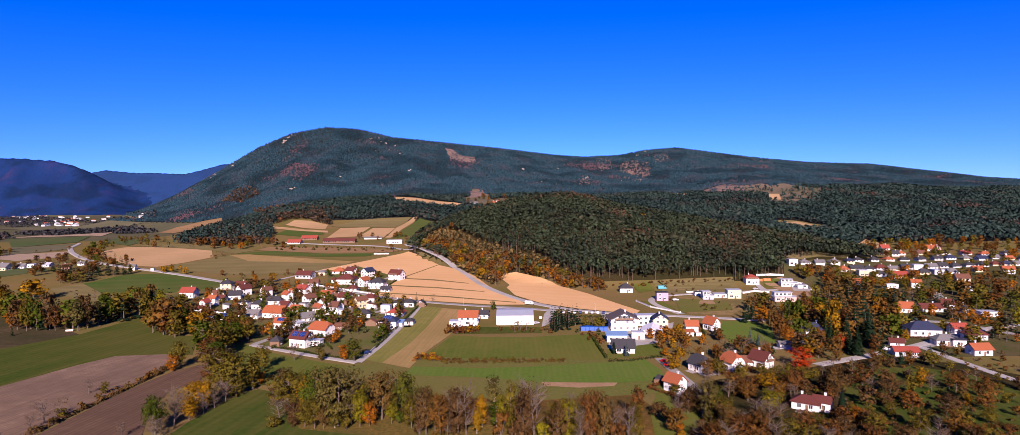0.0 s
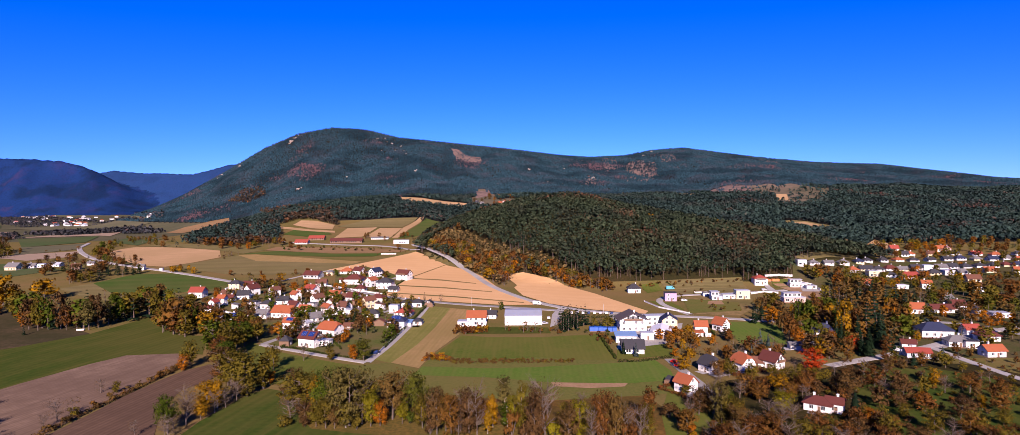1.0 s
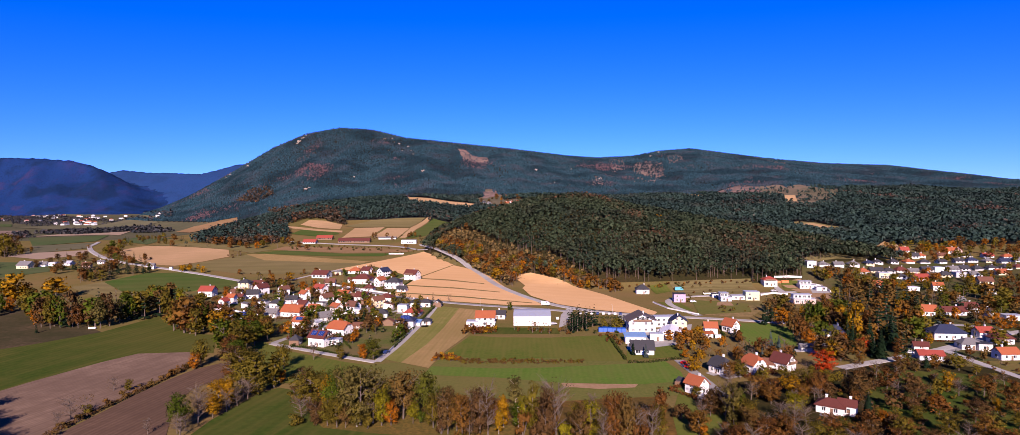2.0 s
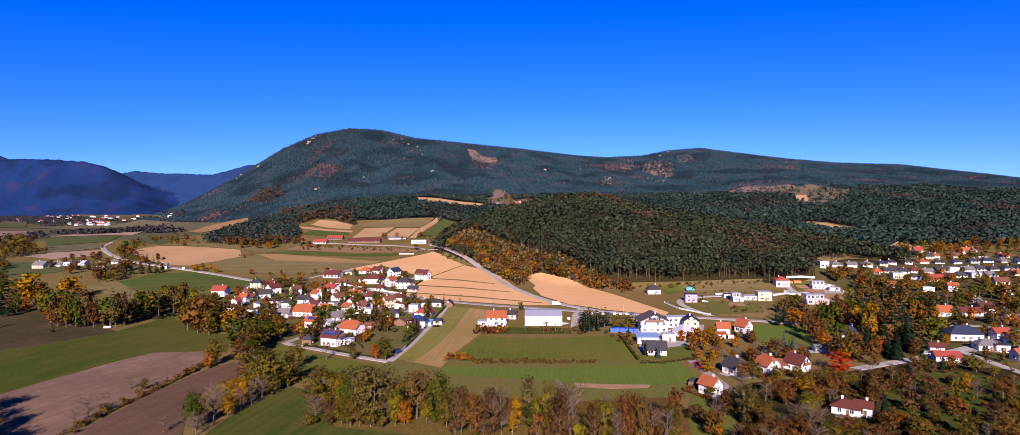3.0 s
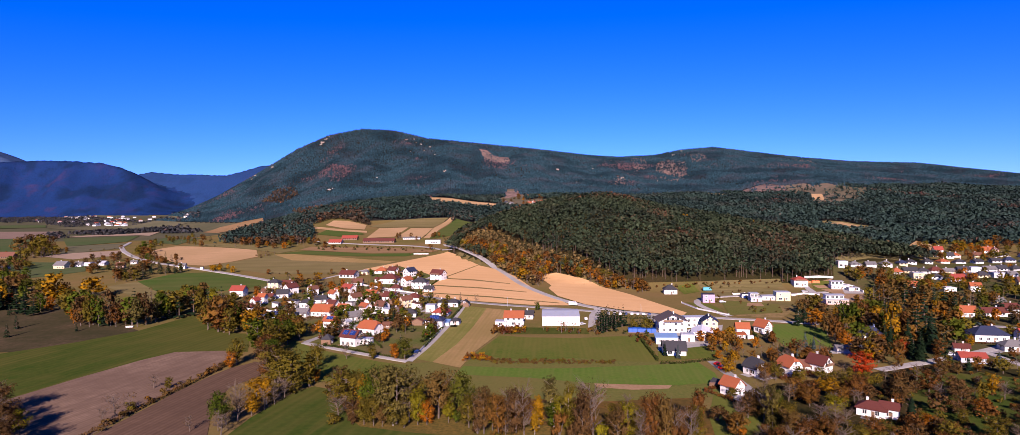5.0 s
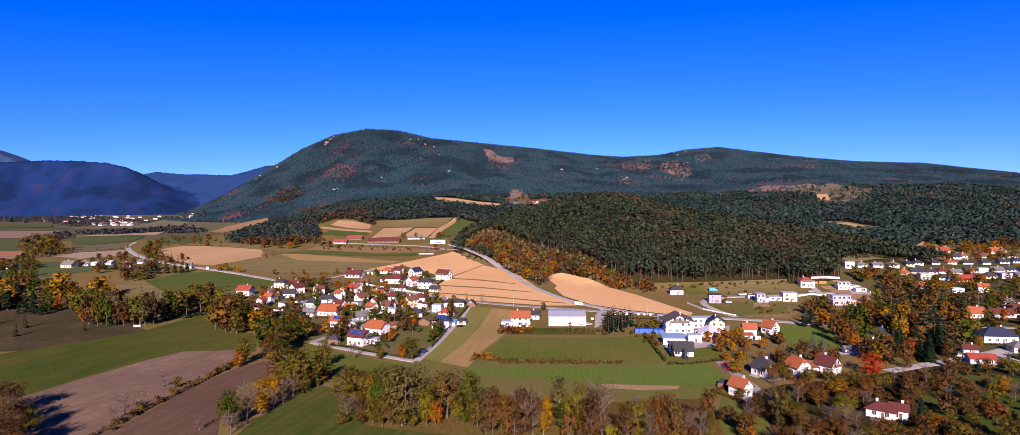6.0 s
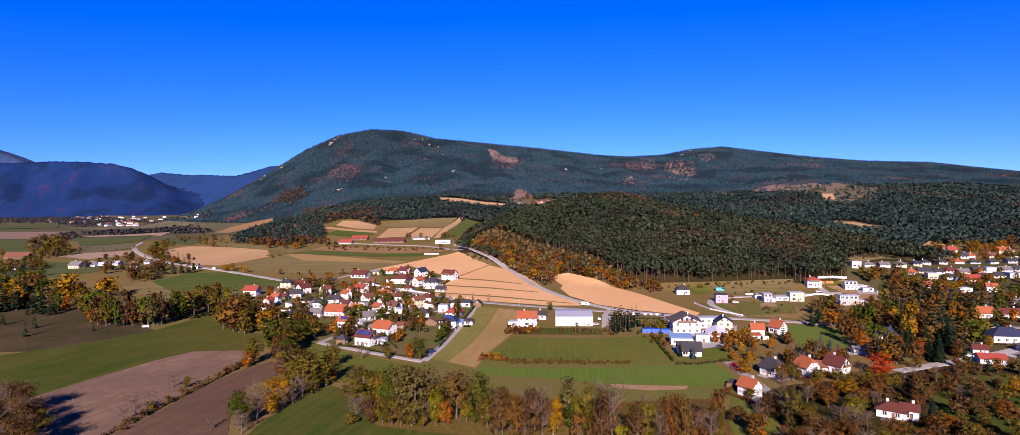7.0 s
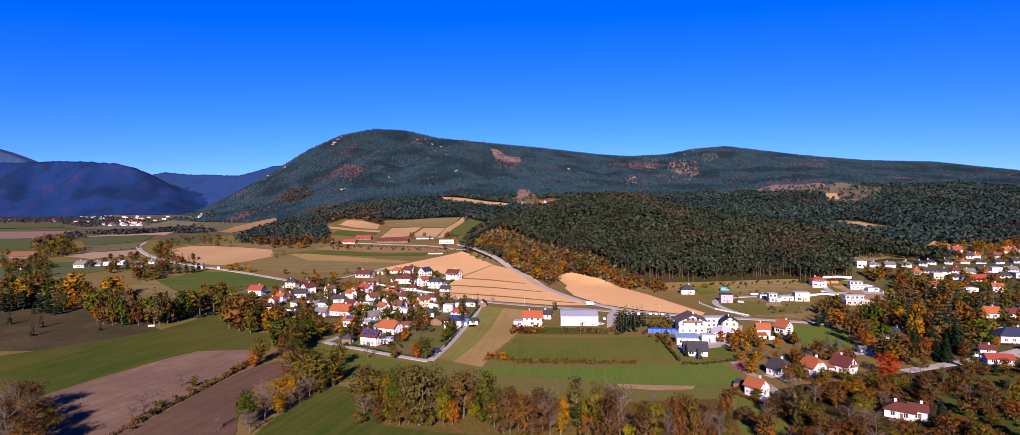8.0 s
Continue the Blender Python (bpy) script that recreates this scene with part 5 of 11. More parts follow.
field("grass_bank", [(-33.7, 292.5), (-20, 283.8), (-7.7, 281.2), (16.7, 283), (34, 277), (51.8, 275.5), (50.9, 271.2), (15.3, 266.5), (-7.7, 265.9), (-37, 270.6)], MAT["meadow_dry"], "dry grass bank with low shrubs", "bank", 0.13)
field("lawn_field", [(-37, 270.6), (-7.7, 265.9), (15.3, 266.5), (50.9, 271.2), (69.1, 275.2), (71.4, 257.6), (69.4, 243.9), (49.3, 240.7), (18.6, 243.7), (-7.7, 252.2), (-39.5, 257.5)], MAT["lawn_fresh"], "fresh green grass field", "meadow", 0.14)
field("dry_meadow", [(-39.5, 257.5), (-7.7, 252.2), (18.6, 243.7), (49.3, 240.7), (69.4, 243.9), (64.4, 227), (53.1, 225.6), (16.3, 221.6), (-12.5, 226.4), (-40.9, 236.1)], MAT["meadow_dry"], "dry brownish meadow by the tree belt", "meadow", 0.11)
field("grass_track", [(18.6, 243.7), (34, 241.8), (49.3, 240.7), (47.1, 236.6), (32.9, 235.2), (19.4, 238.6)], MAT["bare"], "bare earth track", "track", 0.17)
field("leaf_litter", [(-84.9, 236.7), (-48.6, 236.2), (-12.5, 226.4), (16.3, 221.6), (53.1, 225.6), (56.9, 206.5), (46.3, 166.4), (-14.7, 166.6), (-28.6, 194.3), (-49.8, 194.5), (-70.9, 207.7)], MAT["leaf_litter"], "ground strewn with brown leaves under trees", "ground cover", 0.09)
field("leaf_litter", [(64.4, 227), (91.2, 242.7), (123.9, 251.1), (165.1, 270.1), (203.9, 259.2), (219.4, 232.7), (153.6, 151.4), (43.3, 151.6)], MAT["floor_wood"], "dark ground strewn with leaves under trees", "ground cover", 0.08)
field("garden_lawn", [(64.3, 234.7), (65.6, 221.1), (73.7, 216.1), (71, 200.3), (59.9, 184.3), (48.6, 179.5), (53.6, 206.5)], MAT["lawn"], "sunlit garden lawn below a house", "lawn", 0.14)
field("leaf_litter", [(-70, 206), (-58, 214), (-40, 210), (-22, 203), (-8, 199), (12, 196), (30, 192), (45, 190), (46, 172), (22, 173), (-2, 181), (-26, 188), (-48, 193), (-64, 198)], MAT["litter"], "ground strewn with fallen leaves under trees", "leaf litter", 0.16)
field("orchard_grass", [(149.7, 237.0), (180.7, 256.7), (196.2, 240.1), (195.5, 218.5), (190.1, 194.4), (161.8, 165.2), (114.8, 167.8), (125.4, 198.3)], MAT["meadow"], "orchard grass with long tree shadows", "meadow", 0.15)
field("orchard_grass", [(161.2, 264), (189.4, 241.2), (200.8, 218.1), (159.4, 174.4), (126.3, 179.1), (128.1, 219)], MAT["meadow"], "shaded orchard grass", "meadow", 0.12)

# fields beyond the village
field("harrowed_field", [(-176.5, 616), (-151.6, 661.4), (-105.3, 746.1), (-92.6, 720.6), (-59.1, 641.5), (-87.4, 554.3), (-106.7, 586.7), (-142.8, 636.8), (-159.1, 610.6)], MAT["tan"], "pale tan harrowed field", "field", 0.16)
field("harrowed_field", [(-58.7, 636.8), (-33, 599.5), (-17.4, 558.4), (-5, 505.1), (13.7, 451.2), (22.8, 422.7), (1, 423.5), (-53.9, 445.9), (-87.9, 466.3), (-94.6, 481.1), (-85, 554.2)], MAT["tan"], "pale tan harrowed field below the road", "field", 0.22)
field("field_margin", [(-87.9, 558.1), (-54.5, 545.3), (-22.4, 522.6), (-22.3, 519.2), (-54, 539.1), (-87.2, 553.2)], MAT["rough"], "narrow dark grass margin between strips", "field margin", 0.26)
field("field_margin", [(-89.6, 518.9), (-47.7, 503.8), (-8.2, 480.4), (-8.2, 477.5), (-47.3, 498.4), (-88.9, 514.5)], MAT["rough"], "narrow dark grass margin between strips", "field margin", 0.26)
field("field_margin", [(-91.9, 484), (-35.6, 461.4), (15.2, 432.9), (15, 430.4), (-35.3, 456.7), (-91.3, 480.1)], MAT["rough"], "narrow dark grass margin between strips", "field margin", 0.26)
field("harrowed_field", [(4.6, 549.8), (8.4, 557.9), (19, 553.2), (47, 514.6), (71.3, 462.6), (95.1, 392.5), (90.9, 384.1), (75.9, 391), (56.9, 402.7), (33, 424.7), (15.5, 459.3), (9.8, 494.9), (12.5, 507.6)], MAT["tan"], "pale tan harrowed field below the wood", "field", 0.5)
field("grass_wedge", [(-93.4, 727.3), (-86.5, 721.4), (-45.7, 626.8), (-59.1, 641.5)], MAT["olive"], "grassy wedge beside the road", "meadow", 0.15)
field("harvested_field", [(-540.7, 834.5), (-543.8, 877.3), (-534.6, 897.8), (-364.3, 789.4), (-333.9, 725.5), (-346.4, 683.1), (-360.9, 654.4), (-392.4, 667.8), (-460.2, 729.9)], MAT["tan_far"], "large pale harvested field", "field", 0.16)
field("olive_field", [(-357.1, 654.1), (-342.5, 682.8), (-318.5, 741.8), (-279.8, 694.7), (-151.6, 661.4), (-163.6, 628.8), (-176.1, 607.2), (-190.9, 591.1), (-232.1, 589.1), (-266.9, 595)], MAT["olive"], "wide olive-coloured field", "field", 0.14)
field("harvested_field", [(-321, 742), (-300.1, 746.6), (-153.8, 671.6), (-161.3, 657), (-277.7, 689.3)], MAT["strip_tan"], "narrow harvested strip", "field", 0.17)
field("winter_crop", [(-370.7, 553.6), (-362.7, 604.7), (-326.5, 606.6), (-285.6, 579.7), (-243.1, 547.1), (-243.8, 515.9), (-262.7, 497.5), (-317, 496.7)], MAT["green_far"], "green winter crop field", "field", 0.14)
field("olive_field", [(-381.7, 526), (-370.7, 553.6), (-317, 496.7), (-262.7, 497.5), (-258.3, 459.3), (-314, 467)], MAT["olive"], "olive field below the winter crop", "field", 0.13)
field("fallow_field", [(-306.2, 784), (-300.8, 816.7), (-180.6, 795), (-119.4, 765.2), (-125.7, 747.3), (-202.4, 746.3)], MAT["brown_far"], "brown fallow strip", "field", 0.17)
field("winter_crop", [(-319.4, 753.8), (-286.3, 776.3), (-200.9, 740.2), (-132.9, 741.7), (-151.4, 714.1), (-210.6, 717.8)], MAT["green_far"], "dark green crop strip", "field", 0.16)
field("winter_crop", [(-543, 912.2), (-464.7, 892.6), (-343.9, 813.2), (-306.2, 784), (-319.4, 753.8), (-363.4, 789.2)], MAT["olive"], "olive pasture", "field", 0.15)

# fields on the slope above the farm
field("harvested_field", [(-249.9, 909.4), (-262.8, 1043.4), (-213, 1049), (-210.3, 922.6)], MAT["tan_far"], "pale harvested field on the slope", "field", 0.2)
field("harvested_field", [(-205.5, 914.1), (-206.6, 1038.9), (-167.9, 1035.7), (-164.9, 903)], MAT["tan_far"], "pale harvested field on the slope", "field", 0.2)
field("harvested_field", [(-162, 902.7), (-167.1, 1045.4), (-154.4, 1160.2), (-144.6, 1161.9), (-153.8, 1015.5), (-153.1, 902.1)], MAT["tan_far"], "pale harvested strip climbing the slope", "field", 0.22)
field("winter_crop", [(-150.8, 893.9), (-151.3, 1005.8), (-142.8, 1156.8), (-102.5, 1108.5), (-102.5, 1030.4), (-119.7, 932.3)], MAT["green_far"], "green field on the slope", "field", 0.2)
field("olive_field", [(-287.7, 1073.7), (-254.3, 1134.5), (-207.7, 1149.1), (-156.9, 1159.8), (-169.4, 1045.5), (-265.2, 1053.2)], MAT["olive"], "dull pasture under the wood", "field", 0.18)
field("winter_crop", [(-346.5, 967.8), (-350, 1032.8), (-284.3, 998.1), (-266.7, 960.9), (-290.4, 928.8)], MAT["green_far"], "bright green field at the slope's foot", "field", 0.2)
field("harvested_field", [(-378.7, 1108.6), (-381.3, 1165.8), (-342.7, 1142), (-297.2, 1092), (-284.2, 1026.1), (-326.8, 1048.7)], MAT["tan_far"], "pale field at the wood's edge", "field", 0.2)
field("harvested_field", [(-402.9, 1101.7), (-320.8, 1029.1), (-274.6, 1006.5), (-267.2, 978.6), (-340.8, 1021.6), (-389.9, 1065.4)], MAT["tan_far"], "pale track-like strip", "field", 0.22)
field("harvested_field", [(-840.3, 1536.4), (-831.6, 1608.8), (-778.1, 1638.1), (-725.1, 1632), (-686.5, 1551.5), (-737.7, 1523), (-779.2, 1490.1)], MAT["brown_far"], "pale brown clearing at the mountain's foot", "field", 0.3)
field("clearing", [(-249, 1500.4), (-182.6, 1459.6), (-65.3, 1358.2), (-76.4, 1291.4), (-153.7, 1337.6), (-230.2, 1411.1)], MAT["tan_far"], "pale strip cut across the wooded slope", "meadow", 0.6)

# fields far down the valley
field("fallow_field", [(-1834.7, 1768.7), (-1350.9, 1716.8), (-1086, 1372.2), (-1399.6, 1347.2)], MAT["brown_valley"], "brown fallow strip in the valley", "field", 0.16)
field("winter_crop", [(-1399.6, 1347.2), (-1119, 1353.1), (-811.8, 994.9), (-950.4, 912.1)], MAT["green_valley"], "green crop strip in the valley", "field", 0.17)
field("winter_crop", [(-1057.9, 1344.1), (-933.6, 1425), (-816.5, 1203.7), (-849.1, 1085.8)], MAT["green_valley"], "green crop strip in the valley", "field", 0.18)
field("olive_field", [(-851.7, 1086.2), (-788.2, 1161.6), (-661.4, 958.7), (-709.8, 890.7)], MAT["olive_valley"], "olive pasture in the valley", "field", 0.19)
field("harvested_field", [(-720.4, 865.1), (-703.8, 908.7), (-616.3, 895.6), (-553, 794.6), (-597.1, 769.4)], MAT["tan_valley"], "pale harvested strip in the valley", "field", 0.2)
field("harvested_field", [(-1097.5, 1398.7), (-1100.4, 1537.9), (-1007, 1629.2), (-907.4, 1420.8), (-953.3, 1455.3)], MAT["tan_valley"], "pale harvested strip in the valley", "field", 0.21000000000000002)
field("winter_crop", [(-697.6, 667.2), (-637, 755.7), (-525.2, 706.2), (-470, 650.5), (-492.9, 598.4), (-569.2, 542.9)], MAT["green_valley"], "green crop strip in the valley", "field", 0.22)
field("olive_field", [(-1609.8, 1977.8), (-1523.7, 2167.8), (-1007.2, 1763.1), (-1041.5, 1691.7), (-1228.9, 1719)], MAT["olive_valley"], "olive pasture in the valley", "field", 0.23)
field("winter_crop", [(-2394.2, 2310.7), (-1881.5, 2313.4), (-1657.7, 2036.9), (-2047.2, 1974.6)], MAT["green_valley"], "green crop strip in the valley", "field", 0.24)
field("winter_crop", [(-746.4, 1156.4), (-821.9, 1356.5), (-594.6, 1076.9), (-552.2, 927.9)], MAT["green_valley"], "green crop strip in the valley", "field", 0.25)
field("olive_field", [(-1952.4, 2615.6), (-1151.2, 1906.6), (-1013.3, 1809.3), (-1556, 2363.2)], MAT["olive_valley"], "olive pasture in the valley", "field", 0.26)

# ground round the scattered houses under the wood
field("rough_pasture", [(140.6, 487.9), (151.8, 498.5), (199, 497.7), (194.6, 468.8), (182.7, 458), (137.7, 454.3)], MAT["rough"], "rough brown grass below the wood", "pasture", 0.13)
field("rough_pasture", [(134.4, 443.7), (154.8, 448.2), (180.8, 436.6), (171.7, 405.4), (147.9, 373.8), (123.2, 383)], MAT["rough"], "rough olive grass below the houses", "pasture", 0.12)
field("lawn_field", [(112.7, 490.6), (127.1, 493.6), (127, 474.6), (112.1, 463.7)], MAT["lawn"], "green garden lawn", "lawn", 0.14)
field("lawn_field", [(131.8, 356.8), (150.1, 356.2), (158.6, 341.7), (142.4, 300.2), (135, 307.1), (120.5, 303.3), (123.8, 334.3)], MAT["lawn_fresh"], "green orchard meadow", "meadow", 0.14)
field("yard", [(222.4, 497.1), (243.4, 507.7), (254.3, 492.7), (236.9, 421.9), (218.5, 425.1), (223.3, 461.9)], MAT["bare"], "bare earth building yard", "yard", 0.15)
field("yard", [(31.7, 388.2), (38.5, 412.6), (42.6, 410.1), (32.5, 358), (27, 349)], MAT["concrete"], "pale gravel yard beside a hall", "yard", 0.2)
field("yard", [(64.3, 336), (80.3, 342.3), (106.4, 355.7), (89.7, 308.2), (73.2, 301.8), (55.8, 295.6)], MAT["concrete"], "pale paved yard", "yard", 0.15)
field("garden_lawn", [(-23.2, 354.1), (25.9, 349.1), (26.3, 333.8), (-22.4, 335.1)], MAT["meadow"], "grass behind a hall", "lawn", 0.12)
field("garden_lawn", [(55.8, 295.6), (86.4, 308.2), (80.3, 282.9), (51.8, 276.6)], MAT["lawn"], "garden lawn round a dark-roofed house", "lawn", 0.14)
field("clearing", [(274, 561.7), (294.5, 580.6), (392.5, 656.4), (356.9, 600.9), (279.7, 552)], MAT["olive"], "grass at the wood's edge", "clearing", 0.2)
field("clearing", [(644.0, 1556.7), (692.6, 1555.2), (704.2, 1510.3), (741.9, 1532.1), (761.3, 1506.9), (772.0, 1473.3), (830.5, 1494.9), (739.4, 1352.4), (705.5, 1308.2), (627.5, 1303.4), (625.7, 1358.5), (599.7, 1397.6)], MAT["upland"], "dull brownish pasture high in the woods", "clearing", 0.8)
field("clearing", [(514.5, 1548.0), (574.7, 1569.1), (614.8, 1586.8), (644.0, 1556.7), (606.3, 1419.8), (564.2, 1457.7), (514.9, 1493.0)], MAT["floor_thin"], "brown felled slope with scrub", "clearing", 0.8)
field("clearing", [(628.5, 1377.0), (653.1, 1371.0), (622.9, 1296.7), (601.7, 1306.8)], MAT["tan_far"], "pale field in a clearing", "meadow", 1.5)
field("clearing", [(599.4, 1307.8), (645.3, 1297.9), (701.7, 1301.2), (692.8, 1277.5), (628.6, 1251.4), (581.4, 1263.2)], MAT["upland"], "rough brown clearing below a pasture", "clearing", 1.0)
field("clearing", [(437.3, 1525.1), (453.6, 1499.4), (481.8, 1478.9), (457.9, 1410.9), (438.0, 1423.6), (429.1, 1480.7)], MAT["tan_far"], "pale strip between woods", "meadow", 0.8)
field("clearing", [(485.0, 1055.8), (515.8, 1068.8), (536.7, 1048.2), (540.0, 1013.5), (550.3, 975.6), (516.3, 924.4), (479.2, 918.5), (472.6, 963.7)], MAT["olive"], "grassy clearing in the wood", "meadow", 0.5)
field("clearing", [(488.6, 1028.5), (527.7, 1041.5), (530.7, 986.5), (483.1, 944.8), (479.4, 981.6)], MAT["tan_far"], "pale field inside a clearing", "meadow", 0.9)
field("clearing", [(-73.0, 1466.8), (-58.4, 1502.4), (-59.2, 1631.3), (-38.3, 1639.8), (-33.2, 1542.1), (-13.4, 1543.3), (-6.9, 1444.4), (21.4, 1461.1), (58.6, 1418.9), (51.4, 1359.1), (24.9, 1293.8), (-2.8, 1295.2), (-38.4, 1330.9), (-62.0, 1349.2)], MAT["upland"], "brown hamlet clearing in the wood", "meadow", 0.5)
field("clearing", [(461.4, 756.9), (503.6, 807.5), (493.5, 742.1), (450.6, 686.8), (427.6, 693.8)], MAT["tan_far"], "pale sandy bank at the wood's edge", "meadow", 0.3)
field("clearing", [(-182.4, 2294.1), (-152.9, 2294.7), (-125.2, 2232.3), (-70, 2224.1), (-60.4, 2123.2), (-118.8, 2107.8), (-151.7, 2126.9)], MAT["floor_thin"], "bare felled slope high on the mountain", "clearing", 1.2)
field("clearing", [(-64.4, 1581.3), (-27.5, 1615.3), (-23.1, 1519.1), (-57.2, 1465.4)], MAT["floor_thin"], "bare patch in the wood", "clearing", 0.8)
field("garden_ground", [(-257.8, 488.1), (-240.2, 561.9), (-142, 514.6), (-88.4, 463.6), (-52.3, 430.4), (-59.5, 298.2), (-69.3, 283.6), (-98.7, 299), (-128.1, 320.7), (-174.5, 364.3)], MAT["garden_light"], "gardens and grass of the village", "garden", 0.07)
field("garden_ground", [(-166, 606.7), (-140.3, 641.4), (-87.4, 554.3), (-95.6, 481.2), (-143.8, 521.4)], MAT["garden_light"], "gardens on the village edge", "garden", 0.07)
field("garden_ground", [(263.3, 542.3), (532.3, 665.5), (633.1, 634), (275.8, 268.1), (212.1, 269.2), (168.5, 275.5), (142.9, 293.7)], MAT["garden"], "gardens of the town", "garden", 0.06)

# roads
ribbon("road", [(-119.2, 824.7), (-91.1, 741.4), (-71.5, 694.1), (-44, 633), (-25.6, 570.4), (-12.8, 515.4), (6.8, 465.3), (23.4, 430.1), (42.1, 405.5), (67.2, 389.2), (97.8, 379.6), (123.7, 372.6), (140.8, 366), (163.1, 355.8)], 5.5, MAT["concrete"], "pale grey country road")
ribbon("road", [(-153.4, 525.3), (-113.2, 484.9), (-88.4, 463.6), (-53.3, 440.6), (-21.8, 424.4), (14.2, 413.5), (37.3, 401.2)], 4.8, MAT["asphalt"], "grey village road")
ribbon("road", [(-240, 547), (-287.6, 583.8), (-331.1, 615.5), (-378, 646.6), (-450.3, 698.9), (-522.5, 775.1), (-591.6, 862.1), (-696.5, 1010.2), (-795.2, 1181.7)], 6, MAT["concrete"], "pale road down the valley")
ribbon("road", [(-127, 317.7), (-107.5, 305.9), (-90.7, 293.7), (-73.6, 282.5), (-63.7, 278.9)], 3.4, MAT["concrete"], "pale lane along the gardens")
ribbon("road", [(-127, 317.7), (-123.6, 333), (-118.6, 351.5), (-111.2, 366.2), (-100.1, 386.3), (-78.6, 407.5), (-58.7, 425.7)], 3.6, MAT["asphalt"], "village lane between houses")
ribbon("road", [(-63.7, 278.9), (-60.2, 288.2), (-58.9, 314.6), (-55.2, 364.5), (-52.9, 406.6), (-52.8, 435.5)], 3.6, MAT["concrete"], "pale lane beside a field")
ribbon("road", [(119.3, 381), (113.3, 397.4), (108.2, 417.1), (104.5, 430.7), (103.8, 442.3), (108.9, 451.4), (119.9, 456.4), (142.5, 454.1), (166.2, 453.1), (197, 463), (221.3, 467.7)], 4.5, MAT["concrete"], "pale lane curving past new houses")
ribbon("road", [(75.9, 276.2), (76.6, 257.5), (77.8, 241.2), (78.3, 225.3)], 4, MAT["asphalt"], "narrow lane past a white house")
field("dry_meadow", [(130.2, 496.5), (202.3, 506.8), (194.6, 480.9), (167.4, 450.2), (131.9, 455.5)], MAT["olive"], "golden dry grass on a slope under the wood", "meadow", 0.19)
field("dry_meadow", [(131.2, 436.6), (148.4, 431.1), (165.6, 420.4), (156.3, 391.3), (119.9, 384.8)], MAT["meadow_dry"], "rough olive grass on a slope", "meadow", 0.19)
field("forecourt", [(198.9, 285.7), (211.7, 294.1), (228.6, 304.5), (252.9, 321.8), (254.3, 315.6), (233.2, 301.0), (213.8, 287.6)], MAT["asphalt"], "paved forecourt where streets meet", "forecourt", 0.17)
ribbon("road", [(207.7, 287.0), (204.3, 269.1), (204.5, 256.0), (206.4, 243.9), (206.9, 232.5)], 4, MAT["concrete"], "pale lane beside an orchard")
ribbon("road", [(141.3, 260.3), (152.4, 266.5), (168.0, 271.6), (188.7, 280.3), (210.1, 290.3), (227.0, 300.7), (245.9, 314.4), (263.4, 323.9), (299.2, 334)], 5, MAT["concrete"], "pale street among gardens")
ribbon("road", [(240, 348), (263.2, 354.5), (272.4, 330.2), (275.4, 303.7)], 5, MAT["asphalt"], "street in the town")
ribbon("road", [(-299.8, 866.6), (-224.8, 832.2), (-149.3, 813), (-97.7, 749.9)], 5, MAT["asphalt"], "farm road")
ribbon("road", [(64.3, 336), (68.7, 356.8), (70.5, 384.8)], 5, MAT["concrete"], "driveway")
ribbon("footpath", [(-171.7, 615.7), (-191.6, 582.9), (-200, 552.4)], 3, MAT["concrete"], "pale farm track")

# village houses
house(-237.9, 476.3, -5, 10.9, 8.1, 4.7, 3.2, "gable", "tile_red", "wall_white")
house(-201.4, 424.4, 75, 5.5, 4.7, 5.6, 1.9, "gable", "tile_red", "wall_white")
house(-203.1, 440.7, -10, 5.6, 4.8, 5.6, 1.9, "gable", "tile_orange", "wall_white")
house(-203.6, 455.8, -10, 5.5, 4.7, 3.0, 1.9, "gable", "tile_maroon", "wall_white")
house(-222.7, 509.4, -8, 9.4, 7.0, 5.6, 2.2, "hip", "tile_dark", "wall_cream")
house(-198.3, 482.2, 58, 9.4, 7.0, 5.6, 2.8, "gable", "tile_maroon", "wall_white")
house(-216.2, 521.7, -8, 10.2, 7.5, 2.5, 2.5, "gable", "tile_maroon", "wall_white")
house(-177.4, 473.5, 50, 7.2, 5.3, 5.6, 2.1, "gable", "tile_brown", "wall_white")
house(-175.5, 427.0, -10, 8.0, 5.9, 4.5, 0.2, "flat", "tile_dark", "wall_white")
house(-163.9, 424.0, -12, 8.5, 6.3, 4.1, 2.0, "hip", "tile_dark", "wall_white")
house(-142.3, 395.9, -14, 13.5, 10.0, 3.6, 3.6, "gable", "tile_orange", "wall_white")
house(-166.9, 379.4, -10, 8.0, 5.9, 3.4, 2.4, "gable", "tile_blue", "wall_white", solar='one')
house(-179.6, 383.8, -10, 5.5, 4.7, 2.8, 0.2, "flat", "sheet_grey", "wall_white")
house(-154.2, 452.6, -40, 7.0, 5.2, 5.6, 2.1, "gable", "tile_orange", "wall_white")
house(-144.3, 420.2, -25, 7.7, 5.7, 3.7, 2.3, "gable", "tile_maroon", "wall_white")
house(-150.6, 480.1, -28, 9.3, 6.9, 5.1, 2.7, "gable", "tile_red", "wall_white")
house(-133.1, 436.4, 52, 8.1, 6.0, 5.5, 2.4, "gable", "tile_brown", "wall_white")
house(-176.3, 568.3, -12, 15.0, 11.1, 3.2, 3.2, "gable", "tile_maroon", "wall_grey", fine=False)
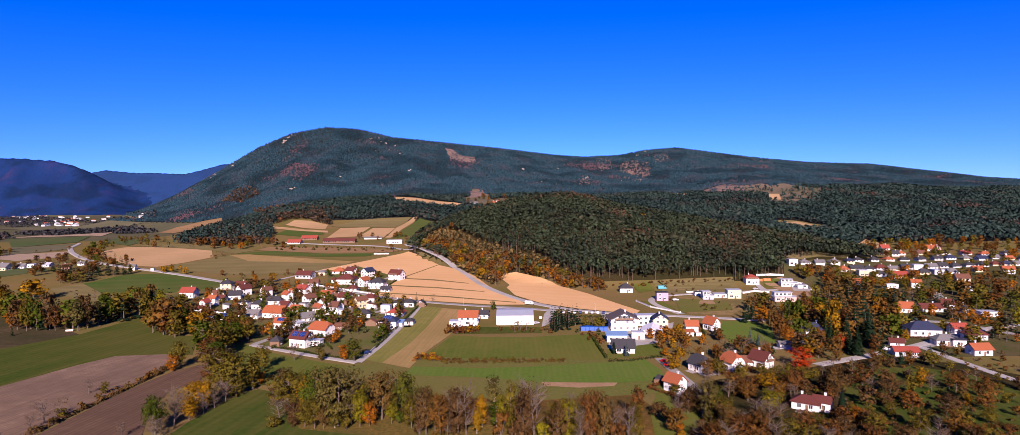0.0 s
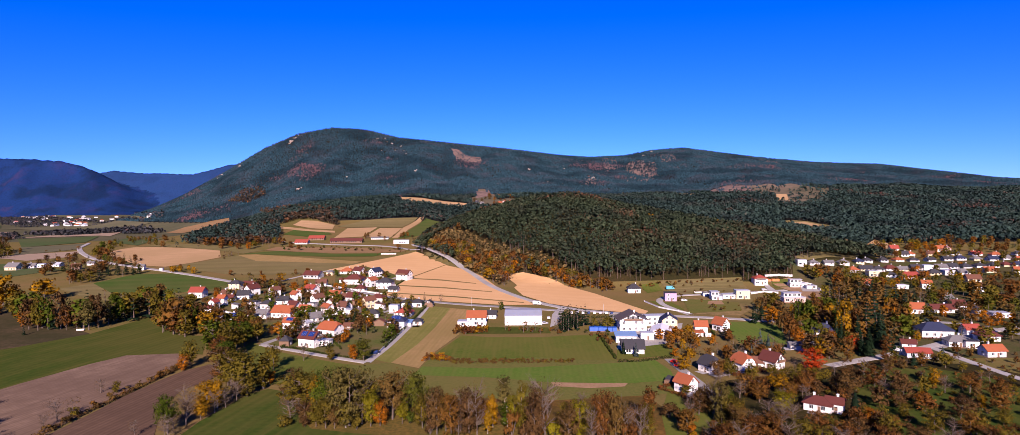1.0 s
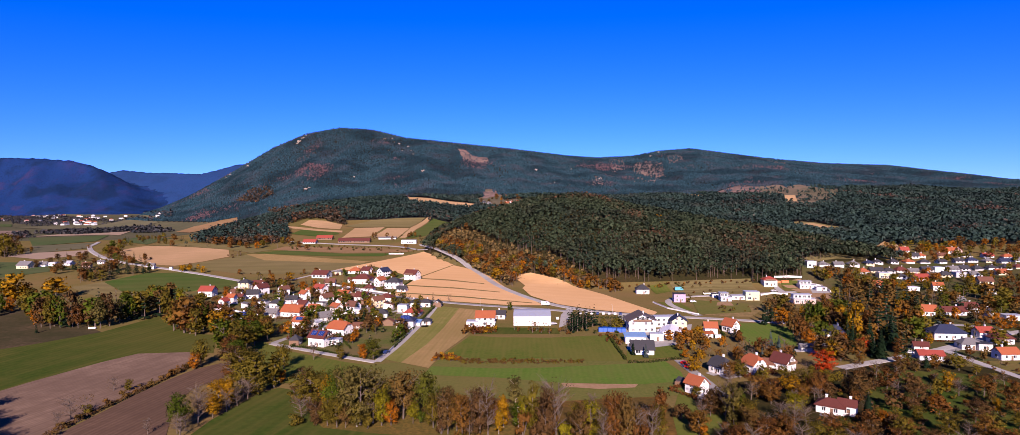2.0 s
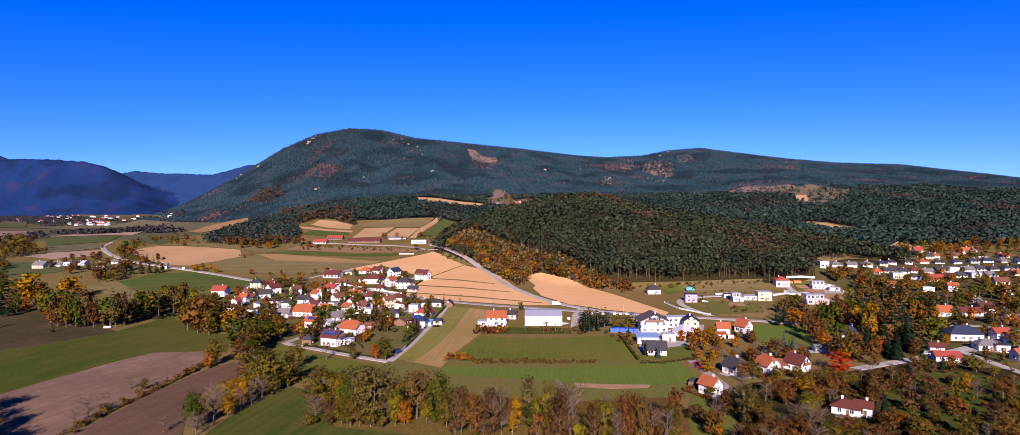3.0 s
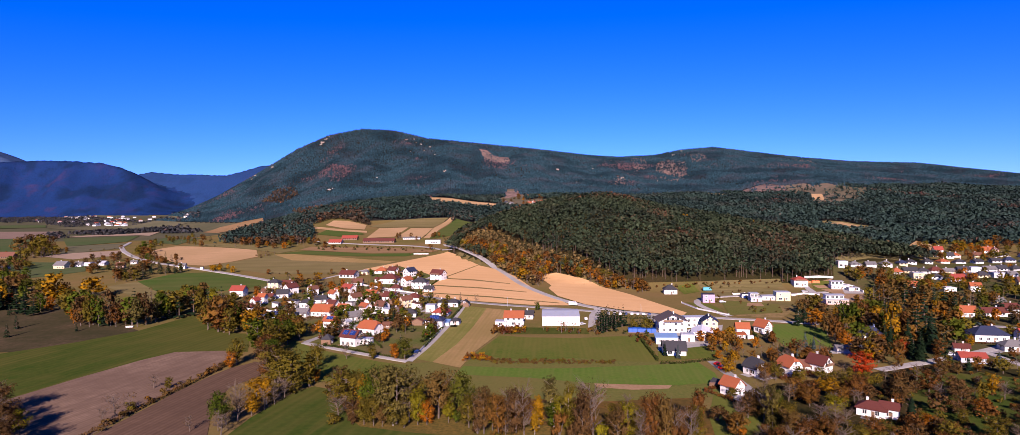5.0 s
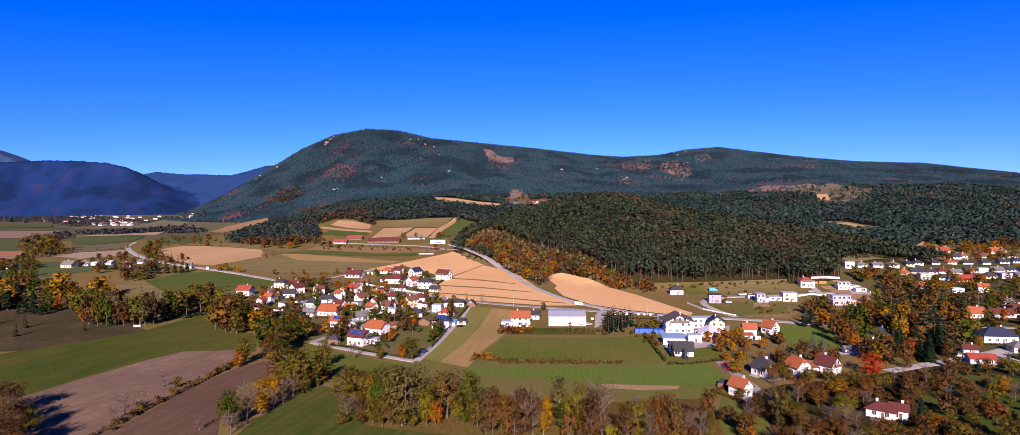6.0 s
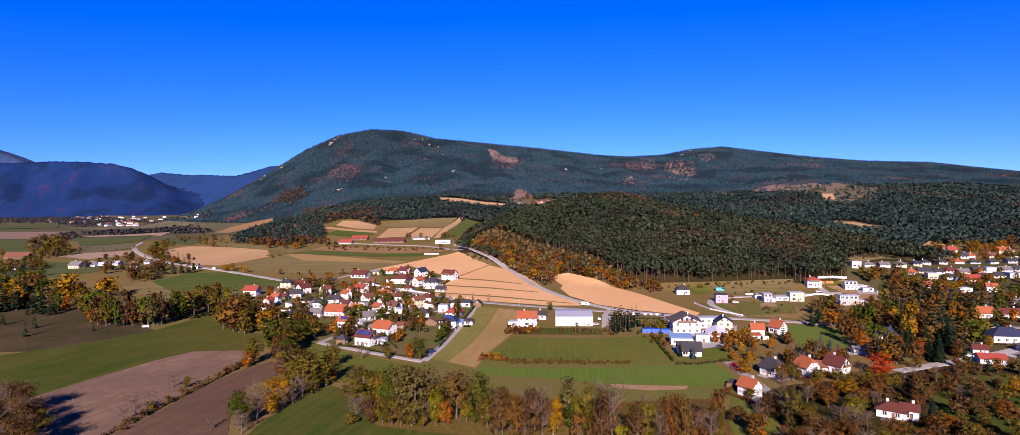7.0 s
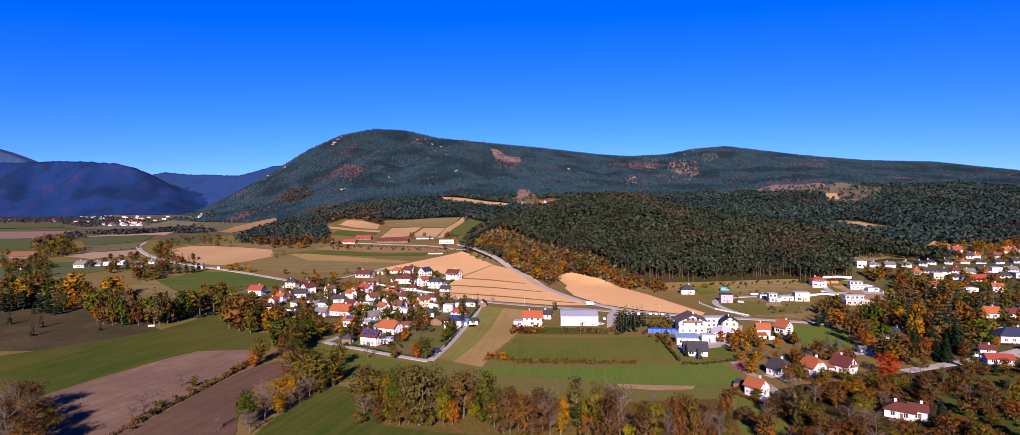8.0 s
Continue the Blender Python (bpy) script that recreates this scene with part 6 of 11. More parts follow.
house(-127.8, 464.5, -22, 10.4, 7.7, 2.8, 2.8, "gable", "tile_orange", "wall_cream")
house(-117.2, 453.3, -10, 5.5, 4.7, 3.0, 1.9, "gable", "tile_brown", "wall_white")
house(-117.8, 406.9, -38, 7.2, 5.3, 4.0, 2.1, "gable", "tile_orange", "wall_white", balcony=True)
house(-122.0, 434.2, 62, 5.5, 4.7, 3.1, 1.9, "gable", "tile_brown", "wall_white")
house(-117.6, 378.6, 40, 8.9, 6.6, 3.1, 2.6, "gable", "tile_grey", "wall_white")
house(-125.6, 359.3, -14, 7.9, 5.9, 4.1, 2.3, "gable", "tile_orange", "wall_white", solar='one')
house(-97.1, 340.4, -24, 11.4, 8.4, 3.9, 3.4, "half", "tile_orange", "wall_white")
house(-100.0, 313.4, -22, 9.7, 7.2, 4.9, 2.9, "gable", "tile_maroon", "wall_white", solar='two', balcony='gable')
house(-150.3, 591.1, -5, 12.1, 8.9, 2.8, 2.8, "hip", "tile_orange", "wall_white", fine=False)
house(-137.8, 586.5, -30, 10.0, 7.4, 3.8, 3.0, "gable", "tile_maroon", "wall_white", fine=False)
house(-118.7, 569.7, 55, 10.1, 7.5, 5.3, 3.0, "gable", "tile_blue", "wall_white", fine=False)
house(-129.0, 531.7, -8, 15.0, 11.1, 4.6, 3.6, "hip", "tile_maroon", "wall_white")
house(-111.0, 515.7, 60, 8.4, 6.2, 5.6, 2.5, "gable", "tile_orange", "wall_white")
house(-97.4, 505.3, -10, 12.5, 9.2, 5.6, 3.0, "hip", "tile_dark", "wall_white")
house(-88.5, 548.5, -25, 11.8, 8.8, 5.6, 3.5, "gable", "tile_maroon", "wall_white", balcony=True, fine=False)
house(-90.9, 442.0, -12, 9.4, 6.9, 4.1, 2.2, "hip", "tile_maroon", "wall_white")
house(-93.4, 423.0, 40, 7.6, 5.6, 5.6, 2.2, "gable", "tile_brown", "wall_cream")
house(-93.2, 395.7, -12, 8.3, 6.1, 2.5, 2.4, "gable", "tile_taupe", "wall_grey")
house(-66.8, 421.9, -8, 6.7, 5.7, 3.9, 1.8, "hip", "tile_dark", "wall_white")
house(-59.8, 423.8, -10, 7.5, 5.5, 3.5, 1.8, "hip", "tile_dark", "wall_white")
house(-72.8, 406.2, -6, 6.2, 5.3, 4.4, 0.2, "flat", "sheet_grey", "wall_white")
house(-63.9, 393.6, -8, 10.1, 7.5, 2.6, 2.4, "hip", "tile_red", "wall_white")
house(-62.2, 354.4, -6, 10.2, 7.6, 5.0, 2.4, "hip", "tile_blue", "wall_white", solar='one')
house(-93.6, 316.0, -8, 7.11, 4.74, 2.3926, 0.249, "flat", "sheet_grey", "wall_white", chimney=False, label='low white garage with grey flat roof', name='garage', category='garage')
house(-58.2, 360.4, -4, 7.11, 5.53, 2.3926, 0.747, "mono", "sheet_blue", "wall_white", chimney=False, label='blue-roofed carport beside a white house', name='carport', category='carport', windows='')
house(-90.3, 355.0, 0, 5.53, 3.95, 2.2217, 1.245, "gable", "tile_brown", "timber", name='shed', category='shed', label='small brown timber garden shed', chimney=False, windows='f')

# hall and buildings in the middle
house(-15.7, 360.3, -4, 11.1, 8.14, 5.3755, 3.12, "gable", "tile_orange", "wall_white")
house(-23.4, 357.4, -4, 6.66, 5.92, 2.8118, 0.234, "flat", "sheet_grey", "wall_white", chimney=False, label='white flat-roofed annex with terrace', name='annex', category='annex')
house(-9.6, 380.9, -6, 11.1, 6.66, 2.9772, 1.95, "gable", "tile_dark", "wall_white")
house(12.3, 368.9, -2, 22, 24, 5.432, 1.248, "gable", "sheet_grey", "wall_white", chimney=False, windows='', over=0.2, name='hall', category='hall', label='large white hall with pale grey sheet roof')
house(72.7, 341.2, -92, 11.84, 14.8, 6.7814, 3.432, "gable", "tile_taupe", "wall_white", rich=1.0, over=1.3, balcony='gable', label='big white inn with broad taupe gable roof and balcony', name='inn', category='inn')
house(89.5, 352.0, 0, 13.32, 6.66, 5.3755, 0.312, "flat", "sheet_grey", "wall_white", label='long white wing with flat roof', name='wing', category='building')
house(94.3, 341.5, 80, 8.88, 8.14, 5.789, 2.808, "gable", "tile_blue", "wall_cream", solar='one')
house(85.2, 324.6, 72, 16.0, 10.6, 3.2, 1.9, "gable", "sheet_white", "wall_white", chimney=False, windows='lr', over=0.3, label='white workshop with pale sheet-metal gable roof', name='workshop', category='workshop')
house(75.6, 317.0, -8, 6.66, 5.18, 3.308, 0.234, "flat", "sheet_grey", "wall_white", chimney=False, windows='', label='small white flat-roofed store', name='store', category='store')
house(62.0, 289.9, -6, 10.36, 7.4, 2.9772, 3.276, "gable", "tile_dark", "wall_white", label='white bungalow with dark grey gable roof', rich=0.8)
house(63.3, 312.4, -4, 10.36, 5.92, 3.4734, 0.936, "mono", "sheet_blue", "wall_white", chimney=False, name='workshop', category='workshop', label='workshop with blue sheet-metal roof')
house(69.3, 229.5, -58, 6.6, 5.61, 4.0716, 2.52, "gable", "tile_orange", "wall_white", rich=0.8, balcony=False)
house(67.1, 240.0, -58, 3.3, 2.64, 1.8792, 0.84, "gable", "tile_dark", "timber", name='shed', category='shed', label='small dark timber shed', chimney=False, windows='')
house(88.0, 256.2, -65, 7.26, 6.6, 3.6018, 3.22, "half", "tile_dark", "wall_white", balcony='gable')
house(102.0, 255.9, -70, 7.26, 6.6, 4.3848, 3.22, "half", "tile_orange", "wall_white", rich=0.8)
house(110.5, 263.4, -15, 5.94, 4.62, 2.1924, 1.82, "gable", "tile_brown", "wall_white", name='garage', category='garage', label='low garage with brown tiled roof', chimney=False, windows='f')
house(116.6, 260.4, -60, 7.92, 6.6, 3.7584, 3.08, "gable", "tile_maroon", "wall_white", balcony='gable')
house(109.0, 331.4, -8, 6.6, 5.28, 3.915, 2.38, "gable", "tile_orange", "wall_white")
house(121.8, 335.5, -62, 7.26, 5.94, 3.915, 3.22, "gable", "tile_orange", "wall_white")
house(104.6, 320.9, -5, 3.96, 2.64, 2.349, 0.7, "mono", "tile_orange", "wall_white", chimney=False, name='annex', category='annex', label='small annex with orange roof')

# houses under the wood
house(102.3, 468.5, -3, 9.62, 7.4, 3.8042, 2.808, "hip", "tile_dark", "wall_white")
house(120.7, 432.7, -6, 8.14, 6.66, 5.4582, 0.234, "flat", "tile_dark", "wall_lilac", label='lilac cube house with dark flat roof')
house(154.3, 434.0, -4, 7.6, 7.2, 2.6, 0.234, "flat", "sheet_grey", "wall_blue", upper=(-3.7, 1.6, -2.2, 3.4, 2.6), label='pale blue modern house with flat roof')
house(165.4, 438.7, -4, 9.62, 5.92, 2.481, 0.234, "flat", "sheet_grey", "wall_white", label='low white flat-roofed house')
house(174.2, 436.5, -5, 9.62, 7.4, 5.789, 0.234, "flat", "sheet_grey", "wall_lime", label='lime-green modern house with flat roof')
house(152.6, 448.4, -3, 5.92, 4.44, 2.481, 0.234, "flat", "tile_dark", "wall_white")
house(211.7, 492.9, -6, 10.36, 8.88, 4.962, 2.34, "hip", "tile_red", "wall_white", balcony=True)
house(238.2, 483.6, -8, 13.0, 8.4, 2.7, 0.201, "flat", "sheet_grey", "wall_white", upper=(-5.8, 3.0, -1.0, 3.8, 2.5), label='modern white flat-roofed bungalow with terrace')
house(204.5, 422.0, -6, 14.8, 8.88, 2.9, 0.234, "flat", "sheet_grey", "wall_pink", upper=(-6.4, 5.2, -1.2, 4.0, 2.6), label='unfinished pinkish flat-roofed building')
house(243.8, 472.9, -8, 7.56, 5.04, 2.2995, 0.201, "flat", "sheet_grey", "wall_white")

# houses among the trees
house(109.0, 207.3, -38, 8.58, 5.94, 2.9754, 1.68, "hip", "tile_maroon", "wall_white", balcony=False, label='white bungalow with maroon hipped roof')
house(113.6, 205.2, -38, 5.28, 4.62, 3.6018, 1.4, "gable", "tile_maroon", "wall_white", label='white bungalow wing with maroon roof')
house(226.7, 313.8, -10, 15.18, 9.24, 3.915, 3.22, "hip", "tile_blue", "wall_white", label='broad white house with slate-blue hipped roof')
house(189.6, 273.4, -15, 9.9, 5.94, 2.6622, 1.54, "gable", "tile_red", "wall_blue", label='pale bungalow with red roof')
house(197.6, 291.3, -20, 5.94, 4.62, 2.349, 1.4, "gable", "tile_maroon", "wall_white")
house(260.5, 375.8, -15, 8.14, 6.66, 3.308, 3.12, "gable", "tile_orange", "wall_white")
house(276.7, 376.4, -5, 13.32, 5.92, 2.8118, 2.34, "gable", "tile_maroon", "wall_white")
house(293.1, 385.9, -5, 10.36, 6.66, 3.308, 2.73, "gable", "tile_maroon", "wall_white")
house(222.2, 292.4, -10, 9.24, 6.6, 2.9754, 2.1, "hip", "tile_grey", "wall_white")
house(226.3, 288.8, -10, 5.94, 5.28, 3.132, 0.21, "flat", "tile_dark", "wall_white")
house(248.3, 316.5, 0, 7.92, 5.94, 3.132, 2.1, "gable", "tile_red", "wall_white")
house(224.2, 272.9, 0, 8.58, 5.94, 3.132, 2.1, "gable", "tile_orange", "wall_white")
house(245.6, 302.1, 0, 9.24, 6.6, 3.132, 2.45, "hip", "tile_maroon", "wall_white")
house(170.6, 317.9, -12, 9.9, 7.92, 3.4452, 3.22, "hip", "tile_blue", "wall_white")
house(144.8, 291.3, -6, 11.22, 4.62, 2.349, 0.98, "gable", "tile_grey", "wall_grey")
house(309.4, 415.3, 5, 6.66, 5.18, 2.481, 1.95, "gable", "tile_grey", "wall_cream")

# town rows
house(268.6, 538.2, -6, 7.65137, 6.88668, 2.40938, 2.53178, "flat", "sheet_grey", "wall_white", group='houses of the town', fine=False)
house(281.5, 542.6, 5, 9.27285, 7.02317, 1.69635, 2.18425, "hip", "tile_grey", "wall_white", group='houses of the town', fine=False)
house(297.2, 545.5, -8, 7.99712, 7.07799, 1.78341, 2.01143, "gable", "tile_grey", "wall_white", group='houses of the town', fine=False)
house(313.4, 550.2, -4, 8.47131, 7.51146, 2.09961, 2.55498, "hip", "tile_grey", "wall_white", group='houses of the town', fine=False)
house(337.2, 565.8, 0, 7.62795, 6.82278, 2.40359, 2.2221, "hip", "tile_blue", "wall_cream", group='houses of the town', fine=False)
house(310.1, 528.9, 0, 7.76797, 6.74774, 1.9209, 2.56992, "hip", "tile_orange", "wall_grey", group='houses of the town', fine=False)
house(326.4, 537.0, -8, 10.55, 6.75063, 1.99619, 2.45145, "gable", "tile_dark", "wall_cream", group='houses of the town', fine=False)
house(339.2, 539.7, -8, 9.78944, 7.08588, 2.41784, 2.10569, "hip", "tile_dark", "wall_grey", group='houses of the town', fine=False)
house(357.0, 550.0, 0, 10.0031, 6.43615, 2.25995, 2.65097, "hip", "tile_maroon", "wall_white", group='houses of the town', fine=False)
house(369.5, 551.5, 0, 9.17557, 6.75691, 1.79989, 2.23164, "gable", "tile_grey", "wall_cream", group='houses of the town', fine=False)
house(389.6, 562.1, -4, 9.83158, 6.68972, 2.05713, 2.58898, "gable", "tile_dark", "wall_grey", group='houses of the town', fine=False)
house(399.4, 561.7, 0, 8.99535, 6.83141, 1.729, 2.74652, "flat", "sheet_grey", "wall_white", group='houses of the town', fine=False)
house(417.3, 567.8, -4, 10.6511, 7.0107, 1.78807, 2.73078, "gable", "tile_grey", "wall_white", group='houses of the town', fine=False)
house(428.4, 568.3, 5, 8.48866, 6.87098, 2.45226, 2.69521, "gable", "tile_dark", "wall_grey", group='houses of the town', fine=False)
house(443.1, 570.5, 0, 9.04075, 7.43634, 1.77258, 2.67093, "hip", "tile_dark", "wall_grey", group='houses of the town', fine=False)
house(458.9, 573.1, 0, 9.18281, 6.99061, 2.07171, 2.06074, "hip", "tile_dark", "wall_white", group='houses of the town', fine=False)
house(472.1, 572.9, 5, 8.3943, 7.53601, 2.2351, 2.77934, "hip", "tile_dark", "wall_white", group='houses of the town', fine=False)
house(488.4, 577.3, 0, 8.5866, 6.64484, 1.90769, 2.41228, "hip", "tile_maroon", "wall_cream", group='houses of the town', fine=False)
house(498.5, 575.9, 0, 10.4653, 6.51732, 2.35083, 2.37163, "hip", "tile_blue", "wall_cream", group='houses of the town', fine=False)
house(510.6, 575.7, -4, 10.1954, 7.4811, 2.0521, 2.56591, "gable", "tile_grey", "wall_white", group='houses of the town', fine=False)
house(520.8, 572.8, 5, 8.5134, 6.99704, 2.35095, 2.22765, "gable", "tile_maroon", "wall_white", group='houses of the town', fine=False)
house(320.9, 517.9, -8, 8.66414, 7.49965, 2.34231, 2.70659, "flat", "sheet_grey", "wall_cream", group='houses of the town')
house(338.4, 521.8, -8, 8.49014, 6.94594, 2.41532, 2.24573, "hip", "tile_dark", "wall_white", group='houses of the town', fine=False)
house(352.5, 524.1, 0, 9.03254, 6.49754, 1.97968, 2.39353, "hip", "tile_maroon", "wall_white", group='houses of the town', fine=False)
house(369.8, 529.6, 5, 7.89994, 7.01292, 2.15783, 2.12312, "gable", "tile_dark", "wall_grey", group='houses of the town', fine=False)
house(384.8, 532.6, 5, 10.6232, 6.77852, 2.42301, 2.74465, "hip", "tile_dark", "wall_cream", group='houses of the town', fine=False)
house(397.3, 531.9, 0, 9.10903, 6.66086, 2.05187, 2.108, "flat", "sheet_grey", "wall_grey", group='houses of the town', fine=False)
house(412.5, 536.0, 5, 7.60159, 6.97103, 1.89616, 2.76194, "gable", "tile_grey", "wall_white", group='houses of the town', fine=False)
house(357.6, 585.7, -4, 8.13672, 6.53346, 2.30108, 2.06405, "hip", "tile_dark", "wall_white", group='houses of the town', fine=False)
house(383.4, 601.8, 0, 7.74132, 7.02482, 2.2553, 2.71628, "hip", "tile_dark", "wall_white", group='houses of the town', fine=False)
house(407.2, 614.6, 5, 9.10218, 7.48256, 1.97312, 2.05482, "hip", "tile_orange", "wall_white", group='houses of the town', fine=False)
house(425.7, 617.9, -6, 9.29213, 6.57794, 1.73473, 2.19945, "hip", "tile_dark", "wall_white", group='houses of the town', fine=False)
house(441.8, 615.9, 5, 8.12486, 7.19875, 2.18837, 2.07854, "gable", "tile_dark", "wall_white", group='houses of the town', fine=False)
house(462.1, 619.2, -4, 8.78803, 6.88292, 2.42467, 2.09649, "gable", "tile_dark", "wall_grey", group='houses of the town', fine=False)
house(478.4, 622.9, -4, 9.92126, 6.40556, 2.38489, 2.40512, "hip", "tile_blue", "wall_white", group='houses of the town', fine=False)
house(493.3, 620.2, 0, 8.60979, 7.07333, 1.95356, 2.32014, "hip", "tile_grey", "wall_cream", group='houses of the town', fine=False)
house(506.1, 615.5, 0, 9.1901, 7.04671, 2.1257, 2.60509, "gable", "tile_blue", "wall_white", group='houses of the town', fine=False)
house(526.2, 623.1, -4, 7.68428, 7.42046, 2.05498, 2.62132, "gable", "tile_grey", "wall_grey", group='houses of the town', fine=False)
house(533.9, 614.0, 5, 8.57826, 6.88199, 1.83316, 2.5353, "gable", "tile_orange", "wall_cream", group='houses of the town', fine=False)
house(551.4, 613.8, -4, 9.299, 6.4389, 2.31362, 2.6133, "hip", "tile_dark", "wall_white", group='houses of the town', fine=False)
house(575.4, 622.9, 0, 10.5145, 7.16652, 2.20278, 2.38927, "flat", "sheet_grey", "wall_white", group='houses of the town', fine=False)
house(434.7, 668.2, -6, 7.97027, 6.38307, 1.81612, 2.22112, "hip", "tile_red", "wall_cream", group='houses of the town', fine=False)
house(452.8, 663.0, -8, 7.94324, 7.52161, 2.31979, 2.36051, "hip", "tile_orange", "wall_white", group='houses of the town', fine=False)
house(475.0, 661.6, -4, 8.60067, 6.31568, 2.13426, 2.67485, "gable", "tile_brown", "wall_cream", group='houses of the town', fine=False)
house(501.5, 662.5, 5, 9.96875, 6.84754, 2.01548, 2.27812, "gable", "tile_dark", "wall_white", group='houses of the town', fine=False)
house(521.9, 656.6, -8, 9.97763, 7.47973, 2.09454, 2.78961, "gable", "tile_red", "wall_white", group='houses of the town', fine=False)
house(537.8, 649.4, -4, 10.6407, 6.34142, 2.12856, 2.39752, "hip", "tile_orange", "wall_grey", group='houses of the town', fine=False)
house(566.5, 654.0, 0, 9.33166, 6.74981, 2.262, 2.20421, "hip", "tile_dark", "wall_white", group='houses of the town', fine=False)
house(586.5, 645.6, -6, 9.11729, 6.73996, 1.79578, 2.20162, "gable", "tile_orange", "wall_white", group='houses of the town', fine=False)
house(460.3, 701.4, -10, 8.88, 6.66, 3.308, 3.51, "gable", "tile_red", "wall_white", group='houses of the town', fine=False)
house(508.8, 692.7, -10, 8.88, 6.66, 3.308, 3.51, "gable", "tile_orange", "wall_white", group='houses of the town', fine=False)
house(440.7, 654.4, -10, 7.56, 5.67, 3.066, 3.015, "gable", "tile_dark", "wall_white", group='houses of the town', fine=False)
house(290.9, 473.9, -10, 10.3, 7.6, 3.8, 3.0, "gable", "tile_orange", "wall_white", group="houses of the town", fine=True)
house(311.9, 467.6, 0, 9.0, 6.6, 2.6, 0.2, "flat", "sheet_white", "wall_white", group="houses of the town", fine=True)
house(331.1, 466.0, -20, 6.8, 5.1, 4.6, 2.0, "gable", "tile_orange", "wall_white", group="houses of the town", fine=True)
house(351.1, 515.1, -8, 12.0, 8.9, 2.9, 2.9, "gable", "tile_red", "wall_white", group="houses of the town", fine=False)
house(389.7, 493.5, -15, 9.8, 7.3, 3.2, 2.9, "gable", "tile_brown", "wall_cream", group="houses of the town", fine=False)
house(361.0, 452.1, -30, 8.2, 6.1, 4.0, 2.4, "gable", "tile_brown", "wall_white", group="houses of the town", fine=True)
house(292.6, 367.3, -10, 6.6, 5.6, 3.8, 1.8, "hip", "tile_dark", "wall_grey", group="houses of the town", fine=True)
house(299.5, 359.3, -8, 10.1, 7.5, 2.6, 0.2, "flat", "sheet_grey", "wall_white", group="houses of the town", fine=True)
house(460.7, 529.6, -25, 8.6, 6.4, 4.1, 2.6, "gable", "tile_orange", "wall_white", group="houses of the town", fine=False)
house(442.8, 542.4, 0, 10.0, 7.4, 2.6, 2.6, "gable", "tile_orange", "wall_cream", group="houses of the town", fine=False)
house(512.4, 685.5, 60, 8.4, 6.2, 4.6, 2.5, "gable", "tile_orange", "wall_pink", group="houses of the town", fine=False)

# farm and hamlets
house(-764.0, 855.4, -4, 37.8, 11.0, 3.0, 6.0, "gable", "tile_brown", "timber", fine=False, chimney=False, name='barn', category='barn', label='long timber barn with faded brown-red roof')
house(-530.8, 667.7, -8, 13.9, 10.3, 3.9, 3.9, "gable", "tile_grey", "wall_cream", fine=False)
house(-520.6, 679.6, -4, 9.4, 6.9, 2.7, 2.7, "gable", "tile_grey", "wall_white", fine=False)
house(-511.8, 682.8, -4, 8.7, 6.5, 3.7, 0.2, "flat", "sheet_grey", "wall_white", fine=False)
house(-498.2, 685.7, -4, 10.9, 8.0, 2.5, 2.3, "gable", "sheet_grey", "wall_white", fine=False)
house(-451.8, 649.9, 15, 7.9, 5.9, 4.1, 2.4, "gable", "tile_brown", "wall_pink", fine=False)
house(-603.9, 672.9, 10, 9.9, 7.4, 2.5, 2.3, "gable", "tile_dark", "wall_white", fine=False)
house(-461.4, 687.4, 15, 6.4, 5.4, 2.5, 1.6, "gable", "tile_grey", "wall_white", fine=False)
house(-277.7, 850.5, -3, 17.76, 10.36, 2.4, 3.6, "gable", "tile_red", "wall_grey", name='barn', category='barn', label='low grey barn with red roof', chimney=False, fine=False)
house(-270.2, 894.4, 3, 22.2, 10.36, 2.8, 3.6, "gable", "tile_red", "timber", name='barn', category='barn', label='long timber barn with red roof', chimney=False, fine=False)
house(-217.1, 856.1, -1, 44.4, 10.36, 2.9, 3.51, "gable", "tile_maroon", "timber", name='barn', category='barn', label='very long timber barn with dark red roof', chimney=False, fine=False)
house(-137.4, 838.2, 0, 20.72, 7.4, 4.5485, 0.312, "flat", "sheet_grey", "wall_white", name='farm_building', category='building', label='long white flat-roofed farm building', fine=False)
house(-177.8, 893.2, 0, 25.16, 5.92, 1.9848, 1.404, "gable", "tile_grey", "wall_white", name='barn', category='barn', label='low white stable with grey roof', chimney=False, fine=False)
house(-375.0, 635.2, 10, 6.66, 5.18, 4.135, 1.95, "gable", "tile_grey", "wall_white", fine=False)
house(-349.6, 627.0, 0, 2.96, 2.22, 2.481, 0.234, "flat", "tile_grey", "wall_white", windows='', chimney=False, name='bus_shelter', category='shelter', label='small white roadside shelter', fine=False)
house(-52.7, 1375.6, 0, 7, 6.5, 3.0, 2.9, "gable", "tile_dark", "wall_white", group="houses of the hamlet", fine=False)
house(-40.5, 1357.9, 20, 8, 6.5, 3.0, 2.9, "gable", "tile_grey", "wall_white", group="houses of the hamlet", fine=False)
house(0.4, 1367.3, -10, 9, 6.5, 3.0, 2.9, "gable", "tile_orange", "wall_cream", group="houses of the hamlet", fine=False)
house(9.3, 1376.3, 60, 8, 6.5, 3.0, 2.9, "gable", "tile_orange", "wall_white", group="houses of the hamlet", fine=False)
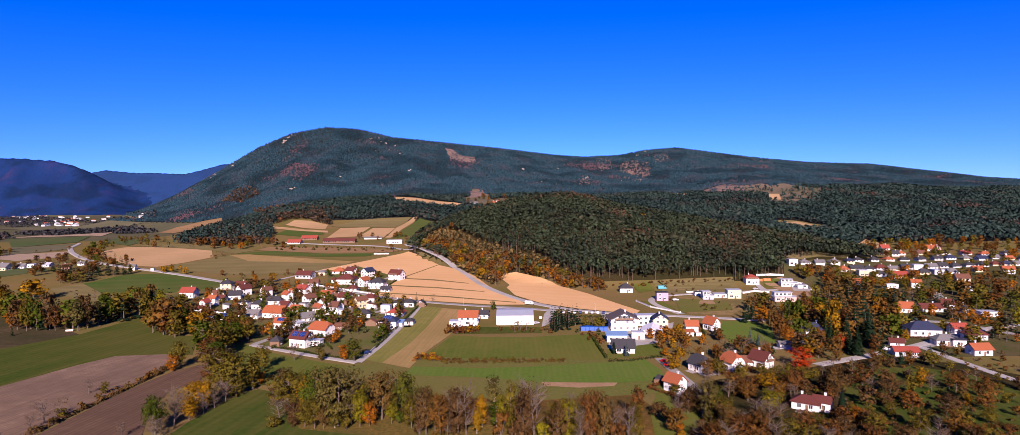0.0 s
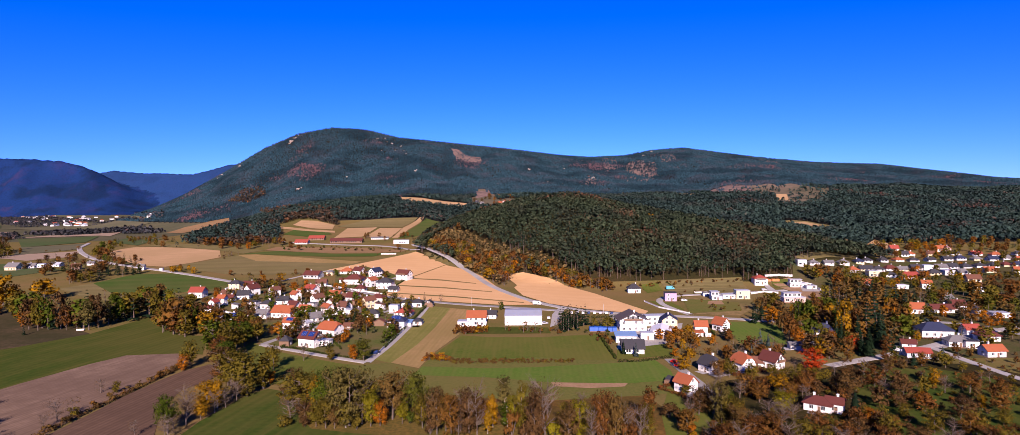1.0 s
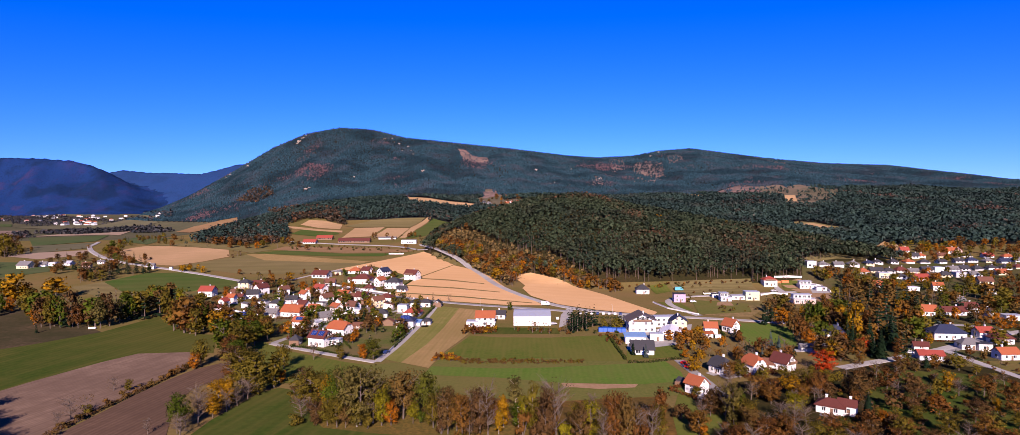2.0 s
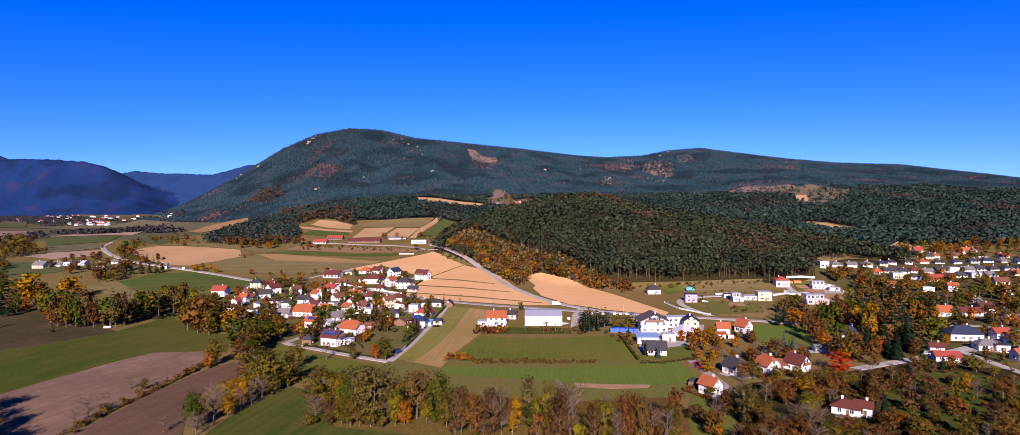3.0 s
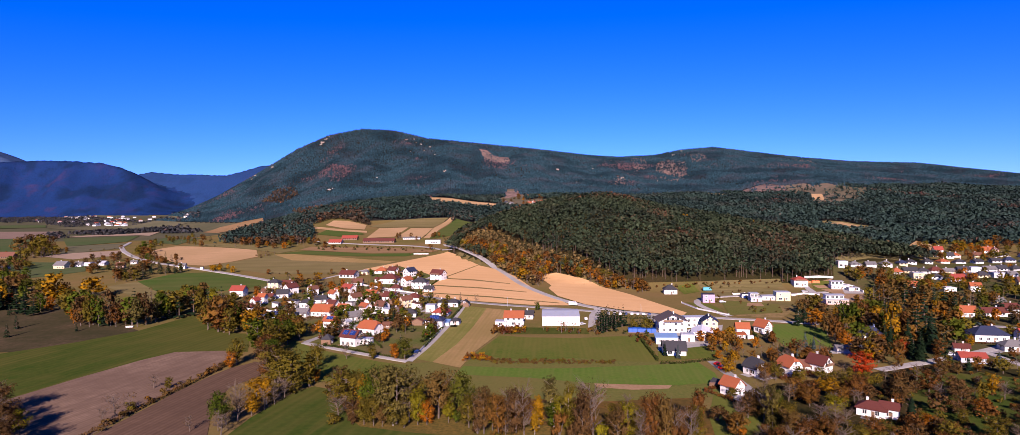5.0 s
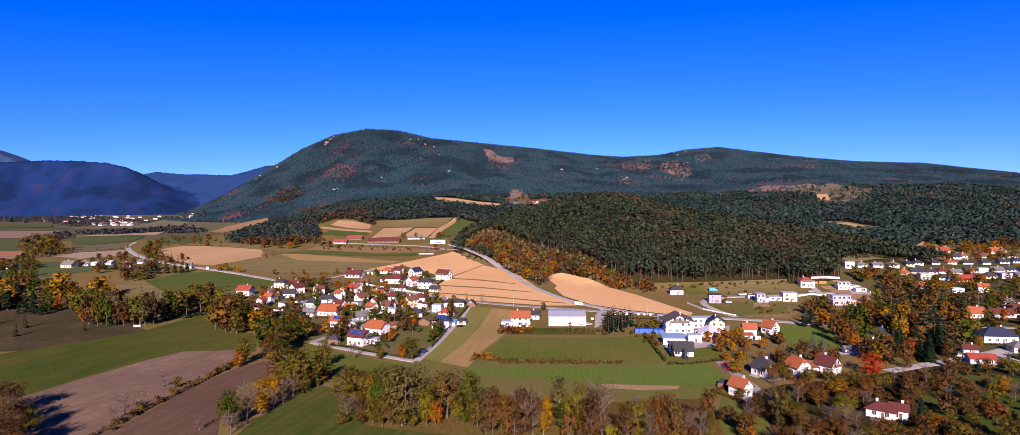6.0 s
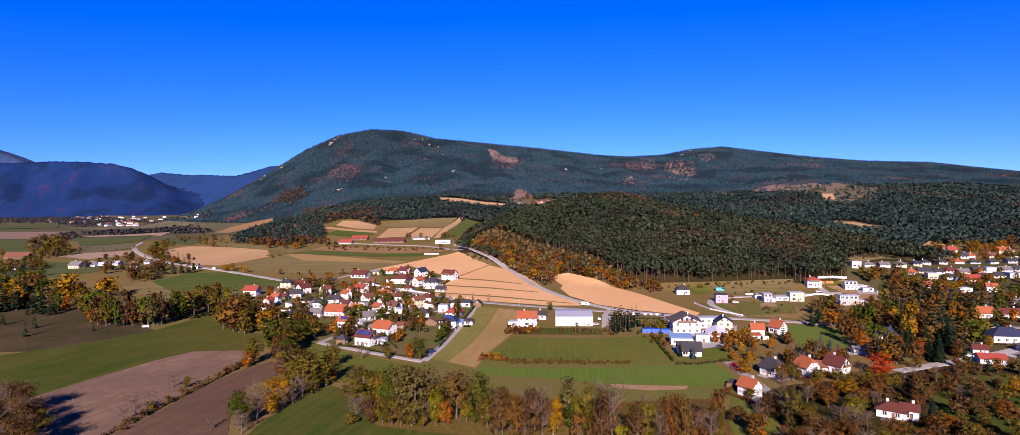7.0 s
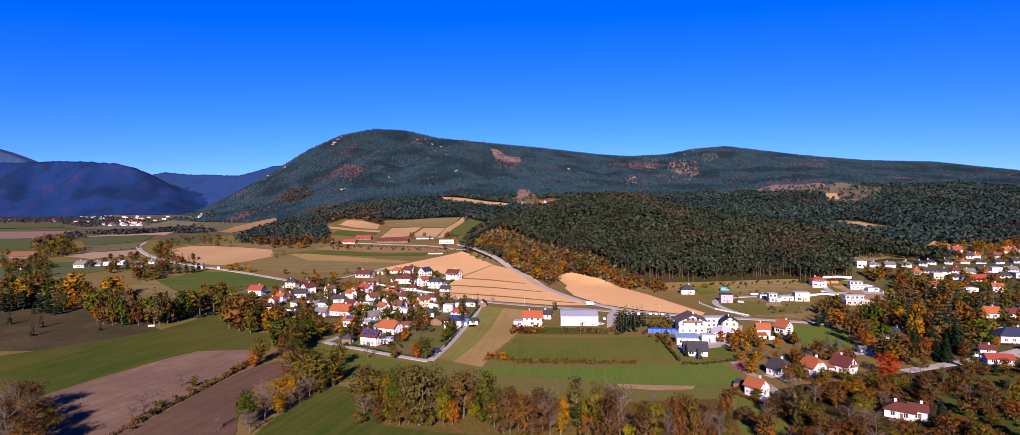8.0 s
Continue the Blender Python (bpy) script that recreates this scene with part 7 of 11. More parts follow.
house(15.7, 1322.1, 10, 9, 6.5, 3.0, 2.9, "gable", "tile_brown", "wall_cream", group="houses of the hamlet", fine=False)
house(25.7, 1383.0, -20, 8, 6.5, 3.0, 2.9, "gable", "tile_orange", "wall_cream", group="houses of the hamlet", fine=False)
house(-2769.4, 3661.8, -36.5407, 15.1985, 8.77963, 7.08208, 4.66108, "gable", "tile_grey", "wall_white", windows='', chimney=False, group='houses of the far village', label='distant pale house of a valley village', fine=False)
house(-1902.4, 2701.1, 55.4518, 13.2152, 8.15215, 5.39557, 3.65445, "gable", "sheet_grey", "wall_white", windows='', chimney=False, group='houses of the far village', label='distant pale house of a valley village', fine=False)
house(-1962.0, 2841.8, 59.887, 19.6197, 8.86305, 5.27175, 3.34093, "hip", "tile_orange", "wall_white", windows='', chimney=False, group='houses of the far village', label='distant pale house of a valley village', fine=False)
house(-1594.5, 2202.0, -8.11306, 14.1227, 11.788, 5.03167, 4.24324, "gable", "tile_dark", "wall_white", windows='', chimney=False, group='houses of the far village', label='distant pale house of a valley village', fine=False)
house(-1501.6, 2131.9, -13.6456, 21.5153, 8.47973, 5.31189, 4.38482, "gable", "tile_grey", "wall_white", windows='', chimney=False, group='houses of the far village', label='distant pale house of a valley village', fine=False)
house(-2222.1, 2983.6, 44.1781, 12.6523, 11.7346, 4.77622, 4.37342, "gable", "sheet_grey", "wall_white", windows='', chimney=False, group='houses of the far village', label='distant pale house of a valley village', fine=False)
house(-2051.1, 3051.9, -12.8741, 19.9046, 9.74837, 6.09843, 4.52768, "gable", "tile_grey", "wall_white", windows='', chimney=False, group='houses of the far village', label='distant pale house of a valley village', fine=False)
house(-1640.9, 2387.7, -8.1182, 21.145, 8.19515, 6.83319, 3.37986, "hip", "tile_grey", "wall_white", windows='', chimney=False, group='houses of the far village', label='distant pale house of a valley village', fine=False)
house(-1553.0, 2131.1, -9.43017, 14.6466, 9.8784, 5.08277, 4.15975, "gable", "tile_grey", "wall_white", windows='', chimney=False, group='houses of the far village', label='distant pale house of a valley village', fine=False)
house(-2477.7, 3349.2, -42.0507, 18.555, 10.9052, 5.76861, 3.61555, "hip", "tile_grey", "wall_white", windows='', chimney=False, group='houses of the far village', label='distant pale house of a valley village', fine=False)
house(-1645.7, 2220.8, -37.8236, 16.2846, 9.12678, 6.62883, 3.70179, "gable", "tile_grey", "wall_white", windows='', chimney=False, group='houses of the far village', label='distant pale house of a valley village', fine=False)
house(-2756.5, 3779.7, -12.0687, 14.9852, 11.4938, 5.94635, 3.81165, "gable", "tile_red", "wall_white", windows='', chimney=False, group='houses of the far village', label='distant pale house of a valley village', fine=False)
house(-2000.2, 2605.9, -2.26166, 19.1517, 8.17012, 6.6859, 3.77341, "gable", "tile_dark", "wall_white", windows='', chimney=False, group='houses of the far village', label='distant pale house of a valley village', fine=False)
house(-2132.9, 2706.6, 33.1824, 17.6184, 9.76645, 4.47421, 3.31254, "hip", "tile_red", "wall_white", windows='', chimney=False, group='houses of the far village', label='distant pale house of a valley village', fine=False)
house(-1467.5, 2120.7, -40.0027, 21.4944, 8.42631, 5.61938, 4.26849, "hip", "tile_orange", "wall_white", windows='', chimney=False, group='houses of the far village', label='distant pale house of a valley village', fine=False)
house(-1725.2, 2384.2, -17.8841, 16.9608, 10.2339, 4.82096, 3.82815, "gable", "tile_orange", "wall_white", windows='', chimney=False, group='houses of the far village', label='distant pale house of a valley village', fine=False)
house(-1453.2, 2141.2, -26.9108, 19.959, 10.8823, 5.00205, 4.41351, "hip", "sheet_grey", "wall_white", windows='', chimney=False, group='houses of the far village', label='distant pale house of a valley village', fine=False)
house(-1946.6, 2841.1, 49.82, 20.5046, 10.3373, 6.00609, 4.52663, "hip", "tile_red", "wall_white", windows='', chimney=False, group='houses of the far village', label='distant pale house of a valley village', fine=False)
house(-1903.2, 2676.4, -56.8798, 16.1021, 9.66661, 5.89232, 3.81063, "gable", "tile_red", "wall_white", windows='', chimney=False, group='houses of the far village', label='distant pale house of a valley village', fine=False)
house(-1092.8, 1910.2, -54.8958, 19.2556, 9.26422, 5.87008, 3.96413, "gable", "tile_dark", "wall_white", windows='', chimney=False, group='houses of the far village', label='distant pale house of a valley village', fine=False)
house(-2222.5, 3232.8, 45.4579, 15.1842, 10.5731, 5.78251, 3.71412, "gable", "tile_dark", "wall_white", windows='', chimney=False, group='houses of the far village', label='distant pale house of a valley village', fine=False)
house(-2347.4, 3361.0, -50.506, 16.2451, 10.44, 6.28726, 3.3927, "gable", "sheet_grey", "wall_white", windows='', chimney=False, group='houses of the far village', label='distant pale house of a valley village', fine=False)
house(-1585.5, 2239.1, -27.8597, 16.9554, 10.1236, 7.11281, 3.98627, "gable", "sheet_grey", "wall_white", windows='', chimney=False, group='houses of the far village', label='distant pale house of a valley village', fine=False)
house(-2845.9, 3920.4, -28.8957, 15.5444, 11.4318, 5.01029, 4.10183, "gable", "tile_orange", "wall_white", windows='', chimney=False, group='houses of the far village', label='distant pale house of a valley village', fine=False)
house(-1870.3, 2950.8, 41.3207, 17.8744, 8.32441, 7.35078, 3.71924, "hip", "tile_dark", "wall_white", windows='', chimney=False, group='houses of the far village', label='distant pale house of a valley village', fine=False)
house(-3058.4, 3939.2, -19.5436, 22.1887, 9.65162, 4.35391, 3.22749, "gable", "tile_orange", "wall_white", windows='', chimney=False, group='houses of the far village', label='distant pale house of a valley village', fine=False)
house(-2197.3, 3247.9, -32.8568, 12.1185, 10.2304, 5.09425, 3.28825, "hip", "tile_dark", "wall_white", windows='', chimney=False, group='houses of the far village', label='distant pale house of a valley village', fine=False)
house(-1075.3, 1876.9, 13.8058, 12.8249, 10.5624, 6.33079, 3.7137, "gable", "tile_dark", "wall_white", windows='', chimney=False, group='houses of the far village', label='distant pale house of a valley village', fine=False)
house(-1988.0, 2795.7, 57.7661, 13.2249, 10.5682, 4.73327, 3.41941, "gable", "tile_grey", "wall_white", windows='', chimney=False, group='houses of the far village', label='distant pale house of a valley village', fine=False)
house(-2558.8, 3766.8, 35.7502, 18.4242, 9.08646, 4.68419, 4.10057, "hip", "sheet_grey", "wall_white", windows='', chimney=False, group='houses of the far village', label='distant pale house of a valley village', fine=False)
house(-2512.8, 3576.2, 23.3988, 19.3927, 8.5197, 7.43478, 3.32808, "gable", "tile_orange", "wall_white", windows='', chimney=False, group='houses of the far village', label='distant pale house of a valley village', fine=False)
house(-1698.6, 2336.7, 23.8475, 12.9301, 10.2874, 4.96821, 3.67578, "gable", "tile_red", "wall_white", windows='', chimney=False, group='houses of the far village', label='distant pale house of a valley village', fine=False)
house(-2222.4, 3551.0, 16.6909, 16.903, 11.3727, 7.17654, 3.56003, "hip", "tile_orange", "wall_white", windows='', chimney=False, group='houses of the far village', label='distant pale house of a valley village', fine=False)
house(-2890.8, 3932.5, 32.7717, 14.8428, 8.8603, 7.28267, 3.17121, "hip", "tile_grey", "wall_white", windows='', chimney=False, group='houses of the far village', label='distant pale house of a valley village', fine=False)
house(-2263.6, 3329.7, 21.0932, 15.3608, 10.8478, 5.80605, 4.23003, "gable", "tile_grey", "wall_white", windows='', chimney=False, group='houses of the far village', label='distant pale house of a valley village', fine=False)
house(-1717.6, 2467.1, -54.8193, 17.385, 9.9108, 4.53029, 3.43602, "gable", "tile_red", "wall_white", windows='', chimney=False, group='houses of the far village', label='distant pale house of a valley village', fine=False)
house(-2645.2, 3560.3, -32.5192, 14.6761, 8.17734, 6.30718, 4.027, "hip", "sheet_grey", "wall_white", windows='', chimney=False, group='houses of the far village', label='distant pale house of a valley village', fine=False)
house(-2286.5, 3467.3, 30.9144, 16.4454, 10.6787, 4.33861, 3.52635, "gable", "tile_grey", "wall_white", windows='', chimney=False, group='houses of the far village', label='distant pale house of a valley village', fine=False)
house(-1731.7, 2479.6, -5.02835, 16.3821, 11.1108, 5.71166, 3.93397, "gable", "tile_red", "wall_white", windows='', chimney=False, group='houses of the far village', label='distant pale house of a valley village', fine=False)
house(-1775.9, 2731.8, 58.7427, 13.9257, 8.38446, 5.25958, 3.27621, "hip", "tile_orange", "wall_white", windows='', chimney=False, group='houses of the far village', label='distant pale house of a valley village', fine=False)
house(-2596.7, 3420.7, 27.4546, 15.8674, 8.75429, 7.28884, 4.51539, "gable", "tile_grey", "wall_white", windows='', chimney=False, group='houses of the far village', label='distant pale house of a valley village', fine=False)
house(-2701.5, 3513.8, -5.31508, 19.793, 10.7057, 6.98083, 4.18538, "gable", "tile_grey", "wall_white", windows='', chimney=False, group='houses of the far village', label='distant pale house of a valley village', fine=False)
house(-1621.8, 2366.0, 7.28443, 20.3936, 10.8599, 6.55853, 3.43608, "hip", "tile_orange", "wall_white", windows='', chimney=False, group='houses of the far village', label='distant pale house of a valley village', fine=False)
house(-2756.7, 3655.6, 12.6723, 15.5944, 8.6723, 5.08778, 3.13074, "gable", "sheet_grey", "wall_white", windows='', chimney=False, group='houses of the far village', label='distant pale house of a valley village', fine=False)
house(-1490.6, 2161.4, -20.8614, 21.4174, 8.43538, 4.63259, 3.1306, "gable", "tile_red", "wall_white", windows='', chimney=False, group='houses of the far village', label='distant pale house of a valley village', fine=False)
house(-1624.3, 2394.7, 50.247, 18.139, 10.1267, 4.69963, 3.78535, "hip", "tile_orange", "wall_white", windows='', chimney=False, group='houses of the far village', label='distant pale house of a valley village', fine=False)
house(-3304.9, 3612.9, 0, 14.8, 8.88, 4.962, 3.9, "gable", "tile_dark", "wall_white", windows='', chimney=False, group='houses of the far village', label='distant pale house of a valley village', fine=False)
house(-3096.1, 3307.2, 0, 14.8, 8.88, 4.962, 3.9, "gable", "tile_orange", "wall_white", windows='', chimney=False, group='houses of the far village', label='distant pale house of a valley village', fine=False)
house(-2954.0, 3160.5, 0, 14.8, 8.88, 4.962, 3.9, "gable", "tile_grey", "wall_white", windows='', chimney=False, group='houses of the far village', label='distant pale house of a valley village', fine=False)
house(-2867.8, 3073.0, 0, 14.8, 8.88, 4.962, 3.9, "gable", "tile_grey", "wall_white", windows='', chimney=False, group='houses of the far village', label='distant pale house of a valley village', fine=False)
house(-3266.4, 3541.9, 0, 14.8, 8.88, 4.962, 3.9, "gable", "tile_orange", "wall_white", windows='', chimney=False, group='houses of the far village', label='distant pale house of a valley village', fine=False)
house(-2799.9, 3095.6, 0, 14.8, 8.88, 4.962, 3.9, "gable", "tile_orange", "wall_white", windows='', chimney=False, group='houses of the far village', label='distant pale house of a valley village', fine=False)
house(-2293.1, 2788.2, 0, 14.8, 8.88, 4.962, 3.9, "gable", "tile_dark", "wall_white", windows='', chimney=False, group='houses of the far village', label='distant pale house of a valley village', fine=False)
house(-2489.3, 3000.3, 0, 14.8, 8.88, 4.962, 3.9, "gable", "tile_orange", "wall_white", windows='', chimney=False, group='houses of the far village', label='distant pale house of a valley village', fine=False)

# garden hedges, loose things and vehicles
hedge([(51.7, 272.2), (62.4, 272), (78.3, 278.4)], 1.4, 1.2, "hedge", "clipped green hedge along a lawn")
hedge([(51.5, 276.6), (51.6, 298.3), (51.9, 326.7)], 1.6, 1.3, "hedge", "clipped green hedge beside a field")
hedge([(-60.6, 304.8), (-59.1, 326.5), (-56.3, 372.4), (-52.9, 423.1)], 1.6, 1.2, "hedge", "dark clipped hedge along a lane")
hedge([(-121.6, 325), (-119, 341.1), (-114.2, 355)], 1.8, 1.4, "hedge_red", "copper-coloured beech hedge along a lane")
hedge([(-26.9, 338.5), (-18.8, 336.6), (-9, 338)], 3.0, 2.2, "hedge_red", "tall copper-coloured hedge behind a white house")
hedge([(-36.8, 282.9), (-31.7, 284), (-26.4, 282.7)], 2.0, 2.0, "hedge_red", "low autumn-coloured hedge on the bank")
hedge([(99.4, 263), (97.5, 251.5)], 1.2, 0.8, "hedge", "low clipped green garden hedge")
hedge([(139, 482.5), (134.4, 493.2)], 1.2, 1.0, "hedge", "low clipped green garden hedge")
hedge([(-94.5, 475.2), (-89.6, 518.9), (-85.3, 569.6)], 1.2, 1.0, "hedge", "garden hedge along a field")
hedge([(-69.5, 284.8), (-83.9, 292.3), (-99.9, 303), (-108.4, 308.7)], 1.1, 0.8, "hedge", "low clipped hedge along a lane")
hedge([(-86.9, 347.1), (-93.1, 327.4), (-82, 304)], 1.2, 0.8, "hedge", "garden hedge between plots")
hedge([(-138.3, 428.7), (-112, 399.7), (-100.6, 427.3)], 1.3, 0.8, "hedge", "garden hedge between plots")
hedge([(-171.4, 406.2), (-150.2, 379.6), (-146.5, 354.1)], 1.6, 1.0, "hedge", "garden hedge between plots")
hedge([(35.6, 386), (47.1, 379.2), (58.5, 374.7), (72, 376.3)], 1.5, 1.0, "hedge", "dark clipped hedge along the road")
car(76.5, 268.6, -45, "car_red", "small red car parked on the lane")
car(76.5, 262.4, -45, "car_red", "small red car parked on the lane")
car(-62.0, 294.4, 70, "car_blue", "dark blue car parked beside a field")
car(-62.9, 334.6, 60, "car_red", "red car in a driveway")
car(44.4, 389.9, 80, "car_white", "pale car parked in a row by the road")
car(48.1, 389.4, 80, "car_silver", "pale car parked in a row by the road")
car(51.8, 388.9, 80, "car_white", "pale car parked in a row by the road")
car(55.4, 388.4, 80, "car_blue", "dark car parked in a row by the road")
car(59.1, 387.9, 80, "car_white", "pale car parked in a row by the road")
car(62.7, 387.4, 80, "car_silver", "pale car parked in a row by the road")
car(66.4, 386.9, 80, "car_white", "pale car parked in a row by the road")
car(70.0, 386.4, 80, "car_blue", "dark car parked in a row by the road")
car(24.5, 358.2, 20, "car_silver", "silver car beside a hall")
car(28.2, 373.7, 90, "car_white", "white car beside a hall")
car(82.8, 335.5, 0, "car_white", "white car parked in a yard")
car(129.5, 428.5, 0, "car_white", "white car before a lilac house")
car(204.8, 468.4, 0, "car_silver", "silver car on a lane")
car(186.8, 283.1, 15, "car_white", "white car on a street")
car(-136.1, 492.0, -20, "car_white", "white car on a village road")
car(-309.4, 867.3, 0, "car_white", "white car parked at a farm")
van(24.2, 422.6, -25, 6, 2.3, 2.6, "car_white", "white delivery van on the country road", "van")
stack(53.2, 338.0, -3, 10, 4, 2.6, "tarp_blue", "long stack under blue tarpaulin", "stack")
stack(60.7, 336.1, -3, 5, 4, 2.4, "tarp_blue", "short stack under blue tarpaulin", "stack")
stack(67.5, 337.6, -3, 4, 3, 2.6, "tarp_blue", "blue crate stack beside the inn", "stack")
van(133.4, 477.3, -3, 6.5, 2.4, 2.8, "plastic_turquoise", "turquoise trailer parked on grass", "trailer")
stack(227.4, 498.6, -3, 6, 2.4, 2.2, "plastic_orange", "orange site container in a yard", "container")
stack(222.1, 498.5, -3, 3, 2, 1.8, "plastic_orange", "orange site crate in a yard", "container")
stack(84.2, 484.0, 0, 4, 2, 1.6, "plastic_orange", "orange wood pile under cover", "stack")
stack(-250.2, 360.9, 10, 4, 1.6, 1.1, "frame", "pale bench table at the meadow's edge", "bench")
stack(-135.7, 730.2, -2, 18, 2.2, 1.6, "frame", "row of white wrapped bales", "bales")
stack(109.1, 319.2, -20, 3, 2, 2.0, "frame", "small white garden shed", "shed")
stack(64.7, 238.0, -40, 2.5, 2, 2, "timber", "small brown timber lean-to", "shed")

# rocks on the mountain
outcrop(-793.6, 2346.4, 9.8)
outcrop(-791.4, 2371.3, 7.5)
outcrop(-799.7, 2334.0, 6.0)
outcrop(-1069.3, 2357.6, 7.5)
outcrop(-988.5, 2332.1, 6.0)
outcrop(-1059.3, 2306.8, 5.2)
outcrop(101.8, 2016.0, 8.2)
outcrop(-261.5, 1886.3, 7.5)
outcrop(-469.9, 1871.3, 5.2)
outcrop(-589.2, 1787.1, 6.8)
outcrop(-582.0, 1795.2, 4.5)
outcrop(-407.3, 2311.7, 5.2)
outcrop(-368.3, 2300.5, 4.5)
outcrop(559.5, 2345.7, 6.0)
outcrop(598.1, 2380.1, 6.0)
outcrop(-332.4, 2174.0, 4.5)
outcrop(-439.1, 2351.1, 4.5)
outcrop(-780.5, 2385.8, 4.5)
outcrop(195.1, 1533.7, 3.8)
outcrop(228.0, 2125.1, 3.8)
outcrop(284.7, 1840.7, 6.0)
outcrop(333.5, 2012.8, 3.8)
outcrop(-2357.1, 4497.0, 4.5)
outcrop(-3047.0, 4773.3, 4.5)
outcrop(442.4, 2099.5, 2.9)
outcrop(440.6, 2108.0, 2.1)
outcrop(498.5, 2139.0, 2.2)
outcrop(502.6, 2132.2, 2.2)
outcrop(526.9, 2210.8, 2.7)
outcrop(469.6, 2098.7, 2.2)
outcrop(483.1, 1977.8, 2.9)
outcrop(509.7, 2150.5, 2.6)
outcrop(478.0, 2073.6, 2.7)
outcrop(491.8, 2025.7, 2.9)
outcrop(504.9, 2076.6, 2.9)
outcrop(384.8, 1812.6, 2.6)
outcrop(467.2, 2041.9, 2.4)
outcrop(531.1, 2242.0, 2.2)
outcrop(561.7, 2188.5, 2.2)
outcrop(465.1, 2007.1, 2.1)
outcrop(473.4, 2149.7, 3.4)
outcrop(442.0, 1821.0, 3.2)
outcrop(494.0, 2064.9, 2.6)
outcrop(405.7, 1794.1, 2.7)
outcrop(240.5, 1767.6, 3.3)
outcrop(183.0, 1785.2, 3.4)
outcrop(145.8, 1813.9, 3.0)
outcrop(221.2, 2032.9, 2.2)
outcrop(183.1, 1756.6, 2.6)
outcrop(169.8, 1861.9, 2.6)
outcrop(235.8, 1933.7, 2.4)
outcrop(129.6, 1795.3, 2.9)
outcrop(172.4, 1909.1, 2.8)
outcrop(-383.1, 2243.3, 3.1)
outcrop(-424.2, 2315.1, 2.9)
outcrop(-425.8, 2206.9, 2.1)
outcrop(-401.9, 2354.4, 2.7)
outcrop(-461.8, 2307.7, 3.4)
outcrop(-362.0, 2381.5, 2.6)
outcrop(-466.8, 2323.5, 2.3)
outcrop(-330.4, 2370.1, 2.3)
outcrop(-462.7, 2328.0, 3.4)
outcrop(-348.1, 2238.2, 3.2)

# walls, terraces and drives of the houses below the wood
garden_wall([(223.5, 509.3), (236.1, 511.0), (246.8, 509.7)], 1.6)
garden_wall([(188.4, 453.0), (200.6, 460.5), (208.8, 453.9)], 1.2)
garden_wall([(147.2, 459.7), (156.9, 461.7), (162.3, 455.4)], 1.2)
garden_wall([(247.5, 494.3), (252.9, 488.8), (247.3, 465.0)], 1.4)
garden_wall([(101.1, 428.7), (105.6, 406.2), (114.7, 391.6), (119.4, 384.5)], 0.9)
field("terrace", [(239.4, 481.2), (250.0, 477.0), (245.7, 459.1), (231.2, 460.5)], MAT["concrete"], "pale paved terrace beside a modern house", "terrace", 0.2)
field("drive", [(214.1, 491.6), (218.4, 491.5), (212.6, 462.3), (205.2, 457.1)], MAT["concrete"], "pale paved drive up to a house", "drive", 0.2)
field("terrace", [(146.6, 427.1), (155.7, 426.2), (153.0, 413.9), (141.5, 415.0)], MAT["bare"], "reddish terrace bank before a house", "terrace", 0.2)
field("lawn", [(224.9, 503.6), (241.6, 503.7), (233.8, 481.7), (218.7, 480.0)], MAT["lawn"], "garden lawn between walls", "lawn", 0.18)
field("lawn", [(104.9, 430.9), (119.6, 424.4), (120.2, 395.6), (109.3, 403.5)], MAT["lawn"], "garden lawn inside a road bend", "lawn", 0.18)

# street lamps and poles
street_lamp(153.8, 363.7)
street_lamp(-21.7, 421.9)
street_lamp(65.1, 389.2)
street_lamp(-87.4, 458.0)

hedge([(-152.4, 176), (-151, 200), (-149.6, 222), (-148.2, 245), (-147.6, 262), (-145.5, 284)], 1.2, 1.8, "brown", "ragged brown hedgerow between ploughed fields")

# garden hedges and drives of the village plots
field("drive", [(-246.0, 477.7), (-249.5, 477.2), (-248.2, 467.9), (-244.7, 468.4)], MAT["concrete"], "pale paved drive beside a house", "drive", 0.14)
hedge([(-194.3, 418.7), (-206.1, 416.2), (-209.4, 431.6)], 1.5, 1.2, "hedge", "clipped garden hedge round a house plot")
field("terrace", [(-199.8, 420.0), (-193.6, 422.6), (-194.0, 424.9), (-200.6, 423.5)], MAT["bare"], "paved terrace before a house", "terrace", 0.15)
hedge([(-196.5, 423.2), (-198.3, 433.7), (-206.8, 432.2)], 1.3, 0.8, "hedge", "clipped garden hedge round a house plot")
field("drive", [(-199.5, 430.2), (-200.3, 434.6), (-208.0, 433.2), (-207.2, 428.8)], MAT["concrete"], "pale paved drive beside a house", "drive", 0.14)
field("terrace", [(-197.7, 424.1), (-197.2, 429.4), (-200.8, 428.7), (-199.9, 423.7)], MAT["asphalt"], "paved terrace before a house", "terrace", 0.15)
field("drive", [(-231.7, 523.4), (-235.6, 523.1), (-234.8, 513.7), (-230.9, 514.1)], MAT["concrete"], "pale paved drive beside a house", "drive", 0.14)
field("terrace", [(-228.7, 512.1), (-222.0, 512.8), (-222.4, 516.3), (-229.0, 515.8)], MAT["bare"], "paved terrace before a house", "terrace", 0.15)
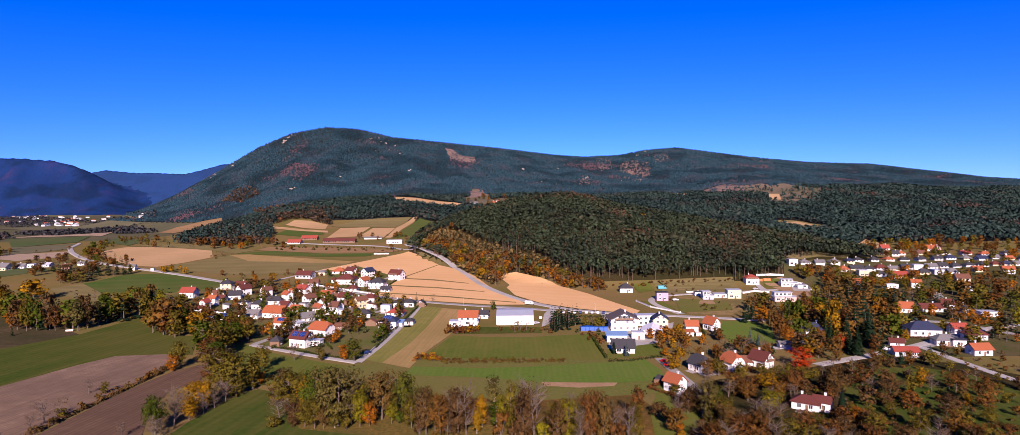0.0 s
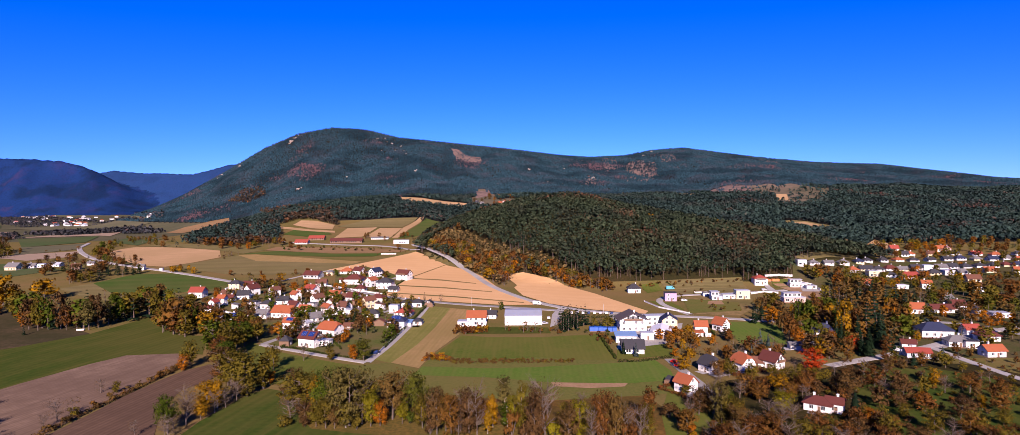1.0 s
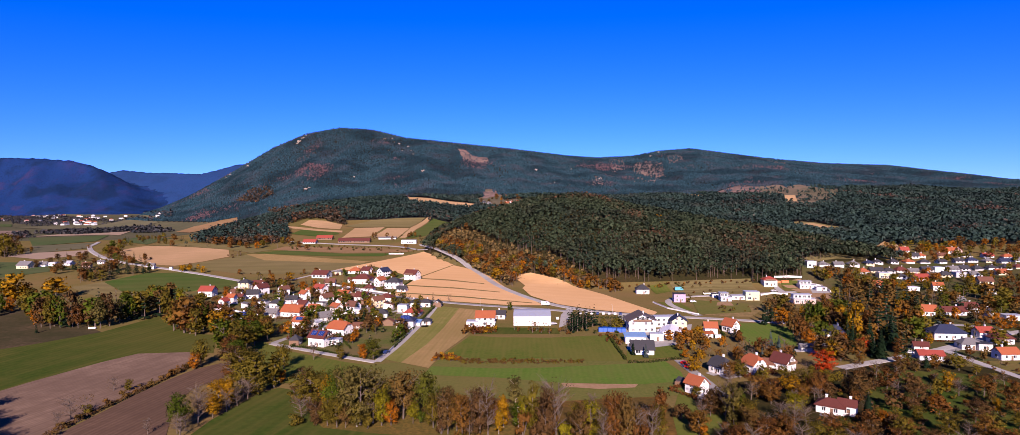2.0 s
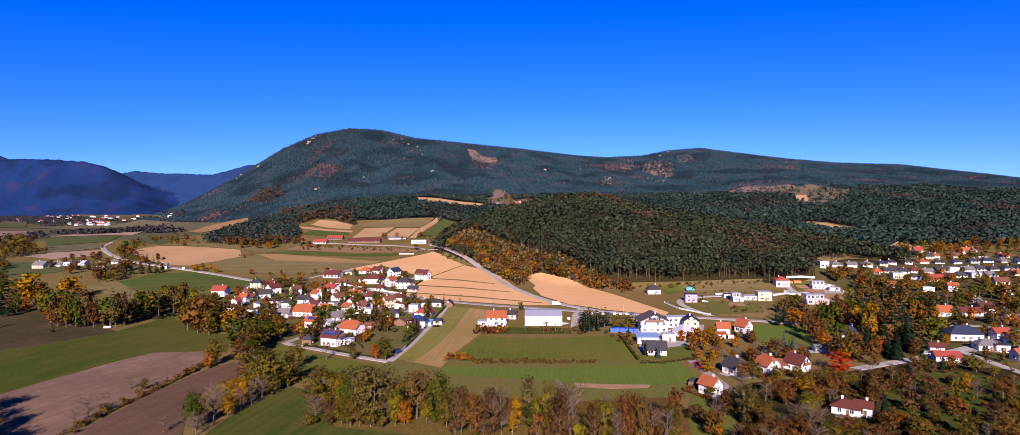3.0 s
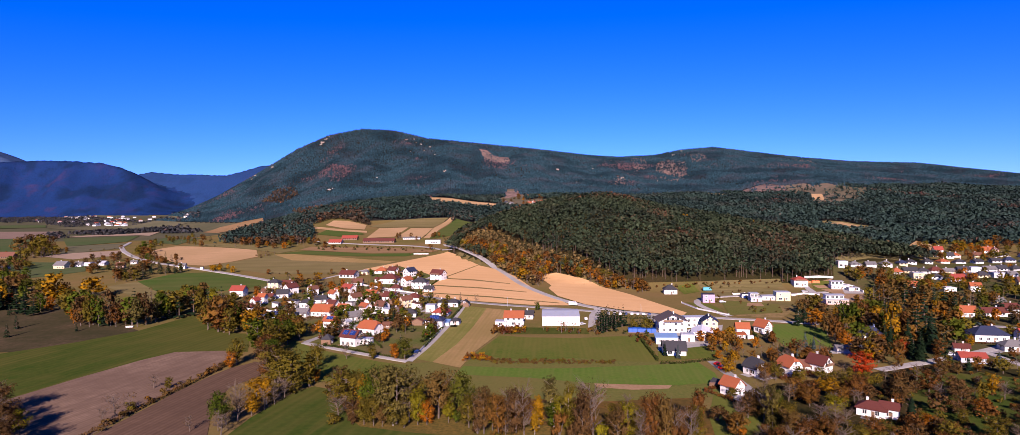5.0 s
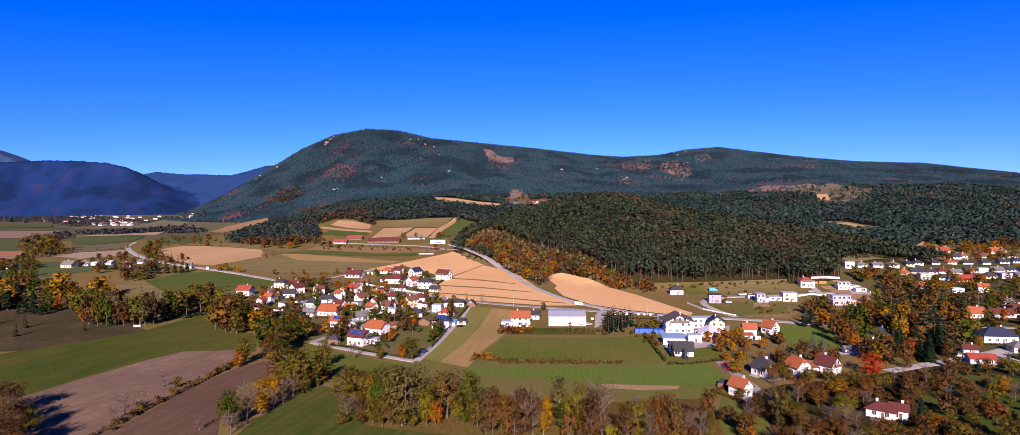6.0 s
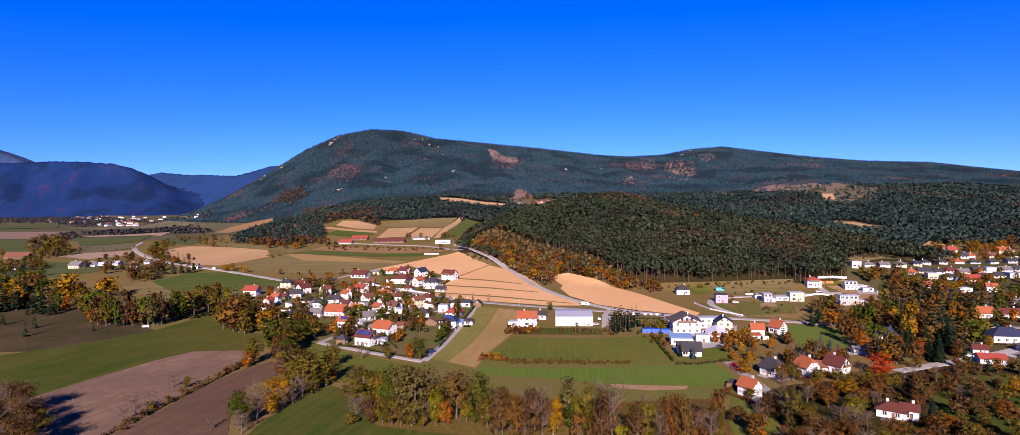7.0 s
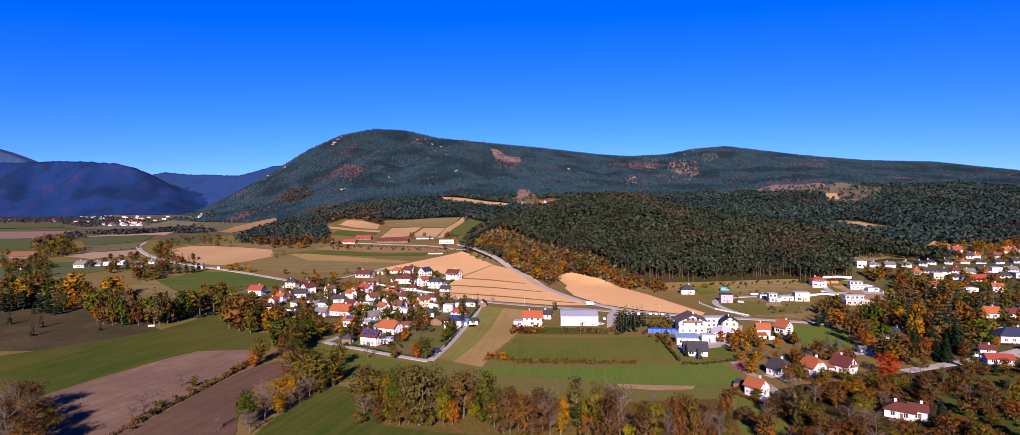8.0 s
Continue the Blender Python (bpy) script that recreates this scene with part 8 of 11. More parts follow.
field("terrace", [(-208.6, 494.3), (-202.5, 493.0), (-202.1, 495.9), (-208.2, 496.7)], MAT["asphalt"], "paved terrace before a house", "terrace", 0.15)
field("drive", [(-174.3, 485.7), (-173.2, 488.7), (-181.3, 491.6), (-182.4, 488.7)], MAT["concrete"], "pale paved drive beside a house", "drive", 0.14)
field("terrace", [(-174.7, 479.2), (-174.0, 484.4), (-176.1, 485.1), (-177.9, 480.3)], MAT["bare"], "paved terrace before a house", "terrace", 0.15)
field("drive", [(-162.7, 455.7), (-165.0, 451.6), (-157.6, 447.3), (-155.2, 451.4)], MAT["concrete"], "pale paved drive beside a house", "drive", 0.14)
field("terrace", [(-152.7, 452.1), (-149.9, 457.7), (-152.5, 459.1), (-155.6, 453.8)], MAT["bare"], "paved terrace before a house", "terrace", 0.15)
field("drive", [(-157.7, 489.2), (-161.3, 489.1), (-160.9, 479.7), (-157.3, 479.8)], MAT["concrete"], "pale paved drive beside a house", "drive", 0.14)
field("terrace", [(-155.2, 477.7), (-148.6, 479.3), (-148.7, 481.6), (-155.3, 481.4)], MAT["concrete"], "paved terrace before a house", "terrace", 0.15)
hedge([(-183.8, 577.7), (-164.9, 574.4), (-162.7, 587.1)], 1.7, 1.0, "hedge_red", "clipped garden hedge round a house plot")
field("drive", [(-179.2, 589.5), (-183.4, 590.2), (-185.1, 580.2), (-181.0, 579.5)], MAT["concrete"], "pale paved drive beside a house", "drive", 0.14)
field("terrace", [(-179.0, 577.5), (-171.3, 576.7), (-170.8, 579.2), (-178.4, 580.5)], MAT["concrete"], "paved terrace before a house", "terrace", 0.15)
hedge([(-176.3, 423.3), (-186.0, 423.3), (-186.0, 434.4)], 1.2, 0.9, "hedge", "clipped garden hedge round a house plot")
field("terrace", [(-180.3, 422.5), (-173.6, 423.7), (-173.6, 426.4), (-180.3, 426.4)], MAT["bare"], "paved terrace before a house", "terrace", 0.15)
field("drive", [(-156.8, 417.2), (-153.3, 417.5), (-154.1, 426.1), (-157.6, 425.8)], MAT["concrete"], "pale paved drive beside a house", "drive", 0.14)
hedge([(-149.7, 384.6), (-134.2, 383.3), (-133.0, 397.6)], 1.8, 1.0, "hedge_red", "clipped garden hedge round a house plot")
hedge([(-171.0, 378.2), (-183.7, 380.4), (-181.8, 391.5)], 1.7, 0.8, "hedge_red", "clipped garden hedge round a house plot")
field("drive", [(-177.0, 391.1), (-181.2, 391.9), (-182.8, 382.6), (-178.6, 381.9)], MAT["concrete"], "pale paved drive beside a house", "drive", 0.14)
field("drive", [(-131.9, 370.7), (-135.3, 372.3), (-139.9, 362.3), (-136.6, 360.8)], MAT["concrete"], "pale paved drive beside a house", "drive", 0.14)
field("terrace", [(-135.6, 357.6), (-128.3, 356.2), (-127.4, 358.1), (-133.9, 361.2)], MAT["asphalt"], "paved terrace before a house", "terrace", 0.15)
hedge([(-119.4, 369.0), (-108.0, 370.0), (-109.1, 382.8)], 1.6, 1.2, "hedge", "clipped garden hedge round a house plot")
field("drive", [(-124.9, 381.4), (-129.1, 381.0), (-128.2, 370.9), (-124.0, 371.2)], MAT["concrete"], "pale paved drive beside a house", "drive", 0.14)
hedge([(-129.0, 459.1), (-140.6, 460.1), (-139.4, 473.7)], 1.9, 1.0, "hedge_red", "clipped garden hedge round a house plot")
field("drive", [(-124.8, 461.9), (-121.3, 461.6), (-120.4, 470.9), (-123.9, 471.2)], MAT["concrete"], "pale paved drive beside a house", "drive", 0.14)
field("terrace", [(-133.7, 460.7), (-126.5, 460.9), (-126.3, 463.5), (-133.4, 464.1)], MAT["concrete"], "paved terrace before a house", "terrace", 0.15)
field("drive", [(-115.8, 408.4), (-111.2, 408.4), (-111.2, 417.0), (-115.8, 417.0)], MAT["concrete"], "pale paved drive beside a house", "drive", 0.14)
field("terrace", [(-123.4, 406.0), (-117.2, 407.1), (-117.2, 409.9), (-123.4, 409.9)], MAT["asphalt"], "paved terrace before a house", "terrace", 0.15)
hedge([(-112.3, 441.4), (-109.8, 455.8), (-122.9, 458.1)], 1.4, 0.9, "hedge", "clipped garden hedge round a house plot")
field("drive", [(-112.6, 451.7), (-112.0, 455.4), (-120.5, 456.9), (-121.1, 453.2)], MAT["concrete"], "pale paved drive beside a house", "drive", 0.14)
field("terrace", [(-112.0, 444.6), (-112.2, 450.3), (-114.3, 450.7), (-115.3, 445.2)], MAT["asphalt"], "paved terrace before a house", "terrace", 0.15)
hedge([(-92.9, 334.6), (-109.3, 336.9), (-107.6, 349.4)], 1.4, 1.1, "hedge", "clipped garden hedge round a house plot")
field("drive", [(-104.4, 348.6), (-109.1, 349.2), (-110.5, 339.1), (-105.9, 338.5)], MAT["concrete"], "pale paved drive beside a house", "drive", 0.14)
hedge([(-100.5, 306.9), (-113.6, 308.3), (-111.7, 326.4)], 1.4, 1.2, "hedge", "clipped garden hedge round a house plot")
field("terrace", [(-107.2, 310.8), (-99.6, 309.6), (-99.3, 312.6), (-106.9, 313.4)], MAT["bare"], "paved terrace before a house", "terrace", 0.15)
field("drive", [(-96.8, 318.8), (-100.0, 319.3), (-100.9, 313.1), (-97.6, 312.6)], MAT["concrete"], "pale paved drive beside a house", "drive", 0.14)
field("drive", [(-86.7, 400.5), (-82.0, 400.5), (-82.0, 409.1), (-86.7, 409.1)], MAT["concrete"], "pale paved drive beside a house", "drive", 0.14)
field("terrace", [(-94.3, 399.8), (-88.2, 398.7), (-88.2, 402.0), (-94.3, 402.0)], MAT["concrete"], "paved terrace before a house", "terrace", 0.15)
field("terrace", [(-100.3, 422.4), (-94.0, 420.2), (-93.2, 423.2), (-99.6, 424.9)], MAT["concrete"], "paved terrace before a house", "terrace", 0.15)
hedge([(-84.0, 435.5), (-97.9, 434.3), (-99.2, 449.5)], 1.9, 1.2, "hedge", "clipped garden hedge round a house plot")
hedge([(-112.0, 529.0), (-114.9, 515.2), (-125.0, 517.3)], 1.5, 1.1, "hedge", "clipped garden hedge round a house plot")
field("drive", [(-113.5, 529.6), (-112.7, 533.6), (-121.9, 535.5), (-122.7, 531.5)], MAT["concrete"], "pale paved drive beside a house", "drive", 0.14)
field("terrace", [(-113.8, 521.9), (-112.4, 527.9), (-115.3, 528.5), (-116.6, 522.5)], MAT["bare"], "paved terrace before a house", "terrace", 0.15)
field("terrace", [(-136.0, 534.3), (-129.0, 531.8), (-128.7, 535.7), (-135.8, 536.3)], MAT["concrete"], "paved terrace before a house", "terrace", 0.15)
field("drive", [(-157.9, 596.3), (-161.9, 595.9), (-161.2, 587.4), (-157.1, 587.7)], MAT["concrete"], "pale paved drive beside a house", "drive", 0.14)
field("terrace", [(-155.2, 587.0), (-148.9, 586.4), (-149.2, 589.9), (-155.4, 589.4)], MAT["bare"], "paved terrace before a house", "terrace", 0.15)
hedge([(-140.8, 576.4), (-128.5, 575.3), (-127.1, 592.4)], 1.9, 1.1, "hedge", "clipped garden hedge round a house plot")
field("drive", [(-131.9, 579.5), (-128.5, 579.2), (-127.7, 588.5), (-131.1, 588.8)], MAT["concrete"], "pale paved drive beside a house", "drive", 0.14)
field("terrace", [(-140.9, 577.9), (-133.6, 578.8), (-133.4, 581.1), (-140.6, 581.7)], MAT["concrete"], "paved terrace before a house", "terrace", 0.15)
field("drive", [(-125.6, 567.4), (-128.4, 562.7), (-120.2, 558.0), (-117.5, 562.7)], MAT["concrete"], "pale paved drive beside a house", "drive", 0.14)
field("drive", [(-93.5, 505.6), (-89.4, 505.2), (-88.5, 516.1), (-92.6, 516.5)], MAT["concrete"], "pale paved drive beside a house", "drive", 0.14)
field("drive", [(-95.7, 562.3), (-99.3, 563.1), (-101.4, 553.1), (-97.8, 552.3)], MAT["concrete"], "pale paved drive beside a house", "drive", 0.14)
field("terrace", [(-95.8, 550.5), (-88.4, 548.3), (-87.6, 551.7), (-95.2, 553.3)], MAT["concrete"], "paved terrace before a house", "terrace", 0.15)
field("drive", [(-65.9, 425.4), (-61.3, 425.4), (-61.3, 434.8), (-65.9, 434.8)], MAT["concrete"], "pale paved drive beside a house", "drive", 0.14)
field("terrace", [(-74.8, 424.1), (-67.6, 424.7), (-67.6, 426.9), (-74.8, 426.9)], MAT["bare"], "paved terrace before a house", "terrace", 0.15)
field("drive", [(-71.6, 408.5), (-75.4, 408.8), (-76.3, 398.6), (-72.5, 398.3)], MAT["concrete"], "pale paved drive beside a house", "drive", 0.14)
field("terrace", [(-70.2, 397.1), (-62.5, 396.7), (-62.3, 398.9), (-70.0, 399.6)], MAT["asphalt"], "paved terrace before a house", "terrace", 0.15)
field("drive", [(-63.2, 354.5), (-58.1, 354.1), (-57.5, 362.7), (-62.6, 363.1)], MAT["concrete"], "pale paved drive beside a house", "drive", 0.14)
field("drive", [(-55.0, 355.9), (-49.8, 355.5), (-49.3, 362.6), (-54.5, 362.9)], MAT["concrete"], "pale paved drive beside a house", "drive", 0.14)
field("terrace", [(-60.8, 354.7), (-56.2, 354.4), (-55.9, 357.5), (-60.6, 357.8)], MAT["asphalt"], "paved terrace before a house", "terrace", 0.15)
field("drive", [(-80.4, 418.9), (-83.8, 418.9), (-83.8, 411.1), (-80.4, 411.1)], MAT["concrete"], "pale paved drive beside a house", "drive", 0.14)
field("terrace", [(-78.8, 409.2), (-73.7, 408.8), (-73.7, 412.6), (-78.8, 412.6)], MAT["asphalt"], "paved terrace before a house", "terrace", 0.15)
hedge([(-100.4, 372.4), (-92.2, 373.8), (-94.2, 384.7)], 1.5, 1.2, "hedge", "clipped garden hedge round a house plot")
field("terrace", [(-100.7, 374.8), (-96.2, 375.7), (-96.7, 378.5), (-101.2, 377.7)], MAT["bare"], "paved terrace before a house", "terrace", 0.15)
field("terrace", [(-91.9, 349.3), (-88.3, 350.5), (-88.3, 353.0), (-91.9, 353.0)], MAT["concrete"], "paved terrace before a house", "terrace", 0.15)
hedge([(-183.8, 456.6), (-174.4, 456.6), (-174.4, 471.7)], 1.3, 1.0, "hedge", "clipped garden hedge round a house plot")
field("terrace", [(-184.6, 459.9), (-180.0, 459.2), (-180.0, 462.6), (-184.6, 462.6)], MAT["bare"], "paved terrace before a house", "terrace", 0.15)
hedge([(66.8, 220.9), (59.7, 232.3), (70.1, 238.9)], 1.6, 0.8, "hedge_red", "clipped garden hedge round a house plot")
field("drive", [(67.4, 224.4), (70.1, 220.0), (76.2, 223.8), (73.4, 228.2)], MAT["concrete"], "pale paved drive beside a house", "drive", 0.14)
field("drive", [(85.2, 250.9), (87.3, 246.3), (94.7, 249.7), (92.5, 254.4)], MAT["concrete"], "pale paved drive beside a house", "drive", 0.14)
field("terrace", [(81.1, 255.4), (83.2, 251.2), (86.1, 252.6), (84.1, 256.8)], MAT["concrete"], "paved terrace before a house", "terrace", 0.15)
hedge([(93.4, 253.6), (95.7, 247.1), (111.5, 252.8)], 1.9, 1.0, "hedge_red", "clipped garden hedge round a house plot")
field("terrace", [(94.4, 255.5), (96.9, 251.4), (99.8, 252.4), (98.2, 256.9)], MAT["concrete"], "paved terrace before a house", "terrace", 0.15)
hedge([(111.1, 254.9), (101.0, 257.6), (104.2, 269.4)], 1.9, 1.1, "hedge_red", "clipped garden hedge round a house plot")
field("drive", [(108.2, 266.4), (104.3, 267.4), (102.7, 261.5), (106.6, 260.4)], MAT["concrete"], "pale paved drive beside a house", "drive", 0.14)
field("drive", [(117.5, 265.5), (116.0, 268.1), (109.0, 264.0), (110.5, 261.4)], MAT["concrete"], "pale paved drive beside a house", "drive", 0.14)
hedge([(106.4, 323.7), (113.9, 322.7), (115.5, 334.0)], 1.3, 1.1, "hedge", "clipped garden hedge round a house plot")
field("drive", [(106.1, 334.5), (101.2, 335.2), (100.2, 328.5), (105.1, 327.8)], MAT["concrete"], "pale paved drive beside a house", "drive", 0.14)
field("terrace", [(106.2, 325.9), (110.3, 324.7), (110.9, 328.5), (106.6, 329.1)], MAT["concrete"], "paved terrace before a house", "terrace", 0.15)
hedge([(114.8, 330.8), (111.0, 337.9), (122.9, 344.3)], 1.2, 1.2, "hedge_red", "clipped garden hedge round a house plot")
field("drive", [(119.6, 330.2), (121.1, 327.3), (127.7, 330.8), (126.1, 333.7)], MAT["concrete"], "pale paved drive beside a house", "drive", 0.14)
hedge([(103.8, 203.2), (111.4, 197.2), (116.6, 203.9)], 1.1, 1.0, "hedge_red", "clipped garden hedge round a house plot")
field("terrace", [(103.1, 204.0), (107.1, 200.1), (109.5, 203.2), (105.1, 206.6)], MAT["asphalt"], "paved terrace before a house", "terrace", 0.15)
hedge([(106.4, 200.8), (114.2, 194.8), (120.2, 202.4)], 1.3, 1.0, "hedge", "clipped garden hedge round a house plot")
field("drive", [(113.0, 208.7), (109.7, 211.3), (105.9, 206.4), (109.2, 203.8)], MAT["concrete"], "pale paved drive beside a house", "drive", 0.14)
hedge([(230.8, 303.1), (212.7, 306.3), (215.0, 319.4)], 1.2, 1.0, "hedge_red", "clipped garden hedge round a house plot")
field("drive", [(233.1, 306.4), (237.1, 305.7), (239.0, 316.3), (235.0, 317.0)], MAT["concrete"], "pale paved drive beside a house", "drive", 0.14)
field("terrace", [(221.0, 307.4), (230.8, 306.1), (231.2, 308.3), (221.4, 310.0)], MAT["asphalt"], "paved terrace before a house", "terrace", 0.15)
hedge([(189.4, 265.9), (179.5, 268.6), (181.8, 277.2)], 1.2, 0.8, "hedge", "clipped garden hedge round a house plot")
field("drive", [(193.3, 267.8), (196.7, 266.9), (198.7, 274.0), (195.2, 275.0)], MAT["concrete"], "pale paved drive beside a house", "drive", 0.14)
hedge([(198.2, 284.1), (189.1, 287.4), (191.9, 294.9)], 1.5, 0.9, "hedge", "clipped garden hedge round a house plot")
field("drive", [(195.6, 294.5), (191.4, 296.0), (189.3, 290.3), (193.5, 288.7)], MAT["concrete"], "pale paved drive beside a house", "drive", 0.14)
field("drive", [(225.9, 286.8), (231.0, 285.9), (232.5, 293.9), (227.3, 294.8)], MAT["concrete"], "pale paved drive beside a house", "drive", 0.14)
field("terrace", [(218.4, 286.8), (224.3, 285.8), (224.8, 288.6), (218.9, 289.6)], MAT["bare"], "paved terrace before a house", "terrace", 0.15)
field("drive", [(166.6, 322.8), (161.8, 323.8), (159.8, 314.6), (164.6, 313.6)], MAT["concrete"], "pale paved drive beside a house", "drive", 0.14)
field("drive", [(139.4, 294.2), (134.4, 294.7), (133.8, 288.6), (138.8, 288.1)], MAT["concrete"], "pale paved drive beside a house", "drive", 0.14)
field("terrace", [(140.9, 286.6), (148.0, 284.8), (148.4, 288.6), (141.2, 289.3)], MAT["concrete"], "paved terrace before a house", "terrace", 0.15)

# garages and annexes of the village plots
house(-201.7, 416.6, 190, 4.7, 5.5, 2.5, 1.9, "gable", "tile_maroon", "wall_white", chimney=False, windows="f", over=0.3, name="garage", category="garage", label="small white garage beside a house", group="garages of the village")
house(-161.1, 449.2, 150, 6.2, 6.3, 2.7, 2.1, "hip", "tile_brown", "wall_grey", chimney=False, windows="f", over=0.3, name="garage", category="garage", label="small grey garage beside a house", group="garages of the village")
house(-162.8, 486.3, 92, 5.1, 5.7, 2.9, 1.2, "hip", "tile_orange", "wall_white", chimney=False, windows="f", over=0.3, name="garage", category="garage", label="small white garage beside a house", group="garages of the village")
house(-164.5, 583.5, -10, 6.3, 6.0, 2.9, 1.7, "hip", "tile_grey", "wall_cream", chimney=False, windows="f", over=0.3, name="garage", category="garage", label="small cream garage beside a house", group="garages of the village")
house(-187.2, 427.0, 90, 5.2, 4.5, 2.5, 1.2, "mono", "tile_grey", "wall_grey", chimney=False, windows="f", over=0.3, name="garage", category="garage", label="small grey garage beside a house", group="garages of the village")
house(-134.2, 427.4, -15, 5.3, 5.0, 2.8, 0.3, "flat", "tile_grey", "wall_grey", chimney=False, windows="f", over=0.3, name="garage", category="garage", label="small grey garage beside a house", group="garages of the village")
house(-117.5, 361.7, 65, 5.8, 4.7, 3.0, 1.4, "hip", "sheet_grey", "wall_white", chimney=False, windows="f", over=0.3, name="garage", category="garage", label="small white garage beside a house", group="garages of the village")
house(-130.7, 444.9, 75, 4.2, 6.3, 3.0, 1.4, "mono", "sheet_grey", "timber", chimney=False, windows="f", over=0.3, name="garage", category="garage", label="small brown timber garage beside a house", group="garages of the village")
house(-113.5, 315.5, 84, 4.7, 5.1, 3.0, 2.2, "hip", "tile_dark", "timber", chimney=False, windows="f", over=0.3, name="garage", category="garage", label="small brown timber garage beside a house", group="garages of the village")
house(-100.8, 402.2, 90, 5.3, 6.2, 2.2, 1.1, "mono", "sheet_grey", "wall_white", chimney=False, windows="f", over=0.3, name="garage", category="garage", label="small white garage beside a house", group="garages of the village")
house(-104.2, 433.3, 75, 4.6, 4.8, 2.9, 0.3, "flat", "tile_maroon", "timber", chimney=False, windows="f", over=0.3, name="garage", category="garage", label="small brown timber garage beside a house", group="garages of the village")
house(-141.4, 538.5, -5, 4.6, 4.7, 2.7, 1.3, "gable", "tile_maroon", "wall_white", chimney=False, windows="f", over=0.3, name="garage", category="garage", label="small white garage beside a house", group="garages of the village")
house(-126.2, 581.2, -5, 6.4, 5.6, 2.9, 1.5, "hip", "tile_dark", "timber", chimney=False, windows="f", over=0.3, name="garage", category="garage", label="small brown timber garage beside a house", group="garages of the village")
house(-116.7, 578.1, 60, 5.6, 6.2, 2.8, 0.3, "flat", "tile_maroon", "wall_cream", chimney=False, windows="f", over=0.3, name="garage", category="garage", label="small cream garage beside a house", group="garages of the village")
house(-51.4, 422.2, 85, 5.1, 5.9, 2.7, 2.1, "gable", "tile_dark", "timber", chimney=False, windows="f", over=0.3, name="garage", category="garage", label="small brown timber garage beside a house", group="garages of the village")
house(-74.0, 362.4, 86, 4.1, 6.4, 2.5, 1.7, "gable", "tile_brown", "timber", chimney=False, windows="f", over=0.3, name="garage", category="garage", label="small brown timber garage beside a house", group="garages of the village")
house(-51.4, 363.8, -4, 5.4, 6.0, 2.5, 1.4, "hip", "tile_dark", "wall_white", chimney=False, windows="f", over=0.3, name="garage", category="garage", label="small white garage beside a house", group="garages of the village")
house(-84.7, 418.9, 90, 4.9, 6.4, 2.7, 1.4, "mono", "tile_brown", "wall_white", chimney=False, windows="f", over=0.3, name="garage", category="garage", label="small white garage beside a house", group="garages of the village")
house(-175.1, 463.3, 90, 4.9, 5.7, 2.9, 0.3, "flat", "sheet_grey", "wall_cream", chimney=False, windows="f", over=0.3, name="garage", category="garage", label="small cream garage beside a house", group="garages of the village")
house(-198.2, 466.4, 10, 8.69, 7.11, 3.418, 2.905, "gable", "tile_dark", "wall_white")
house(-155.1, 392.5, -10, 7.9, 6.32, 2.99075, 2.49, "gable", "tile_grey", "wall_white")
house(-110.6, 450.4, -15, 8.69, 7.11, 3.418, 2.905, "gable", "tile_maroon", "wall_white")
house(-83.9, 389.2, 5, 7.9, 6.32, 2.99075, 2.158, "hip", "tile_dark", "wall_white")
house(-154.5, 519.3, 5, 8.69, 7.11, 3.418, 2.822, "gable", "tile_brown", "wall_white")
house(-107.9, 413.4, -30, 7.9, 6.32, 3.418, 2.822, "gable", "tile_brown", "wall_white")
house(-131.8, 404.6, -10, 7.11, 6.32, 3.418, 2.49, "gable", "tile_orange", "wall_white")
house(-160.5, 443.1, 10, 7.9, 6.32, 3.0762, 2.324, "gable", "tile_dark", "wall_white")
house(-214.9, 475.4, 5, 7.9, 6.32, 2.99075, 2.49, "gable", "tile_brown", "wall_white")
house(-114.8, 492.3, -10, 7.9, 6.32, 2.9053, 2.158, "hip", "tile_maroon", "wall_white")
house(-87.3, 487.5, -10, 7.11, 5.53, 2.5635, 2.075, "gable", "tile_dark", "wall_white")

# white garden walls
garden_wall([(-152.4, 521.8), (-134.7, 507.7), (-114.5, 491.1), (-94.5, 475.2)], 1.1)
garden_wall([(-208.9, 431.3), (-187, 411.3), (-166.9, 397.2)], 1.1)
garden_wall([(-116.1, 391.1), (-109.8, 399.6), (-103, 403.8)], 1.1)
garden_wall([(-184.5, 451), (-163.8, 434.6)], 1.1)
garden_wall([(-118.1, 362.6), (-112.6, 378.3)], 1.1)
garden_wall([(-61.4, 294.4), (-59.9, 320.5), (-57.3, 346.2)], 1.1)
garden_wall([(-155, 410.2), (-138.4, 400.6), (-135.6, 414.2)], 1.1)

